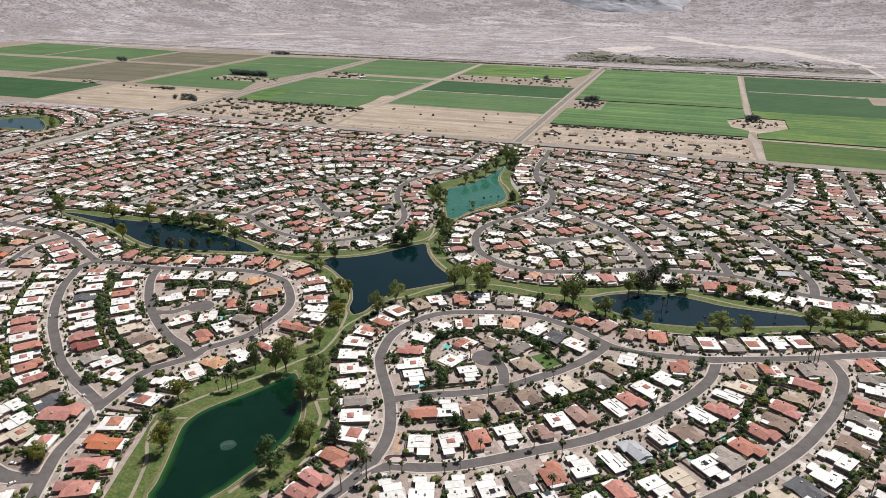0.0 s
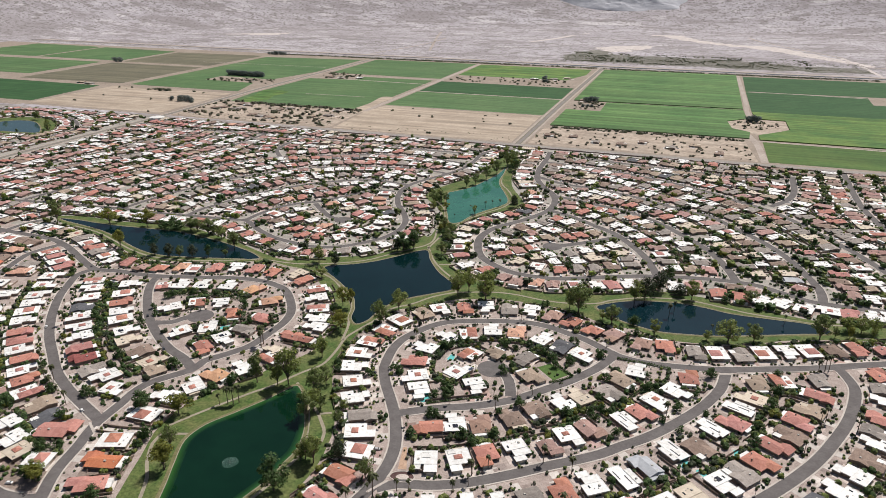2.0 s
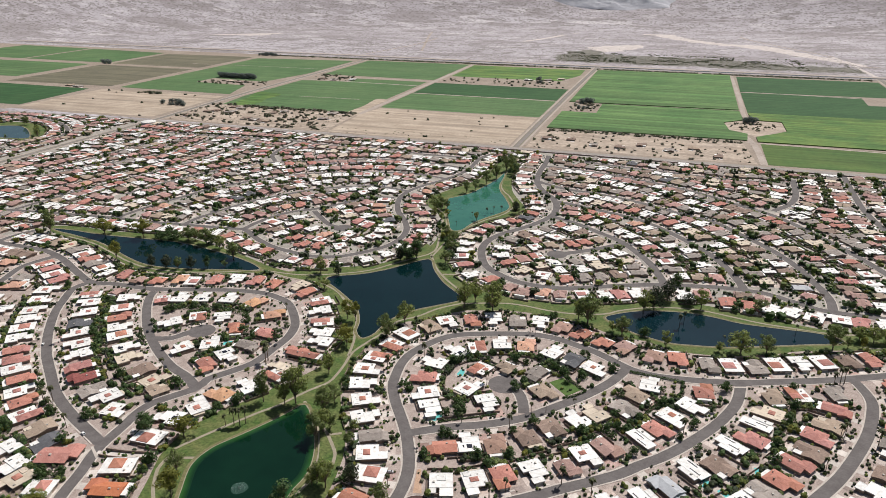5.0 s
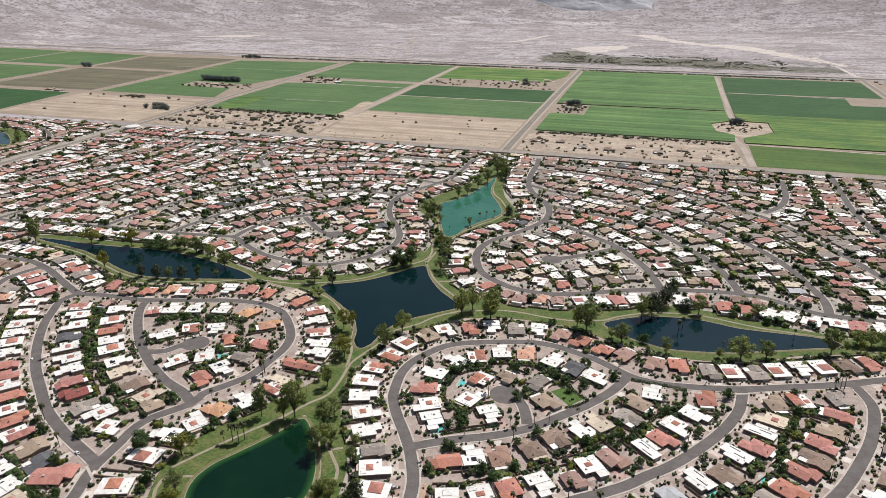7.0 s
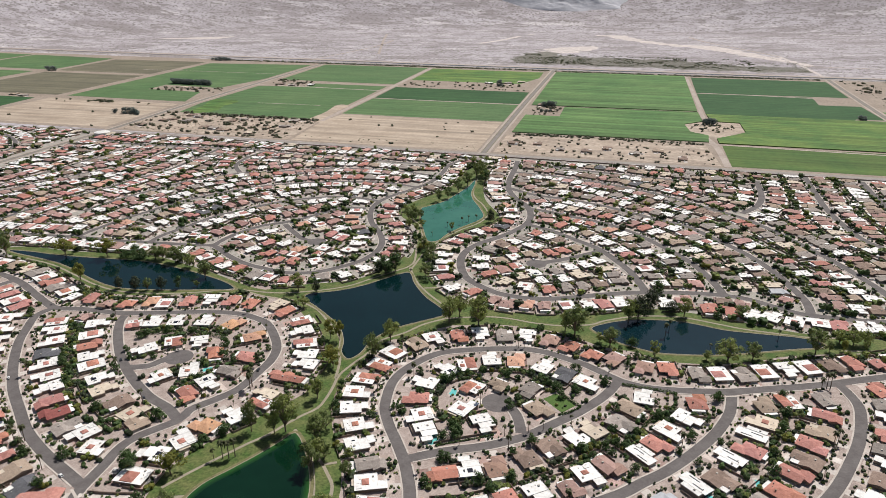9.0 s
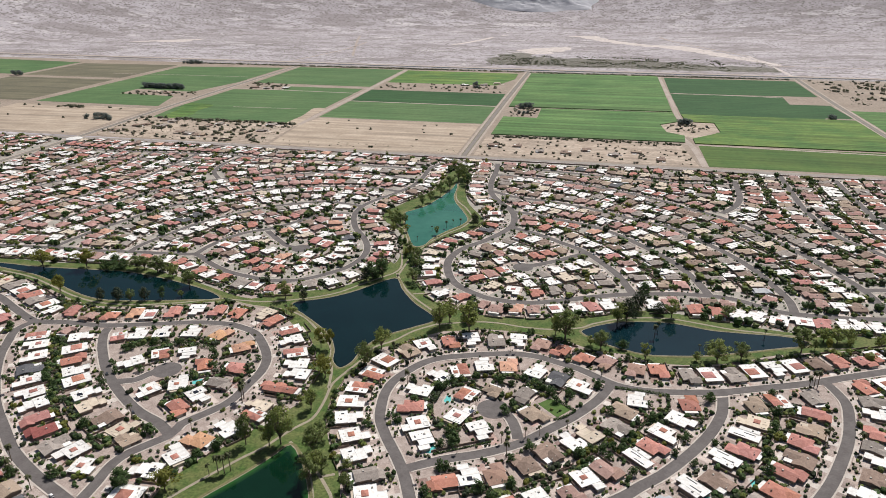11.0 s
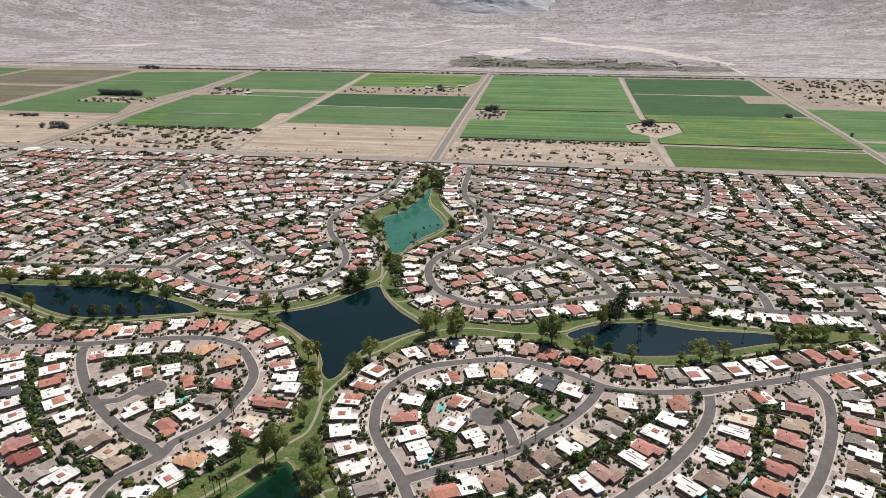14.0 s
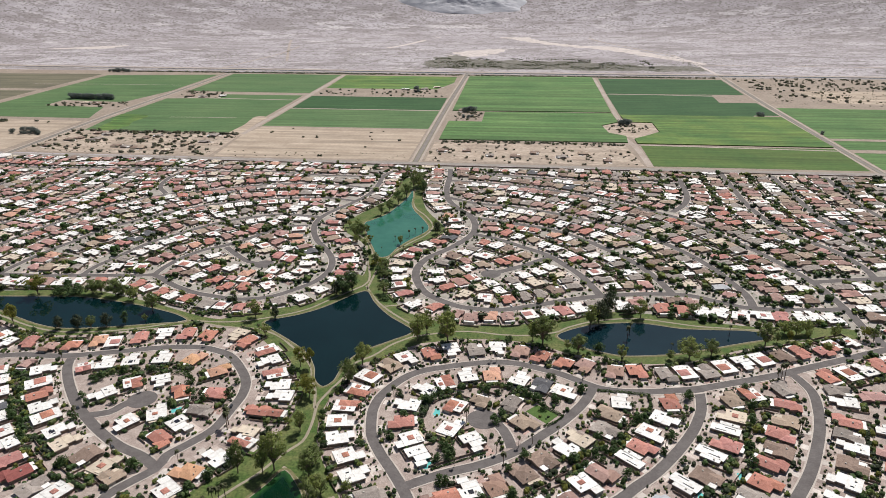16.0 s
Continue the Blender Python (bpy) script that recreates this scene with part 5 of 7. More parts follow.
ROW_W_LOOP_IN = [("Q", -181, -729), ("W", -166, -720), ("s", -146, -713), ("W", -120, -706), ("l", -91, -705), ("l", -60, -722), ("R", -48, -756), ("t", -78, -757), ("W", -103, -743), ("q", -125, -749), ("W", -142, -767), ("w", -103, -802), ("w", -84, -787), ("G", -51, -780), ("s", -58, -800), ("t", -65, -818)]
ROW_W2_WEST = [("W", -214, -737), ("V", -205, -757), ("t", -193, -774), ("W", -179, -788), ("v", -168, -801), ("s", -147, -816), ("k", -133, -829), ("b", -109, -842), ("K", -90, -850)]
ROW_W3_EAST = [("Q", -255, -744), ("p", -244, -759), ("p", -231, -776), ("d", -219, -795), ("p", -208, -810), ("p", -191, -826), ("W", -177, -839), ("r", -162, -854), ("m", -146, -866), ("g", -125, -878), ("p", -108, -882), ("p", -89, -893), ("n", -78, -861)]
ROW_W3_WEST = [("p", -293, -768), ("p", -280, -788), ("W", -270, -803), ("V", -261, -818), ("W", -248, -833), ("r", -233, -850), ("R", -220, -862), ("p", -207, -873), ("t", -191, -883), ("p", -176, -897), ("T", -163, -906), ("Q", -147, -918), ("n", -124, -927), ("d", -106, -938), ("r", -88, -946)]
ROW_LAKE_SOUTH_WEST = [("s", -46, -888), ("v", -44, -911), ("v", -42, -942), ("o", -34, -962), ("R", -26, -982), ("R", -17, -1002), ("w", -36, -869), ("l", -29, -851), ("W", -15, -834)]
ROW_FAR_SOUTH_WEST = [("W", -127, -955), ("W", -109, -966), ("K", -94, -975), ("V", -73, -975), ("k", -6, -802), ("q", -3, -814), ("t", -6, -777)]


def facing(x, y):
    """The turn of a house at (x, y) whose front looks at the nearest street."""
    best = None
    for k, line in LINES.items():
        d = np.hypot(line[:, 0] - x, line[:, 1] - y)
        i = int(np.argmin(d))
        if k in ENDS and i > len(line) - 4:      # keep clear of the round end
            d = d - (ENDS[k] - 2.5)
        if best is None or d[i] < best[0]:
            best = (d[i], k, i)
    _, k, i = best
    n = normals_of(LINES[k])[i]
    if (x - LINES[k][i][0]) * n[0] + (y - LINES[k][i][1]) * n[1] < 0:
        n = -n
    return math.atan2(n[1], n[0]) - math.pi / 2, best[0]


PLOTS = [q for group in (ROW_LOOP_WEST, ROW_LOOP_INSIDE, ROW_SOUTH_C2, ROW_NORTH_C3, ROW_SOUTH_C3, ROW_NORTH_C3_EAST, ROW_SOUTH_C3_EAST, ROW_WEST_C4, ROW_EAST_C4,
                         ROW_NORTH_C1, ROW_IN_C1, ROW_NORTH_C1_EAST, ROW_LAKE_EAST, ROW_LAKE_WEST, ROW_W_LOOP_EAST, ROW_W_LOOP_IN, ROW_W2_WEST, ROW_W3_EAST,
                         ROW_W3_WEST, ROW_LAKE_SOUTH_WEST, ROW_FAR_SOUTH_WEST) for q in group]
LARGE = {(-34, -962): (1.0, 1.22), (-26, -982): (0.92, 1.22), (-17, -1002): (0.95, 1.15), (-88, -946): (1.3, 1.3)}      # houses that spread wider than their neighbours
for code, x, y in PLOTS:
    a, away = facing(x, y)
    wide, deep = LARGE.get((x, y), (1.0, 1.0))
    gap = min(math.hypot(x - q[1], y - q[2]) for q in PLOTS if (q[1], q[2]) != (x, y))
    sx = 0.92 * min(1.1, max(0.84, gap * 0.97 / 15.0))
    settle(code, x, y, a, sx=sx * wide, sy=0.9 * deep * min(1.12, max(0.78, (away - 6.0) / 10.2)))
    take(x, y, a, 15.5 * sx + 1, 23)
for block in ([(72, -760), (110, -712), (160, -690), (215, -695), (252, -715), (240, -752), (205, -790), (160, -818), (115, -838), (95, -800)],
              [(-190, -730), (-150, -702), (-95, -692), (-45, -712), (-30, -755), (-45, -800), (-75, -835), (-130, -790), (-165, -760)]):
    FREE[inside(np.array(block, float), cx_, cy_)] = False      # the two loops hold only the houses named above
# plots of the second ring of streets, beyond the lakes: roof code, x, y
MID_ROW_A = [("V", -38, -262), ("t", -47, -278), ("l", -56, -312), ("r", -62, -337), ("Q", -54, -363), ("r", -55, -381), ("R", -30, -405), ("k", -18, -431), ("r", -14, -453), ("W", -4, -468), ("R", -4, -485), ("r", -6, -507), ("W", -10, -525), ("Y", -8, -537), ("W", -20, -551), ("W", -35, -573), ("g", -55, -584), ("Y", -76, -597), ("r", -91, -598), ("V", -110, -600), ("R", -65, -595), ("l", -97, -393), ("l", -87, -415), ("Y", -74, -429), ("d", -61, -445), ("W", -57, -463), ("W", -53, -482), ("w", -54, -506), ("W", -65, -523), ("p", -52, -532), ("w", -79, -547), ("t", -105, -553), ("t", -124, -555)]
MID_ROW_B = [("l", -148, -435), ("k", -118, -447), ("r", -98, -466), ("W", -86, -478), ("p", -87, -506), ("l", -115, -517), ("W", -138, -504), ("t", -142, -488), ("Y", -185, -405), ("p", -202, -404), ("r", -158, -380), ("G", -141, -372), ("W", -106, -357), ("t", -121, -311), ("d", -101, -309), ("G", -193, -355), ("W", -175, -346), ("W", -162, -335), ("W", -227, -327), ("W", -216, -314), ("G", -200, -302), ("Y", -182, -292), ("f", -149, -276), ("W", -127, -260), ("f", -104, -263), ("W", -83, -258), ("W", -159, -238), ("W", -102, -215), ("f", -80, -213), ("r", -383, -419), ("r", -379, -396), ("f", -403, -376), ("W", -371, -380)]
MID_ROW_C = [("f", -358, -362), ("W", -407, -358), ("f", -396, -335), ("g", -379, -323), ("W", -368, -306), ("k", -356, -340), ("W", -334, -323), ("W", -330, -307), ("W", -296, -342), ("W", -318, -379), ("V", -307, -362), ("W", -337, -410), ("f", -327, -391), ("l", -344, -425), ("n", -347, -448), ("W", -318, -459), ("r", -309, -442), ("g", -357, -466), ("W", -328, -477), ("d", -300, -427), ("d", -294, -405), ("f", -280, -391), ("f", -269, -374), ("b", -256, -357), ("W", -256, -432), ("t", -249, -420), ("W", -271, -469), ("G", -279, -492), ("l", -214, -438), ("t", -200, -425), ("f", -226, -453), ("f", -231, -476), ("f", -239, -491)]
MID_ROW_D = [("V", -246, -512), ("W", -276, -516), ("W", -326, -504), ("p", -294, -559), ("t", -271, -555), ("t", -224, -559), ("V", -208, -567), ("t", -188, -576), ("W", -173, -583), ("t", -155, -587), ("Y", -200, -521), ("B", -181, -522), ("W", -167, -533), ("t", -143, -539), ("r", -159, -508), ("R", -153, -494), ("W", -175, -470), ("k", -159, -479), ("W", 296, -511), ("g", 332, -511), ("W", 382, -518), ("Y", 424, -523), ("G", 289, -493), ("G", 327, -483), ("s", 321, -470), ("G", 372, -477), ("b", 363, -454), ("b", 356, -437), ("k", 380, -496), ("e", 415, -500), ("k", 415, -483), ("W", 401, -441), ("b", 406, -461)]
MID_ROW_E = [("g", 395, -423), ("k", 346, -421), ("W", 338, -404), ("W", 308, -430), ("V", 284, -473), ("Y", 279, -454), ("W", 285, -422), ("G", 436, -429), ("W", 448, -445), ("r", 463, -467), ("r", 437, -411), ("t", 474, -408), ("t", 484, -419), ("p", 487, -441), ("p", 485, -465), ("B", 460, -487), ("Y", 465, -502), ("Y", 468, -521), ("W", 493, -480), ("W", 89, -575), ("t", 111, -580), ("Y", 134, -594), ("p", 148, -593), ("l", 169, -593), ("Y", 186, -594), ("V", 208, -587), ("W", 228, -581), ("r", 243, -573), ("p", 260, -564), ("k", 138, -547), ("p", 161, -554), ("T", 186, -554), ("G", 204, -545)]
MID_ROW_F = [("G", 220, -538), ("b", 236, -526), ("G", 256, -514), ("W", 101, -490), ("W", 105, -513), ("t", 118, -530), ("s", 165, -516), ("q", 144, -503), ("p", 137, -477), ("N", 154, -465), ("t", 176, -454), ("T", 189, -442), ("N", 205, -430), ("G", 189, -506), ("W", 201, -489), ("W", 218, -478), ("W", 230, -463), ("k", 241, -484), ("W", 129, -428), ("G", 138, -414), ("t", 151, -393), ("G", 105, -462), ("W", 193, -368), ("V", 174, -309), ("V", 190, -323), ("W", 208, -329), ("N", 213, -376), ("W", 225, -395), ("W", 238, -405), ("W", 253, -425), ("r", 263, -436), ("l", 244, -351), ("W", 256, -368)]
MID_ROW_G = [("N", 265, -382), ("G", 283, -399), ("G", 311, -446), ("t", 109, -358), ("d", 108, -380), ("t", 92, -396), ("W", 80, -407), ("r", 68, -428), ("Q", 61, -445), ("k", 57, -469), ("W", 58, -490), ("W", 62, -511), ("V", 64, -530), ("r", 74, -551), ("l", 94, -292), ("V", 105, -312), ("W", 112, -337)]
for code, x, y in MID_ROW_A + MID_ROW_B + MID_ROW_C + MID_ROW_D + MID_ROW_E + MID_ROW_F + MID_ROW_G:
    a, away = facing(x, y)
    nx, ny = math.cos(a + math.pi / 2), math.sin(a + math.pi / 2)
    for shift in (0, 1.5, 3, 4.5, -1.5, 6):
        px_, py_ = x + nx * shift, y + ny * shift
        if is_free(px_, py_, a, 11.5, 14.5):
            settle(code, px_, py_, a, sx=0.86, sy=0.84)
            take(px_, py_, a, 14.5, 19.5)
            break
for key in ("w1", "w2", "w3", "c1", "c2", "c3", "c4", "w4", "w5", "w6"):
    for side in (1, -1):
        row(key, side, 18.0, mix=MIX_WEST)
for key in [k for k in LINES if k[0] in "lryx"]:
    for side in (1, -1):
        row(key, side, 17.2, mix=MIX_EAST if key[0] in "rx" and LINES[key][:, 0].mean() > 0 else MIX_FAR_WEST if LINES[key][:, 0].mean() < -330 else MIX_NORTH)
# leftover plots
LOT_XY = np.array([q[:2] for q in LOTS])
for _ in range(26000):
    x, y = rng.uniform(-1150, 1100), rng.uniform(-1090, -34)
    j, i = int((y - GY) / CELL), int((x - GX) / CELL)
    if not FREE[j, i]:
        continue
    i = int(np.argmin((LOT_XY[:, 0] - x) ** 2 + (LOT_XY[:, 1] - y) ** 2))
    a = LOTS[i][2]
    small = _ > 16000
    if is_free(x, y, a, 12.5 if small else 15.5, 15 if small else 20):
        settle(rng.choice(MIX_NORTH if x < 60 else MIX_EAST), x, y, a, sx=0.85 if small else 1.0, sy=0.74 if small else 1.0)
        take(x, y, a, 14 if small else 17, 17 if small else 22)

for n_ in range(30000):
    x, y = rng.uniform(-900, 900), rng.uniform(-640, -40)
    j, i = int((y - GY) / CELL), int((x - GX) / CELL)
    if not FREE[j, i]:
        continue
    a, away = facing(x, y)
    a += math.pi / 2 * (n_ % 2)
    w, d = ((14.5, 17), (12.5, 15), (11, 12.5))[min(2, n_ // 10000)]
    if is_free(x, y, a, w, d):
        settle(rng.choice(MIX_NORTH if x < 60 else MIX_EAST), x, y, a, sx=w / 15.5, sy=d / 20.5)
        take(x, y, a, w + 1.5, d + 2)

for _ in range(16):
    add_far(rng.choice("bgBnGk"), rng.uniform(-775, -420), rng.uniform(35, 180), rng.choice((0, 1.57, 3.14)), rng.uniform(0.9, 1.4), rng.uniform(0.8, 1.1))
for k in range(8):
    add_far(rng.choice("bgBn"), 50 + 44 * k + rng.uniform(-8, 8), rng.uniform(35, 120), rng.choice((0, 1.57, 3.14)), rng.uniform(0.9, 1.3), rng.uniform(0.8, 1.1))
for x, y, c in ((-60, 860, "k"), (-95, 830, "g"), (-150, 815, "W"), (-640, 655, "W"), (-690, 640, "g"), (-730, 650, "b"), (-920, 510, "b"), (-960, 520, "k"), (-1300, 300, "g"), (-1340, 310, "n"), (45, 505, "b")):
    add_far(c, x, y, rng.choice((0, 1.57)), 1.3, 1.0)

v_all, f_all, idx, names = [], [], [], []
base = 0
for mt, (V, F) in FAR.items():
    V = np.concatenate(V)
    v_all.append(V)
    f_all += [tuple(i + base for i in q) for q in F]
    idx += [len(names)] * len(F)
    names.append(mt)
    base += len(V)
setting("far_houses", mesh("far_houses", np.concatenate(v_all), f_all, names, idx), None, "rows of single-storey houses with white, tiled and shingle roofs", "houses", "stuff")
print("houses", len(LOTS), "near", sum(near_camera(q[0], q[1]) for q in LOTS))

# ---- plants ----
# park trees: x, y, height, width of the crown
GUM_TREES_A = [(-64, -986, 14, 12), (-4, -933, 18, 12), (6, -846, 29, 12), (23, -844, 24, 11), (30, -840, 34, 18), (35, -796, 20, 11), (24, -790, 9, 6), (56, -844, 24, 16), (57, -830, 16, 11), (66, -875, 23, 13), (66, -865, 20, 14), (69, -860, 15, 11), (87, -913, 17, 12), (94, -915, 22, 14), (85, -916, 13, 9), (85, -855, 8, 8), (103, -648, 30, 18), (110, -634, 28, 15), (132, -650, 35, 22), (130, -625, 25, 15), (220, -644, 33, 24), (211, -638, 22, 13), (252, -656, 21, 16), (243, -650, 11, 8), (267, -603, 25, 15)]
GUM_TREES_B = [(319, -578, 21, 15), (371, -567, 14, 14), (290, -664, 17, 10), (350, -656, 23, 21), (371, -648, 19, 15), (333, -658, 10, 8), (425, -624, 26, 18), (450, -599, 15, 14), (461, -599, 16, 15), (471, -596, 17, 12), (-440, -616, 32, 18), (-263, -583, 17, 18), (-254, -582, 17, 15), (-234, -587, 22, 21), (-210, -595, 18, 14), (-178, -615, 22, 17), (-66, -619, 22, 15), (-44, -653, 14, 11), (61, -696, 24, 16)]
YELLOW_TREES_A = [(-58, -990, 14, 13), (-23, -901, 17, 18), (8, -953, 21, 17), (24, -743, 18, 14), (-373, -599, 21, 23), (-320, -593, 25, 21), (-300, -659, 23, 16), (7, -705, 21, 11), (16, -706, 21, 9), (29, -751, 19, 13)]
SHADE_TREES_A = [(-250, -662, 15, 10), (-231, -661, 17, 12), (-219, -658, 15, 9), (-206, -653, 16, 11), (-190, -646, 15, 8), (-174, -637, 8, 6), (-53, -905, 16, 12), (108, -906, 16, 11), (91, -874, 14, 8), (132, -917, 17, 10), (276, -594, 26, 18), (288, -570, 24, 16), (308, -573, 13, 14), (-228, -583, 13, 10), (-46, -618, 14, 9), (56, -727, 26, 14), (7, -555, 22, 18), (16, -547, 24, 17), (2, -561, 18, 11), (84, -946, 26, 19)]
BANK_TREES = [(-2, -294, 19, 12), (7, -277, 19, 12), (14, -243, 24, 16), (21, -210, 24, 16), (25, -163, 28, 16), (31, -143, 24, 16), (34, -155, 24, 16), (44, -183, 21, 14), (-19, -383, 20, 13), (-11, -378, 19, 13), (-6, -371, 15, 10), (87, -361, 18, 11)]
LOW_TREES_A = [(-12, -854, 8, 9), (-26, -931, 10, 9), (-22, -867, 7, 6), (349, -574, 7, 8), (-300, -588, 10, 12), (-289, -587, 10, 15), (-279, -585, 11, 13)]
NECK_TREES = [(35, -495, 13, 11), (40, -487, 12, 11), (39, -472, 13, 11), (42, -503, 11, 10), (48, -527, 11, 11), (51, -549, 12, 11), (55, -534, 11, 10), (56, -564, 10, 10), (45, -513, 9, 9), (26, -470, 12, 10)]
PARK_TREES_NORTH = [(-12, -405, 13), (5, -403, 12), (1, -417, 11), (28, -122, 12), (39, -163, 11), (101, -364, 9), (0, -112, 12), (16, -89, 12), (26, -483, 11), (32, -474, 10), (469, -607, 10), (450, -612, 12), (438, -616, 10), (494, -603, 15), (522, -602, 16), (528, -605, 13)]
PARK_PALMS_A = [(2, -878, 14), (6, -877, 15), (9, -874, 15), (-3, -881, 10), (337, -643, 9), (53, -429, 8), (422, -679, 14), (425, -678, 15), (144, -932, 19), (134, -946, 17), (139, -929, 8), (-22, -798, 15), (-23, -793, 17), (155, -823, 8), (184, -805, 9), (194, -892, 12), (202, -882, 10), (234, -865, 14), (195, -902, 9), (155, -921, 9), (162, -919, 9), (-133, -909, 14), (-109, -919, 12), (-144, -897, 13), (36, -393, 7), (300, -624, 13), (304, -610, 11), (200, -796, 9)]
PARK_PALMS_B = [(210, -791, 9), (409, -758, 13), (413, -753, 12), (432, -759, 15), (151, -663, 8), (253, -701, 8)]
PARK_PALMS = PARK_PALMS_A + PARK_PALMS_B
PARK_PALMS_NORTH = [(58, -366, 9), (52, -378, 10), (67, -361, 9), (48, -412, 9), (26, -430, 6), (399, -602, 9), (289, -671, 8), (-51, -650, 10), (174, -678, 9), (179, -677, 9), (73, -698, 10)]
YARD_TREES_A = [(143, -867, 7), (147, -842, 8), (150, -815, 8), (142, -819, 7), (196, -850, 7), (103, -899, 7), (383, -729, 9), (367, -781, 8), (364, -799, 8), (313, -775, 7), (336, -720, 9), (367, -871, 8), (-14, -990, 8), (-56, -899, 8), (-69, -849, 9), (-77, -741, 9), (-3, -836, 8), (104, -796, 7), (181, -768, 8), (271, -650, 9), (126, -749, 8), (141, -732, 6), (224, -702, 6), (111, -770, 7)]
YARD_TREES_B = [(260, -752, 7), (289, -737, 6), (385, -702, 7), (378, -747, 8), (-149, -941, 8), (-148, -933, 8), (-99, -934, 8), (-71, -758, 8), (-56, -765, 7), (-37, -758, 7), (-294, -733, 7), (194, -543, 8), (296, -527, 12), (-301, -569, 9)]
YARD_TREES = YARD_TREES_A + YARD_TREES_B
POOLS = [(135, -760), (136, -823), (321, -836), (332, -841), (353, -813), (396, -719), (-116, -947), (-93, -962), (-338, -721), (-72, -779)]
MORE_YARD_TREES_A = [(151, -735), (134, -734), (125, -764), (150, -810), (144, -804), (182, -730), (199, -728), (208, -732), (186, -758), (228, -735), (229, -702), (250, -718), (146, -838), (140, -858), (196, -848), (185, -863), (102, -739), (168, -724), (151, -726), (177, -858), (217, -843), (213, -736), (259, -807), (265, -778), (258, -781), (275, -778), (270, -786), (262, -796), (255, -801), (247, -814), (239, -808), (246, -800), (280, -759), (291, -757), (268, -797), (336, -712), (326, -752), (314, -768), (304, -793), (333, -775)]
MORE_YARD_TREES_B = [(316, -802), (275, -820), (271, -828), (262, -832), (186, -760), (172, -728), (192, -719), (205, -730), (251, -718), (228, -738), (219, -746), (197, -847), (194, -824), (204, -809), (147, -803), (152, -811), (151, -841), (268, -684), (244, -683), (275, -669), (284, -669), (13, -775), (16, -780), (15, -786), (-38, -737), (26, -638), (46, -773), (3, -716), (125, -747), (123, -760), (130, -744), (97, -729), (96, -793), (82, -807), (52, -802), (57, -811), (11, -799), (9, -814), (-16, -805), (-131, -909)]
MORE_YARD_TREES_C = [(-138, -907), (-77, -947), (-74, -958), (-63, -966), (-131, -943), (-146, -929), (-151, -934), (-168, -885), (-104, -905), (-60, -894), (-70, -847), (-82, -967), (-48, -957), (-48, -961), (-67, -988), (-60, -988), (-74, -985), (-18, -987), (-19, -957), (-24, -940)]
MORE_YARD_TREES = MORE_YARD_TREES_A + MORE_YARD_TREES_B + MORE_YARD_TREES_C
TEAL_TREES = [(-22, -352), (-35, -347), (-17, -376), (-1, -109), (-14, -72), (2, -81), (23, -114), (20, -62), (33, -99), (36, -172), (48, -202), (26, -468), (25, -482), (34, -486), (-4, -529), (1, -515), (-4, -547), (3, -502), (8, -549), (45, -405), (83, -345), (95, -324)]
CORNER_TREES = [(-128, -946), (-113, -954), (-105, -957), (-97, -958), (-88, -959), (-134, -938), (-148, -929), (-96, -964), (-105, -961), (-115, -958), (-74, -957), (-77, -943), (-120, -925), (-134, -909), (-134, -843), (-122, -852), (-109, -863), (-111, -853), (-108, -905), (-57, -904), (-63, -891), (-56, -894)]
MID_TREES = [(189, -524), (260, -480), (308, -424), (325, -425), (301, -473), (284, -431), (269, -540), (288, -534), (281, -565), (308, -561), (321, -552), (187, -644), (190, -639), (233, -638), (251, -655), (261, -659), (266, -647), (236, -694), (226, -677), (215, -669), (373, -416), (297, -463), (234, -493), (215, -510)]
WEST_TREES = [(-298, -729), (-322, -746), (-330, -710), (-330, -720), (-229, -748), (-236, -737), (-213, -787), (-202, -794), (-196, -803), (-189, -815), (-171, -826), (-164, -827), (-183, -810), (-212, -771), (-160, -799), (-145, -808), (-147, -799), (-161, -747), (-158, -743), (-144, -730), (-120, -727), (-80, -774), (-76, -797), (-70, -795), (-127, -775), (-147, -781), (-158, -770), (-299, -790), (-267, -811), (-245, -826), (-268, -720), (-268, -673), (-253, -691), (-229, -693), (-228, -683), (-155, -680), (-436, -665), (-394, -703)]
nrng = np.random.default_rng(11)


def quads_mesh(name, quads, mats, index=None):
    """A mesh from an (n, 4, 3) array of quads that share no corners."""
    q = np.asarray(quads, dtype=np.float32).reshape(-1, 4, 3)
    n = len(q)
    me = bpy.data.meshes.new(name)
    me.vertices.add(4 * n)
    me.vertices.foreach_set("co", q.ravel())
    me.loops.add(4 * n)
    me.loops.foreach_set("vertex_index", np.arange(4 * n, dtype=np.int32))
    me.polygons.add(n)
    me.polygons.foreach_set("loop_start", np.arange(0, 4 * n, 4, dtype=np.int32))
    for m in (mats if isinstance(mats, (list, tuple)) else [mats]):
        me.materials.append(MATS[m])
    if index is not None:
        me.polygons.foreach_set("material_index", np.asarray(index, dtype=np.int32))
    me.update(calc_edges=True)
    me.validate()
    return me


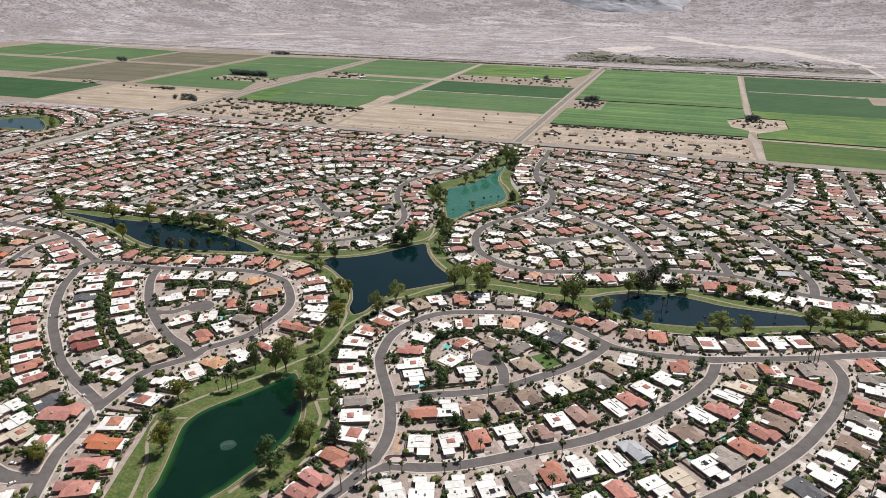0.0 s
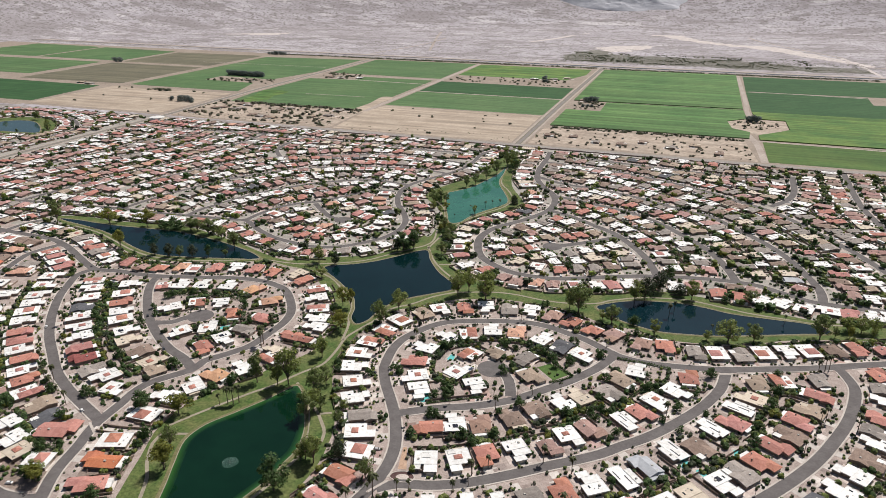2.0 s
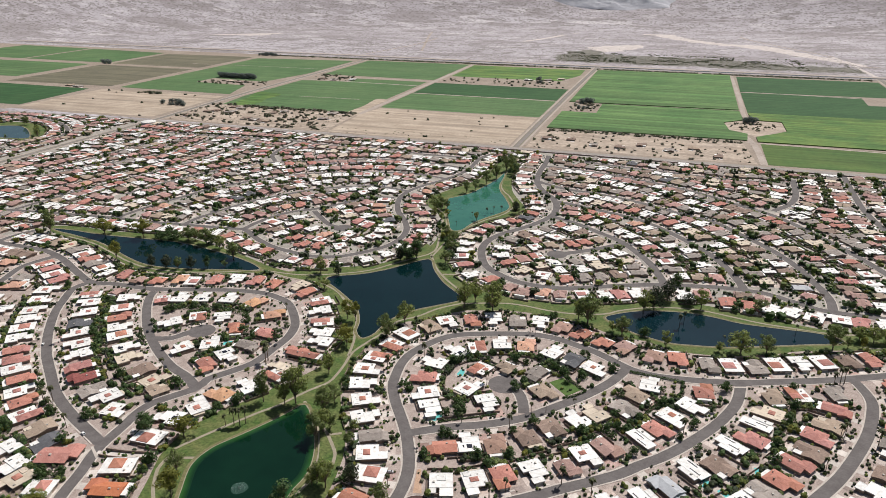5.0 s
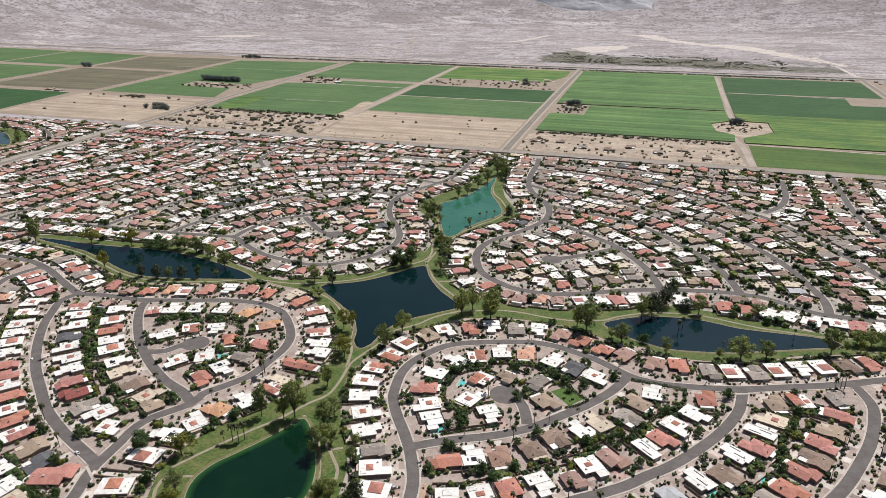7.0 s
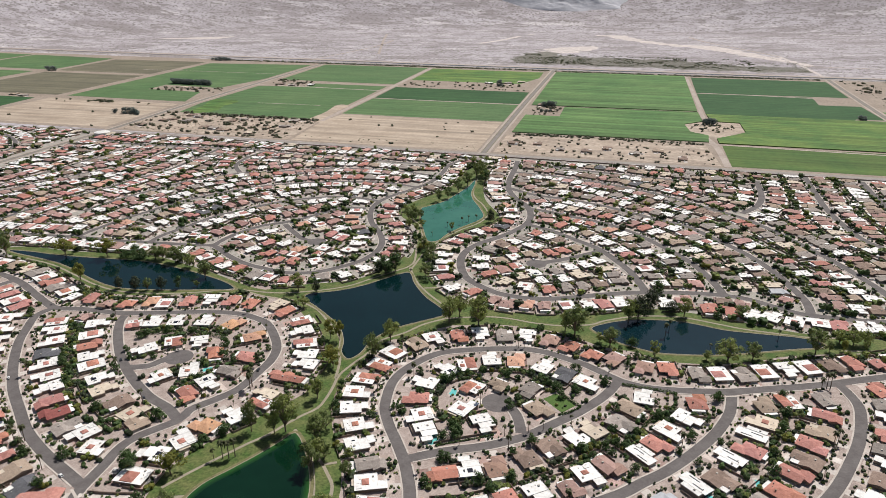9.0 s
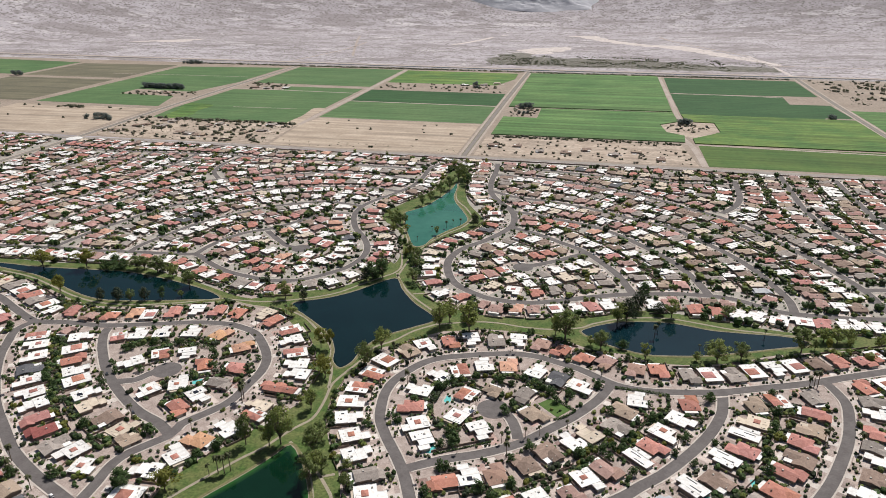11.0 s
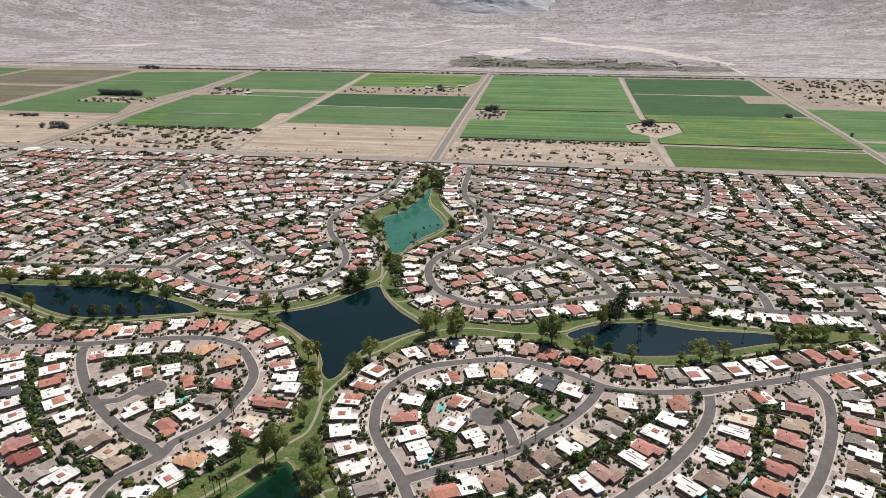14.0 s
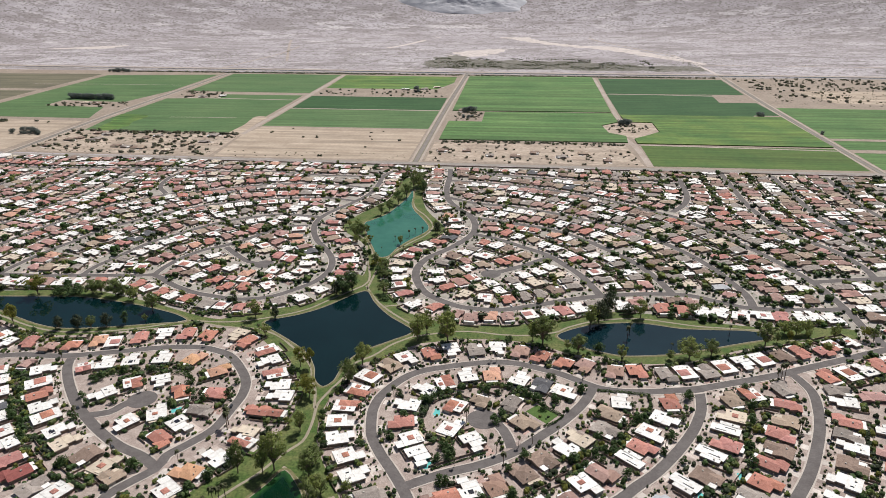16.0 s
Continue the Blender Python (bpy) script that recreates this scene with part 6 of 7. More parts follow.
def leaves(centres, sizes, outward=None):
    """Leaf sprays (quads) at the centres, turned at random or roughly facing outward."""
    n = len(centres)
    a = nrng.normal(size=(n, 3))
    if outward is not None:
        face = outward / np.maximum(np.linalg.norm(outward, axis=1), 1e-6)[:, None] + 0.35 * nrng.normal(size=(n, 3))
        a = np.cross(face, a)
    a /= np.maximum(np.linalg.norm(a, axis=1), 1e-6)[:, None]
    b = np.cross(a, nrng.normal(size=(n, 3)) if outward is None else face)
    b /= np.maximum(np.linalg.norm(b, axis=1), 1e-6)[:, None]
    s = np.broadcast_to(np.asarray(sizes, float), (n,))[:, None]
    a, b = a * s * 0.5, b * s * 0.5 * nrng.uniform(0.55, 1.0, (n, 1))
    return np.stack([centres - a - b * 0.4, centres + b, centres + a + b * 0.3, centres - b], 1)


def crown_points(n, lobes, spread, squash=0.75):
    """Points near the skins of several lobes: an uneven crown with gaps."""
    out, away = [], []
    per = n // len(lobes)
    for cx, cy, cz, r in lobes:
        d = nrng.normal(size=(per, 3))
        d /= np.linalg.norm(d, axis=1)[:, None]
        d *= (r * nrng.uniform(0.45, 1.0, (per, 1)) ** 0.6)
        d[:, 2] *= squash
        out.append(d + (cx, cy, cz))
        away.append(d + (0.25 * cx, 0.25 * cy, 0.3 * r))
    return np.concatenate(out), np.concatenate(away)


def limb(p0, p1, r0, r1, sides=6):
    p0, p1 = Vector(p0), Vector(p1)
    axis = (p1 - p0).normalized()
    u = axis.orthogonal().normalized()
    w = axis.cross(u)
    v, f = [], []
    for p, r in ((p0, r0), (p1, r1)):
        v += [tuple(p + (u * math.cos(2 * math.pi * k / sides) + w * math.sin(2 * math.pi * k / sides)) * r) for k in range(sides)]
    f = [(k, (k + 1) % sides, sides + (k + 1) % sides, sides + k) for k in range(sides)]
    return v, f


def tree_kind(h, width, leaf, leaf_size, count, lobes_n, seed, trunk_mat="bark", low=0.35, lump=1.0, squash=0.75):
    """Trunk with limbs and a crown of many leaf sprays; h in metres."""
    r = random.Random(seed)
    pieces = [limb((0, 0, -0.2), (0.15, 0.1, h * low), h * 0.022, h * 0.015)]
    lobes = []
    for k in range(lobes_n):
        a = 2 * math.pi * (k + r.uniform(-0.3, 0.3)) / lobes_n
        rad = width * 0.5 * r.uniform(0.2, 0.8)
        z = h * r.uniform(low + 0.14, 0.9 - 0.25 * rad / width)
        c = (rad * math.cos(a), rad * math.sin(a), z)
        lobes.append((*c, width * r.uniform(0.13, 0.22) * lump))
        pieces.append(limb((0.1, 0.05, h * low * r.uniform(0.7, 1.0)), c, h * 0.011, h * 0.004, 5))
    lobes.append((0, 0, h * 0.86, width * 0.17 * lump))
    pieces.append(limb((0.15, 0.1, h * low), (0, 0, h * 0.85), h * 0.014, h * 0.004, 5))
    pts, away = crown_points(count, lobes, width, squash)
    return mesh("trunk", *join(*pieces), trunk_mat), quads_mesh("crown", leaves(pts, nrng.uniform(0.6, 1.3, len(pts)) * leaf_size, away), leaf)


def palm_kind(h, seed, fronds=26, span=2.6):
    r = random.Random(seed)
    lean = (r.uniform(-0.03, 0.03) * h, r.uniform(-0.03, 0.03) * h)
    pts = [(lean[0] * t * t, lean[1] * t * t, h * t - 0.2) for t in (0, 0.3, 0.6, 1.0)]
    rad = (0.34, 0.25, 0.21, 0.19)
    pieces = [limb(pts[i], pts[i + 1], rad[i], rad[i + 1], 7) for i in range(3)]
    quads = []
    top = np.array(pts[-1])
    for k in range(fronds):
        a, lift = r.uniform(0, 2 * math.pi), r.uniform(-0.9, 1.0)
        d = np.array([math.cos(a), math.sin(a), 0.0])
        side = np.array([-d[1], d[0], 0.0])
        L = span * r.uniform(0.8, 1.1)
        prev, w0 = top, 0.12
        for s in (0.35, 0.7, 1.0):
            p = top + d * L * s * (1 - 0.25 * abs(lift)) + np.array([0, 0, L * (lift * s * 0.8 - 0.75 * s * s)])
            w1 = (0.55, 0.5, 0.06)[(0.35, 0.7, 1.0).index(s)]
            quads.append([prev - side * w0, p - side * w1, p + side * w1 - np.array([0, 0, 0.1]), prev + side * w0])
            prev, w0 = p, w1
    return mesh("trunk", *join(*pieces), "palm_bark"), quads_mesh("crown", np.array(quads), "palm_leaf")


def plant(kind, x, y, h, h0, name, label, category, group, turn):
    root = new(name)
    tagged(root, label, category, group)
    root.matrix_basis = pose(x, y, 0.05, 0, 0, turn) @ Matrix.Scale(h / h0, 4)
    part("trunk", kind[0], None, root)
    part("crown", kind[1], None, root)
    return root


OLIVE = [tree_kind(18, 12, mt, 0.78, 1800, 17, sd, low=0.2, lump=0.85, squash=1.15) for sd, mt in ((1, "leaf_olive"), (2, "leaf_olive"), (3, "leaf_moss"), (14, "leaf_moss"), (15, "leaf_olive"))]
SHADE = [tree_kind(18, 12.5, mt, 0.85, 1800, 16, sd, low=0.14, lump=1.1, squash=1.0) for sd, mt in ((21, "leaf_green"), (22, "leaf_dark"), (23, "leaf_moss"))]
YELLOW = [tree_kind(15, 13.0, "leaf_yellow", 0.95, 1200, 11, s, low=0.22) for s in (4, 5)]
WINDBREAK = [tree_kind(10, 13, "leaf_blue", 1.2, 1300, 11, s, low=0.03, lump=1.35) for s in (12, 13)]
ROUND = [tree_kind(8, 9.5, "leaf_green", 1.05, 600, 7, s, low=0.15, lump=1.35) for s in (8, 9, 10)]
PALMS = [palm_kind(12, s) for s in (1, 2, 3, 4)]
trng = random.Random(21)


def open_ground(x, y, plain=True):
    """True where neither a street nor a house (nor, if plain, park or water) covers the spot."""
    j, i = int((y - GY) / CELL), int((x - GX) / CELL)
    if not (0 <= i < NXC and 0 <= j < NYC):
        return True
    return not (PAVED[j, i] or HOUSED[j, i] or (plain and PARKED[j, i]))


def grove(spots, kinds, h0, label, category, name="tree", group="trees of the park"):
    for x, y, h in spots:
        plant(trng.choice(kinds), x, y, h * trng.uniform(0.95, 1.05), h0, name, label, category, group, trng.uniform(0, 360))


def traced(spots, kinds, h0, w0, label):
    for x, y, h, w in spots:
        root = plant(trng.choice(kinds), x, y, h, h0, "tree", label, "tree", "trees of the park", trng.uniform(0, 360))
        k = 1.18 * w / w0
        root.matrix_basis = pose(x, y, 0.05, 0, 0, trng.uniform(0, 360)) @ Matrix.Diagonal((k, k, h / h0, 1))


traced(GUM_TREES_A + GUM_TREES_B, OLIVE, 18, 12.5, "tall open-crowned eucalyptus tree with olive green leaves by the lake")
traced(YELLOW_TREES_A, YELLOW, 15, 13.0, "broad tree with yellow-green leaves on the park lawn")
traced(SHADE_TREES_A, SHADE, 18, 13.5, "tall dense dark green tree by the lake")
traced(BANK_TREES, SHADE + OLIVE[2:4], 18, 13.0, "tall dark green tree on the bank of the teal lake")
traced(NECK_TREES, OLIVE[2:4] + ROUND, 14, 11.0, "leafy green tree on the narrow lawn between two lakes")
traced(LOW_TREES_A, ROUND, 8, 9.5, "low dense dark green tree at the park edge")
grove(PARK_TREES_NORTH, OLIVE + YELLOW, 16, "green park tree beside the lake", "tree")
grove(PARK_PALMS, PALMS, 12, "slender fan palm with a bare trunk", "palm tree", "palm_tree", "palms")
grove(PARK_PALMS_NORTH, PALMS, 12, "slender fan palm with a bare trunk", "palm tree", "palm_tree", "palms")
grove(YARD_TREES, ROUND, 8, "dense round green tree in a house yard", "tree", "tree", "yard trees")
grove([(x, y, trng.choice((4.4, 5.4, 6.4, 7.6))) for x, y in MORE_YARD_TREES + CORNER_TREES + WEST_TREES + MID_TREES if open_ground(x, y)], ROUND, 8, "bushy green tree between two houses", "tree", "tree", "yard trees")
grove([(x, y, trng.uniform(7, 12)) for x, y in TEAL_TREES], ROUND + OLIVE[:2], 12, "leafy green tree on the bank of the teal lake", "tree")
# street palms in the front yards
for x, y, a, w, d in [q for q in LOTS if near_camera(q[0], q[1])]:
    if trng.random() < 0.42:
        u, v = trng.choice((-1, 1)) * trng.uniform(5.5, 8.5), -trng.uniform(11.5, 15)
        if not open_ground(x + u * math.cos(a) - v * math.sin(a), y + u * math.sin(a) + v * math.cos(a)):
            continue
        plant(trng.choice(PALMS), x + u * math.cos(a) - v * math.sin(a), y + u * math.sin(a) + v * math.cos(a), trng.choice((5, 6, 8, 10, 13)), 12, "palm_tree",
              "slender fan palm in a gravel front yard", "palm tree", "palms", trng.uniform(0, 360))

# shrubs and yard trees of the estate, past counting
SHRUB_MATS = ["leaf_green", "leaf_dark", "leaf_olive", "leaf_yellow", "palm_leaf", "leaf_grey", "leaf_moss"]
shrub_q, shrub_i, yard_tree_q, yard_tree_i = [], [], [], []


def blob(n, leaf, rx, rz):
    d = nrng.normal(size=(n, 3))
    d /= np.linalg.norm(d, axis=1)[:, None]
    d *= nrng.uniform(0.75, 1.0, (n, 1))
    d *= (rx, rx, rz)
    out = d.copy()
    d[:, 2] += rz
    return leaves(d, nrng.uniform(0.7, 1.25, n) * leaf, out)


def clump(r, rz, split=2, loose=0, leaf=0.6):
    """A closed, uneven bush: a dented ball of small facets, with some loose sprays."""
    seed = Vector(nrng.uniform(-50, 50, 3))
    grid = np.linspace(-1, 1, split + 1)

    def at(face, u, v):
        axis, sign = divmod(face, 2)
        p = [0.0, 0.0, 0.0]
        p[axis], p[(axis + 1) % 3], p[(axis + 2) % 3] = (1 if sign else -1), u, v
        d = Vector(p).normalized()
        k = 1 + 0.42 * noise.noise(d * 1.7 + seed) + 0.2 * noise.noise(d * 4.0 + seed)
        return (d.x * r * k, d.y * r * k, (d.z * k + 0.8) * rz)

    quads = [[at(f, grid[i], grid[j]), at(f, grid[i + 1], grid[j]), at(f, grid[i + 1], grid[j + 1]), at(f, grid[i], grid[j + 1])]
             for f in range(6) for i in range(split) for j in range(split) if f != 4]
    quads = np.array(quads)
    if loose:
        quads = np.concatenate([quads, blob(loose, leaf, r * 1.12, rz * 1.05) - (0, 0, 0.15 * rz)])
    return quads


def thicket(n, r, rz, spread, split=2, loose=6, leaf=0.8):
    return np.concatenate([clump(r * nrng.uniform(0.6, 1.0), rz * nrng.uniform(0.7, 1.1), split, loose, leaf) + (nrng.uniform(-spread, spread), nrng.uniform(-spread, spread), nrng.uniform(0, 0.5) * (k > 0))
                           for k in range(n)])


SHRUBS = [clump(0.95, 0.75, 1, 3, 0.8) for _ in range(10)]
SHRUBS_NEAR = [clump(0.85, 0.72, 2, 4, 0.5) for _ in range(12)]
BUSHY_FAR = [thicket(2, 1.9, 1.7, 1.3, 1, 6, 1.5) for _ in range(10)]
BUSHY = [thicket(3, 1.75, 1.6, 1.3, 2, 14, 0.8) for _ in range(10)]


for x, y, a, w, d in LOTS:
    ca, sa = math.cos(a), math.sin(a)
    near = near_camera(x, y)
    for _ in range(16 if near else 7):
        r = trng.random()
        if r < 0.42:
            u, v = trng.uniform(-9.5, 9.5), -trng.uniform(11.3, 16.0)
        elif r < 0.62:
            u, v = trng.choice((-1, 1)) * trng.uniform(8.3, 9.6), trng.uniform(-11, 13)
        else:
            u, v = trng.uniform(-9.5, 9.5), trng.uniform(12.6, 16.5)
        if not open_ground(x + u * ca - v * sa, y + u * sa + v * ca):
            continue
        q = trng.choice(SHRUBS_NEAR if near else SHRUBS) * trng.uniform(0.6, 1.5)
        shrub_q.append(q + (x + u * ca - v * sa, y + u * sa + v * ca, 0.04))
        shrub_i += [trng.choice((0, 0, 1, 1, 2, 4, 4, 5))] * len(q)
    for _ in range(trng.choice((7, 8, 9, 11)) + (6 if x < -60 else 0) if near else (trng.choice((4, 5, 6)) + (2 if x > 330 or x < -350 else 0))):
        u, v = (trng.uniform(-10, 10), trng.uniform(-16, 18)) if not near else (trng.uniform(-9, 9), trng.uniform(12.0, 17)) if trng.random() < 0.7 else (trng.choice((-1, 1)) * trng.uniform(8.2, 9.6), trng.uniform(-13, 12))
        if not open_ground(x + u * ca - v * sa, y + u * sa + v * ca):
            continue
        q = trng.choice(BUSHY if near else BUSHY_FAR) * (trng.uniform(0.5, 1.35) if near else trng.uniform(0.7, 1.5) * (1.7 if trng.random() < 0.12 else 1.0))
        yard_tree_q.append(q + (x + u * ca - v * sa, y + u * sa + v * ca, 0.0))
        yard_tree_i += [trng.choice((0, 0, 0, 1, 1, 6, 6, 2, 3))] * len(q)
# planting that fills the open yards between the near houses
for _ in range(9000):
    x, y = trng.uniform(-320, 500), trng.uniform(-1060, -650)
    if not open_ground(x, y) or noise.noise(Vector((x / 14, y / 14, 7))) < -0.05:
        continue
    if trng.random() < 0.36:
        q = trng.choice(BUSHY) * trng.uniform(0.4, 1.05)
        yard_tree_q.append(q + (x, y, 0.0))
        yard_tree_i += [trng.choice((0, 0, 1, 1, 2))] * len(q)
    else:
        q = trng.choice(SHRUBS_NEAR) * trng.uniform(0.7, 1.7)
        shrub_q.append(q + (x, y, 0.04))
        shrub_i += [trng.choice((0, 1, 1, 2, 4, 5, 5, 6))] * len(q)
# groves and single trees in the yards farther off
for _ in range(20000):
    x, y = trng.uniform(-1000, 900), trng.uniform(-660, -30)
    if not open_ground(x, y) or noise.noise(Vector((x / 38, y / 38, 3))) < (-0.2 if x > 300 else 0.04):
        continue
    q = trng.choice(BUSHY_FAR) * trng.uniform(0.6, 1.35) * (1.9 if trng.random() < (0.3 if x > 300 else 0.14) else 1.0)
    yard_tree_q.append(q + (x, y, 0.0))
    yard_tree_i += [trng.choice((0, 0, 0, 1, 1, 6, 6, 2))] * len(q)
for _ in range(6000):
    x, y = trng.uniform(-600, 640), trng.uniform(-640, -300)
    if not open_ground(x, y):
        continue
    q = trng.choice(BUSHY_FAR) * trng.uniform(0.35, 0.9)
    yard_tree_q.append(q + (x, y, 0.0))
    yard_tree_i += [trng.choice((0, 0, 0, 1, 6, 6, 2))] * len(q)
setting("shrubs", quads_mesh("shrubs", np.concatenate(shrub_q), SHRUB_MATS, shrub_i), None, "small dark green shrubs in the gravel yards", "shrubs", "stuff")
setting("yard_greenery", quads_mesh("yard_greenery", np.concatenate(yard_tree_q), SHRUB_MATS, yard_tree_i), None, "bushy green trees between the houses", "trees", "stuff")

# darker gravel of the corner gardens
for pts in ([(-92, -998), (-92, -980), (-64, -974), (-50, -990), (-60, -998)], [(-47, -951), (-24, -946), (-6, -985), (3, -1010), (-24, -1014), (-38, -982)]):
    setting("gravel_bed", sheet(smooth_line(pts, 4, True), 0.057, 0.02), "brown_gravel", "rose-brown gravel ground of a corner garden", "gravel")
# dark scrubby ground beyond the canal
scrub = smooth_line([(-160, 1335), (60, 1300), (250, 1290), (470, 1285), (640, 1285), (800, 1300), (790, 1400), (563, 1445), (384, 1530), (189, 1545), (24, 1555), (-82, 1690), (-150, 1610)], 6, True)
scrub = scrub + normals_of(scrub, True) * np.array([[34 * noise.noise(Vector((x / 60, y / 60, 6))) + 16 * noise.noise(Vector((x / 17, y / 17, 2)))] for x, y in scrub])
setting("scrub_ground", sheet(scrub, 0.04), "scrub_soil", "dark grey-green scrubby ground beyond the canal", "scrub")

# brush of the open land
brush_q, brush_i = [], []


def brush(n, x0, x1, y0, y1, lo, hi, mats=(0, 1), keep=None):
    for _ in range(n):
        x, y = trng.uniform(x0, x1), trng.uniform(y0, y1)
        if keep and not keep(x, y):
            continue
        k = trng.uniform(lo, hi) * (0.8 if hi > 2 else 1)
        q = trng.choice(BUSHY_FAR if hi > 2 else SHRUBS) * (k * 1.1, k * 1.1, k * (0.95 if hi > 2 else 0.6))
        brush_q.append(q + (x, y, -0.5 * k if hi > 2 else 0.0))
        brush_i.extend([trng.choice(mats)] * len(q))


LAND_MATS = ["leaf_grey", "leaf_hazed", "leaf_sage"]
clumpy = lambda x, y: noise.noise(Vector((x / 60, y / 60, 5))) > -0.1
brush(260, -785, -405, 14, 196, 0.8, 1.9, (0, 0, 0, 1))
brush(130, -785, -405, 14, 200, 1.5, 2.9, (0, 0, 1, 2))
brush(60, -780, -410, 186, 202, 1.8, 3.2, (0, 1, 2))
brush(60, -380, -20, 15, 60, 0.8, 1.8, (0, 0, 1), clumpy)
brush(170, 20, 410, 12, 165, 0.8, 2.1, (0, 0, 1), clumpy)
brush(420, -1190, -10, 1118, 1134, 1.4, 2.4, (0, 1, 1, 2))
brush(260, 10, 800, 1112, 1126, 1.4, 2.4, (0, 1, 1, 2))
brush(110, 30, 400, 163, 180, 1.0, 2.3, (0, 1, 2))
brush(40, -380, -20, 20, 275, 1.0, 2.2, (0, 1, 2), lambda x, y: noise.noise(Vector((x / 70, y / 70, 9))) > 0.22)
brush(40, -1200, -830, 20, 290, 1.2, 2.4, (1, 2), lambda x, y: noise.noise(Vector((x / 60, y / 60, 2))) > 0.28)
brush(1500, 850, 1650, 650, 1120, 0.8, 1.9, (0, 0, 1), clumpy)
brush(300, 850, 1650, 900, 1130, 1.6, 3.0, (0, 0, 1), clumpy)
brush(60, 880, 1120, 700, 1000, 1.6, 3.0, (0, 1))
brush(2600, -170, 820, 1275, 1540, 0.8, 1.9, (0, 1, 2))
brush(1300, -150, 660, 1300, 1600, 1.0, 2.2, (1, 2, 2), lambda x, y: noise.noise(Vector((x / 90, y / 60, 4))) > 0.05)
brush(30, -1070, -1000, 268, 292, 1.4, 2.8, (1, 2, 0))
brush(60, -380, -30, 700, 815, 1.2, 2.6, (0, 1, 2))
brush(40, -770, -650, 612, 735, 1.2, 2.6, (0, 1, 2))
brush(40, -1045, -835, 470, 540, 1.2, 2.6, (0, 1, 2))
brush(70, 380, 482, 260, 392, 0.8, 2.2, (0, 1, 2), lambda x, y: math.hypot(x - 428, y - 330) < 48)
brush(40, 35, 95, 385, 490, 0.8, 2.2, (0, 1, 2))
brush(8000, -1900, 1500, 1290, 1800, 0.8, 1.5, (0, 0, 0, 0, 1), lambda x, y: noise.noise(Vector((x / 110, y / 80, 12))) > 0.02)
brush(6000, -2600, 1900, 1290, 2300, 0.8, 1.5, (0, 0, 0, 1), lambda x, y: noise.noise(Vector((x / 160, y / 160, 1))) > 0.0)
setting("desert_brush", quads_mesh("desert_brush", np.concatenate(brush_q), LAND_MATS, brush_i), None, "dry grey-green brush and mesquite on open land", "brush", "stuff")
grove([(420, 368, 15), (428, 364, 14), (412, 366, 12), (62, 490, 15), (72, 494, 14), (52, 488, 12), (55, 420, 8), (66, 412, 8), (74, 425, 7), (-111, 779, 17), (747, 495, 12), (755, 498, 10), (822, 313, 7)], WINDBREAK, 10, "dense dark farmyard tree beside a crop field", "tree", "tree", "farm trees")
grove([(-1045 + 7 * k + trng.uniform(-3, 3), 585 + trng.uniform(-6, 6), trng.uniform(12, 15)) for k in range(19)], WINDBREAK, 10, "dark tree in a windbreak row beside the farm", "tree", "tree", "windbreak trees")
grove([(-1610, 725, 16), (-1600, 735, 15), (-1590, 728, 14), (-1225, 1108, 11), (-1214, 1112, 13), (-1203, 1108, 12), (-1192, 1112, 13), (-1181, 1109, 12), (-1171, 1112, 10), (-1240, 1110, 9)], WINDBREAK, 10,
      "dark tree standing between the fields", "tree", "tree", "field trees")
grove([(-1086, -150, 17), (-1100, -116, 15), (-1078, -106, 13), (-1058, -128, 14), (-1006, -136, 19), (-1016, -133, 15), (-978, -140, 12), (-928, -180, 16), (-914, -196, 17), (-904, -206, 15), (-893, -214, 13), (-890, -228, 12),
       (-935, -248, 9), (-985, -256, 10), (-1040, -300, 11), (-1120, -205, 14)], OLIVE + ROUND, 16, "olive green tree round the small pond", "tree", "tree", "pond trees")
grove([(-904, 158, 11), (-878, 158, 14), (-868, 165, 13), (-856, 162, 13), (-846, 158, 10), (-838, 152, 8)], WINDBREAK, 10, "grey-green tree on a bare sandy lot", "tree", "tree", "field trees")

# ---- fountain, pools, cars, walls ----
fountain = new("fountain")
tagged(fountain, "round floating fountain throwing white spray on the green lake", "fountain")
fountain.matrix_basis = pose(43, -933, 0.14)
spray = nrng.normal(size=(420, 3))
spray /= np.linalg.norm(spray, axis=1)[:, None]
rr = 5.0 * nrng.uniform(0, 1, 420) ** 0.8
ang = nrng.uniform(0, 2 * math.pi, 420)
pts = np.stack([rr * np.cos(ang), rr * np.sin(ang), 0.15 + 0.9 * nrng.uniform(0, 1, 420) * (1 - rr / 6)], 1)
part("spray", quads_mesh("spray", leaves(pts, 0.42), "white_spray"), None, fountain, "ring of white water drops")
foam = smooth_line([(5.4 * (1 + 0.06 * math.sin(3 * k)) * math.cos(k), 5.4 * (1 + 0.05 * math.cos(4 * k)) * math.sin(k)) for k in np.linspace(0, 2 * math.pi, 13)[:-1]], 1, True)
part("foam", sheet(foam, 0.02), "foam_water", fountain, "round patch of pale ruffled water")
part("nozzle", limb((0, 0, -0.3), (0, 0, 0.6), 0.5, 0.3, 12), "cooler_metal", fountain)

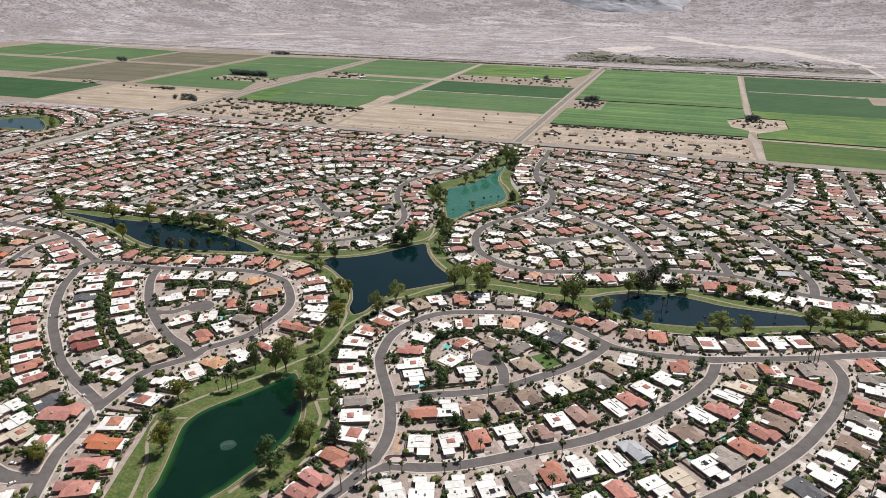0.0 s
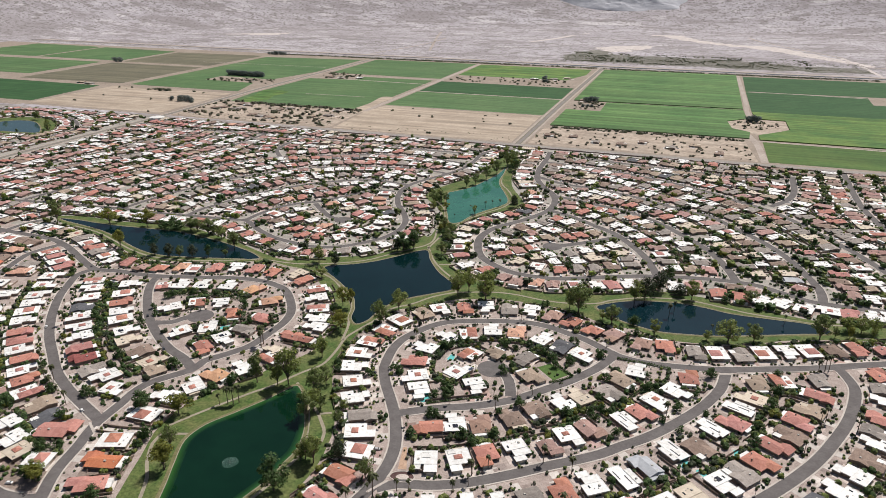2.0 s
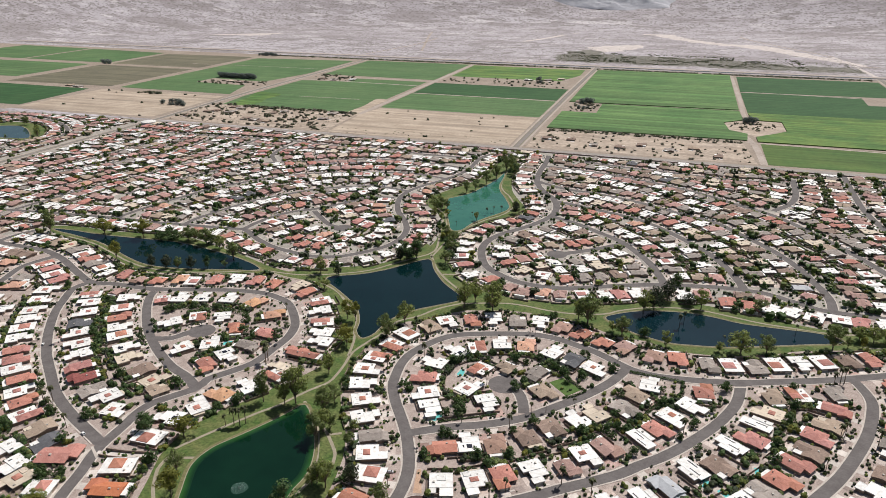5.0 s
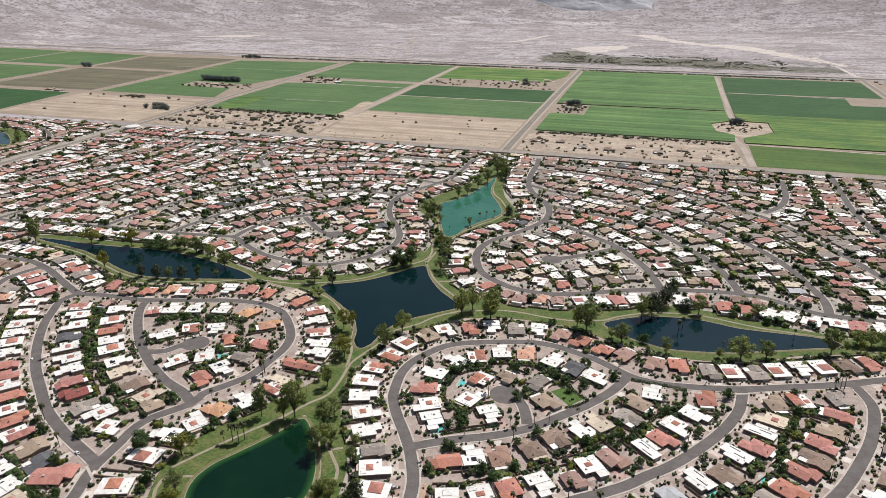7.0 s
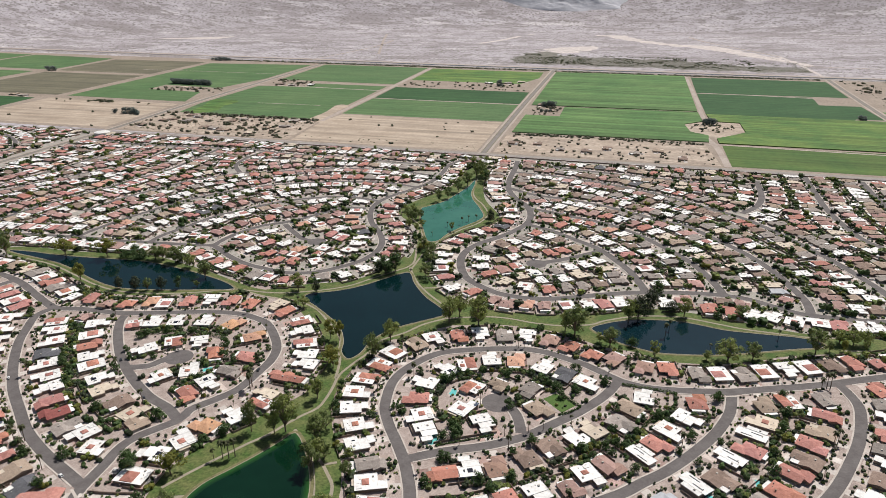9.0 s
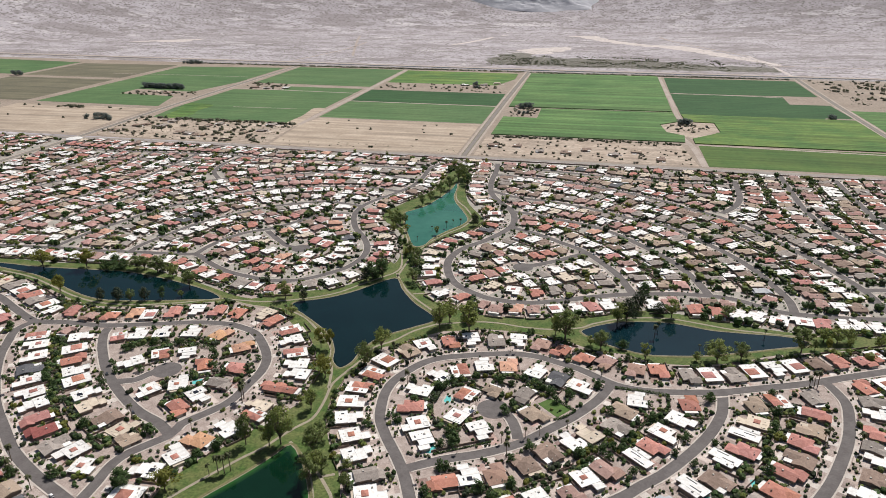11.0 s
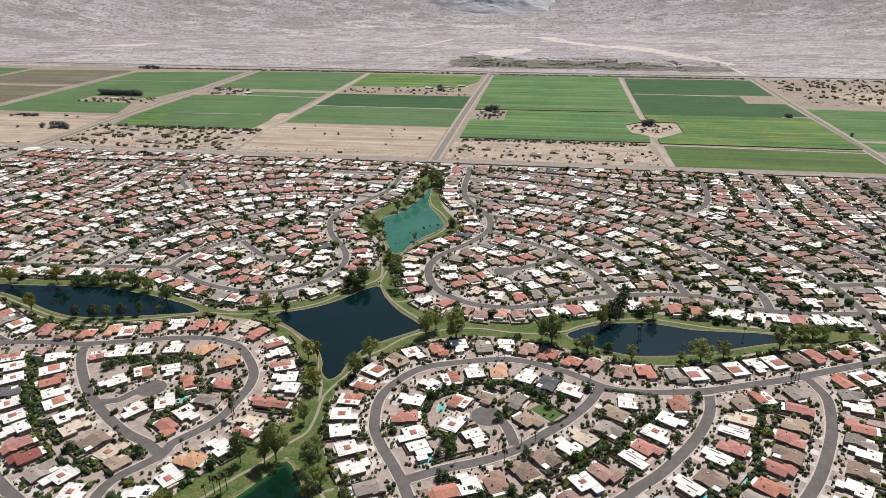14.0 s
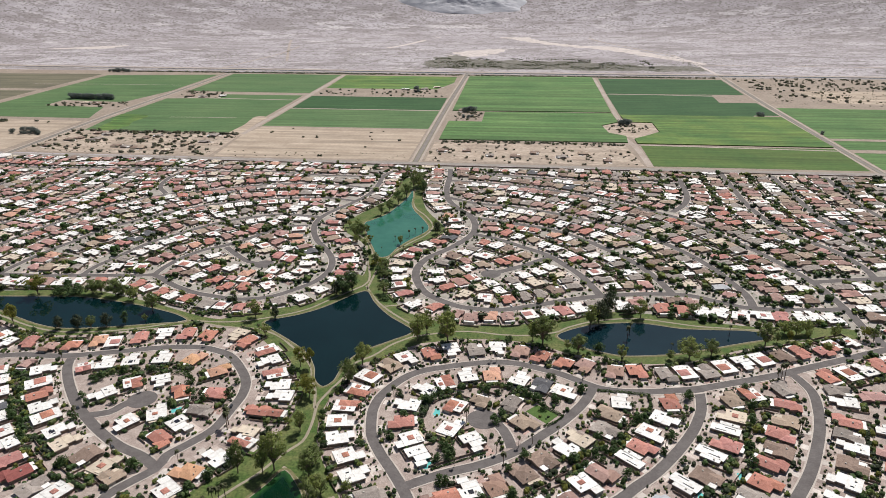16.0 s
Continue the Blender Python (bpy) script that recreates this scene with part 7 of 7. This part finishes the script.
for x, y in POOLS:
    root = new("swimming_pool")
    tagged(root, "small turquoise garden pool with a pale deck", "swimming pool", "garden pools")
    root.matrix_basis = pose(x, y, 0.06, 0, 0, trng.uniform(0, 180)) @ Matrix.Diagonal((1.25, 1.25, 1, 1))
    ring = smooth_line([(-3.6, -1.8), (0, -2.4), (3.6, -1.6), (4.0, 1.2), (1.2, 1.8), (-2.0, 2.6), (-4.0, 1.0)], 1, True)
    part("deck", sheet(ring * 1.35, 0.06, 0.06), "concrete", root)
    part("coping", ribbon(ring, 0.3, -0.3, 0.16, 0.12, True), "pale_kerb", root)
    part("water", sheet(ring, 0.1), "pool_water", root, "turquoise water")


def car_body():
    prof = [(-2.2, 0.35), (2.2, 0.35), (2.25, 0.75), (1.3, 0.92), (0.75, 1.45), (-1.2, 1.47), (-1.95, 0.98), (-2.25, 0.9)]
    n = len(prof)
    v = [(x, -0.88 + (0.12 if z > 1 else 0), z) for x, z in prof] + [(x, 0.88 - (0.12 if z > 1 else 0), z) for x, z in prof]
    return v, [tuple(range(n)), tuple(range(2 * n - 1, n - 1, -1))] + [(i, n + i, n + (i + 1) % n, (i + 1) % n) for i in range(n)]


def car(x, y, turn, paint, label):
    root = new("car")
    tagged(root, label, "car", "parked cars")
    root.matrix_basis = pose(x, y, 0.12, 0, 0, turn)
    part("body", car_body(), paint, root)
    part("windscreen", ([(0.8, -0.72, 1.42), (1.28, -0.8, 0.97), (1.28, 0.8, 0.97), (0.8, 0.72, 1.42), (0.9, -0.72, 1.44), (1.36, -0.8, 0.97), (1.36, 0.8, 0.97), (0.9, 0.72, 1.44)],
                        [(0, 1, 2, 3), (4, 7, 6, 5), (0, 4, 5, 1), (1, 5, 6, 2), (2, 6, 7, 3), (3, 7, 4, 0)]), "glass_dark", root)
    part("rear_window", ([(-1.25, -0.72, 1.44), (-1.92, -0.8, 1.0), (-1.92, 0.8, 1.0), (-1.25, 0.72, 1.44), (-1.33, -0.72, 1.47), (-2.0, -0.8, 1.02), (-2.0, 0.8, 1.02), (-1.33, 0.72, 1.47)],
                         [(0, 1, 2, 3), (4, 7, 6, 5), (0, 4, 5, 1), (1, 5, 6, 2), (2, 6, 7, 3), (3, 7, 4, 0)]), "glass_dark", root)
    for cx in (-1.4, 1.4):
        for cy in (-0.85, 0.65):
            part("wheel", limb((cx, cy, 0.33), (cx, cy + 0.22, 0.33), 0.33, 0.33, 12), "rubber", root)


for x, y, turn, paint, label in ((-92, -921, 155, "car_white", "white saloon parked at the kerb"), (-74, -996, 20, "car_white", "white saloon parked on a driveway"),
                                 (-58, -1010, 70, "car_white", "white saloon parked beside a house"), (127, -889, 20, "car_silver", "silver saloon parked on a driveway"),
                                 (229, -669, 60, "car_dark", "dark saloon parked on a driveway"), (-222, -833, 130, "car_white", "white saloon parked at the kerb"),
                                 (-152, -785, 135, "car_dark", "dark saloon parked on the street"), (85, -803, 5, "car_dark", "dark saloon parked on a driveway"),
                                 (316, -822, 140, "car_white", "white saloon parked on a driveway"), (-60, -908, 20, "car_silver", "silver saloon parked on a driveway"),
                                 (-30, -770, 95, "car_dark", "dark saloon parked at the kerb"), (-97, -829, 140, "car_dark", "dark saloon on the street")):
    car(x, y, turn, paint, label)

# block walls behind and between the lots, gravel plots
wall_v, wall_f, plot = [], [], {"yard_gravel": ([], []), "yard_rose_gravel": ([], []), "yard_pale_gravel": ([], [])}
for n_, (x, y, a, w, d) in enumerate(LOTS):
    ca, sa = math.cos(a), math.sin(a)
    place = lambda v: [(x + p * ca - q * sa, y + p * sa + q * ca, r) for p, q, r in v]
    pieces = []
    if trng.random() < 0.9:
        pieces.append(box(-9.2, 9.2, 16.9, 17.1, 0.0, 1.7))
    if trng.random() < 0.5:
        pieces.append(box(-9.3, -9.1, trng.choice((-3, 1, 6)), 16.9, 0.0, 1.6))
    if trng.random() < 0.75:
        pieces.append(box(9.1, 9.3, trng.choice((-2, 2, 5)), 16.9, 0.0, 1.6))
    for v, f in pieces:
        o = len(wall_v)
        wall_v += place(v)
        wall_f += [tuple(i + o for i in q) for q in f]
    kind = "yard_rose_gravel" if trng.random() < 0.3 else "yard_gravel"
    V, F = plot[kind]
    o = len(V)
    z = 0.045 + 0.004 * (n_ % 3)
    for q in ((-9.2, -15.8, 9.0, -8.5), (-9.2, -8.5, 9.0, 16.8)):
        if q[1] < 0 and trng.random() < 0.45:
            V, F = plot["yard_pale_gravel"]
        else:
            V, F = plot[kind]
        o = len(V)
        V += place([(q[0], q[1], z), (q[2], q[1], z), (q[2], q[3], z), (q[0], q[3], z)])
        F.append((o, o + 1, o + 2, o + 3))
setting("garden_walls", (wall_v, wall_f), "garden_block_wall", "low brown block walls between the yards", "walls", "stuff")
for mt in ("yard_gravel", "yard_rose_gravel", "yard_pale_gravel"):
    setting("yard_plots", plot[mt], mt, "gravel yards in tan, grey and rose tones", "yards", "stuff")
setting("yard_lawn", sheet([(205, -751), (214, -741), (231, -753), (221, -766)], 0.09, 0.05), "yard_lawn", "small bright green lawn behind a house", "lawn")
setting("yard_lawn", sheet([(-345, -700), (-335, -706), (-330, -698), (-340, -692)], 0.09, 0.05), "yard_lawn", "small bright green lawn beside a house", "lawn")



# clipped hedges
def hedge(line, half, high, label):
    pts = smooth_line(line, 0.45)
    n = normals_of(pts)
    rows = [np.column_stack([pts + n * nrng.uniform(-half, half, (len(pts), 1)), nrng.uniform(0.1, high, len(pts))]) for _ in range(9)]
    ob = new("hedge", quads_mesh("hedge", leaves(np.concatenate(rows), 0.9), "leaf_green"))
    tagged(ob, label, "hedge", "garden hedges")


hedge([(211, -735), (223, -746), (234, -755)], 0.9, 2.0, "clipped dark green hedge beside a small lawn")
hedge([(234, -755), (227, -764), (219, -770)], 0.9, 1.8, "clipped dark green hedge beside a small lawn")
hedge([(264, -716), (292, -717), (306, -719)], 1.0, 2.2, "long dark green hedge along a street")
hedge([(305, -720), (303, -737), (288, -756), (279, -773)], 1.0, 2.2, "long dark green hedge behind the gardens")
hedge([(-113, -952), (-100, -959), (-84, -962), (-70, -960)], 2.0, 3.2, "tall dark green hedge round a corner garden")
hedge([(139, -828), (161, -815), (176, -806)], 0.7, 1.2, "low shrub hedge in front of a garden wall")
hedge([(-168, -744), (-140, -732), (-115, -727), (-84, -728)], 2.0, 3.2, "tall dark green planting behind a row of houses")
strip("loop_wall", [(137, -826), (160, -812), (178, -802.5)], 0.25, "garden_block_wall", "brown block wall beside a street", "wall", 1.7, step=4)

# walled lane from the street down to the park, gutters across junctions, a planted corner bed
strip("park_lane", [(-68, -934), (-50, -931), (-30, -926)], 2.2, "concrete", "pale concrete lane between garden walls", "path", 0.15, step=4)
for off in (-3.4, 3.4):
    strip("lane_wall", [(-64, -933 + off), (-50, -931 + off), (-32, -926.5 + off)], 0.25, "garden_block_wall", "brown block wall beside a lane", "wall", 1.8, step=4)
strip("junction_gutter", [(-76, -930), (-64, -938)], 0.9, "pale_kerb", "pale concrete gutter across a street mouth", "gutter", 0.16, step=3)
strip("junction_gutter", [(138, -928), (146, -914)], 0.9, "pale_kerb", "pale concrete gutter across a street mouth", "gutter", 0.16, step=3)
strip("junction_gutter", [(342, -712), (354, -708)], 0.9, "pale_kerb", "pale concrete gutter across a street mouth", "gutter", 0.16, step=3)
bed = smooth_line([(146.1, -910.9), (146.1, -906.4), (150.7, -903.3), (156.6, -902.3), (160.7, -906.1), (159.9, -910.2), (153.6, -912.7)], 1.5, True)
setting("corner_bed", sheet(bed, 0.1, 0.1), "dark_gravel", "dark red gravel bed on a street corner", "gravel bed")
setting("corner_bed_edge", ribbon(bed, 0.3, -0.3, 0.25, 0.2, True), "pale_kerb", "pale kerb round a gravel bed", "kerb")
oval = smooth_line([(149.3, -909.1), (150.8, -906.2), (154.6, -905.1), (157.3, -906.8), (155.8, -909.6), (152.0, -910.8)], 1, True)
setting("bed_oval", sheet(oval, 0.13, 0.05), "yard_pale_gravel", "pale oval of gravel in the corner bed", "gravel bed")
setting("side_yard", sheet([(147.7, -902.0), (142.7, -881.1), (144.7, -879.0), (153.1, -900.6)], 0.09, 0.05), "apricot_gravel", "apricot gravel strip beside a house", "gravel bed")

tank = new("storage_tank")
tagged(tank, "large round white water tank beside the farm road", "water tank")
tank.matrix_basis = pose(-776, -42, 0.03)
part("shell", limb((0, 0, 0), (0, 0, 5), 15, 15, 32), "white_roof", tank)
part("lid", ([(15.2 * math.cos(2 * math.pi * k / 32), 15.2 * math.sin(2 * math.pi * k / 32), 5.0) for k in range(32)] + [(0, 0, 6.6)], [(k, (k + 1) % 32, 32) for k in range(32)]), "white_roof", tank, "shallow white conical lid")
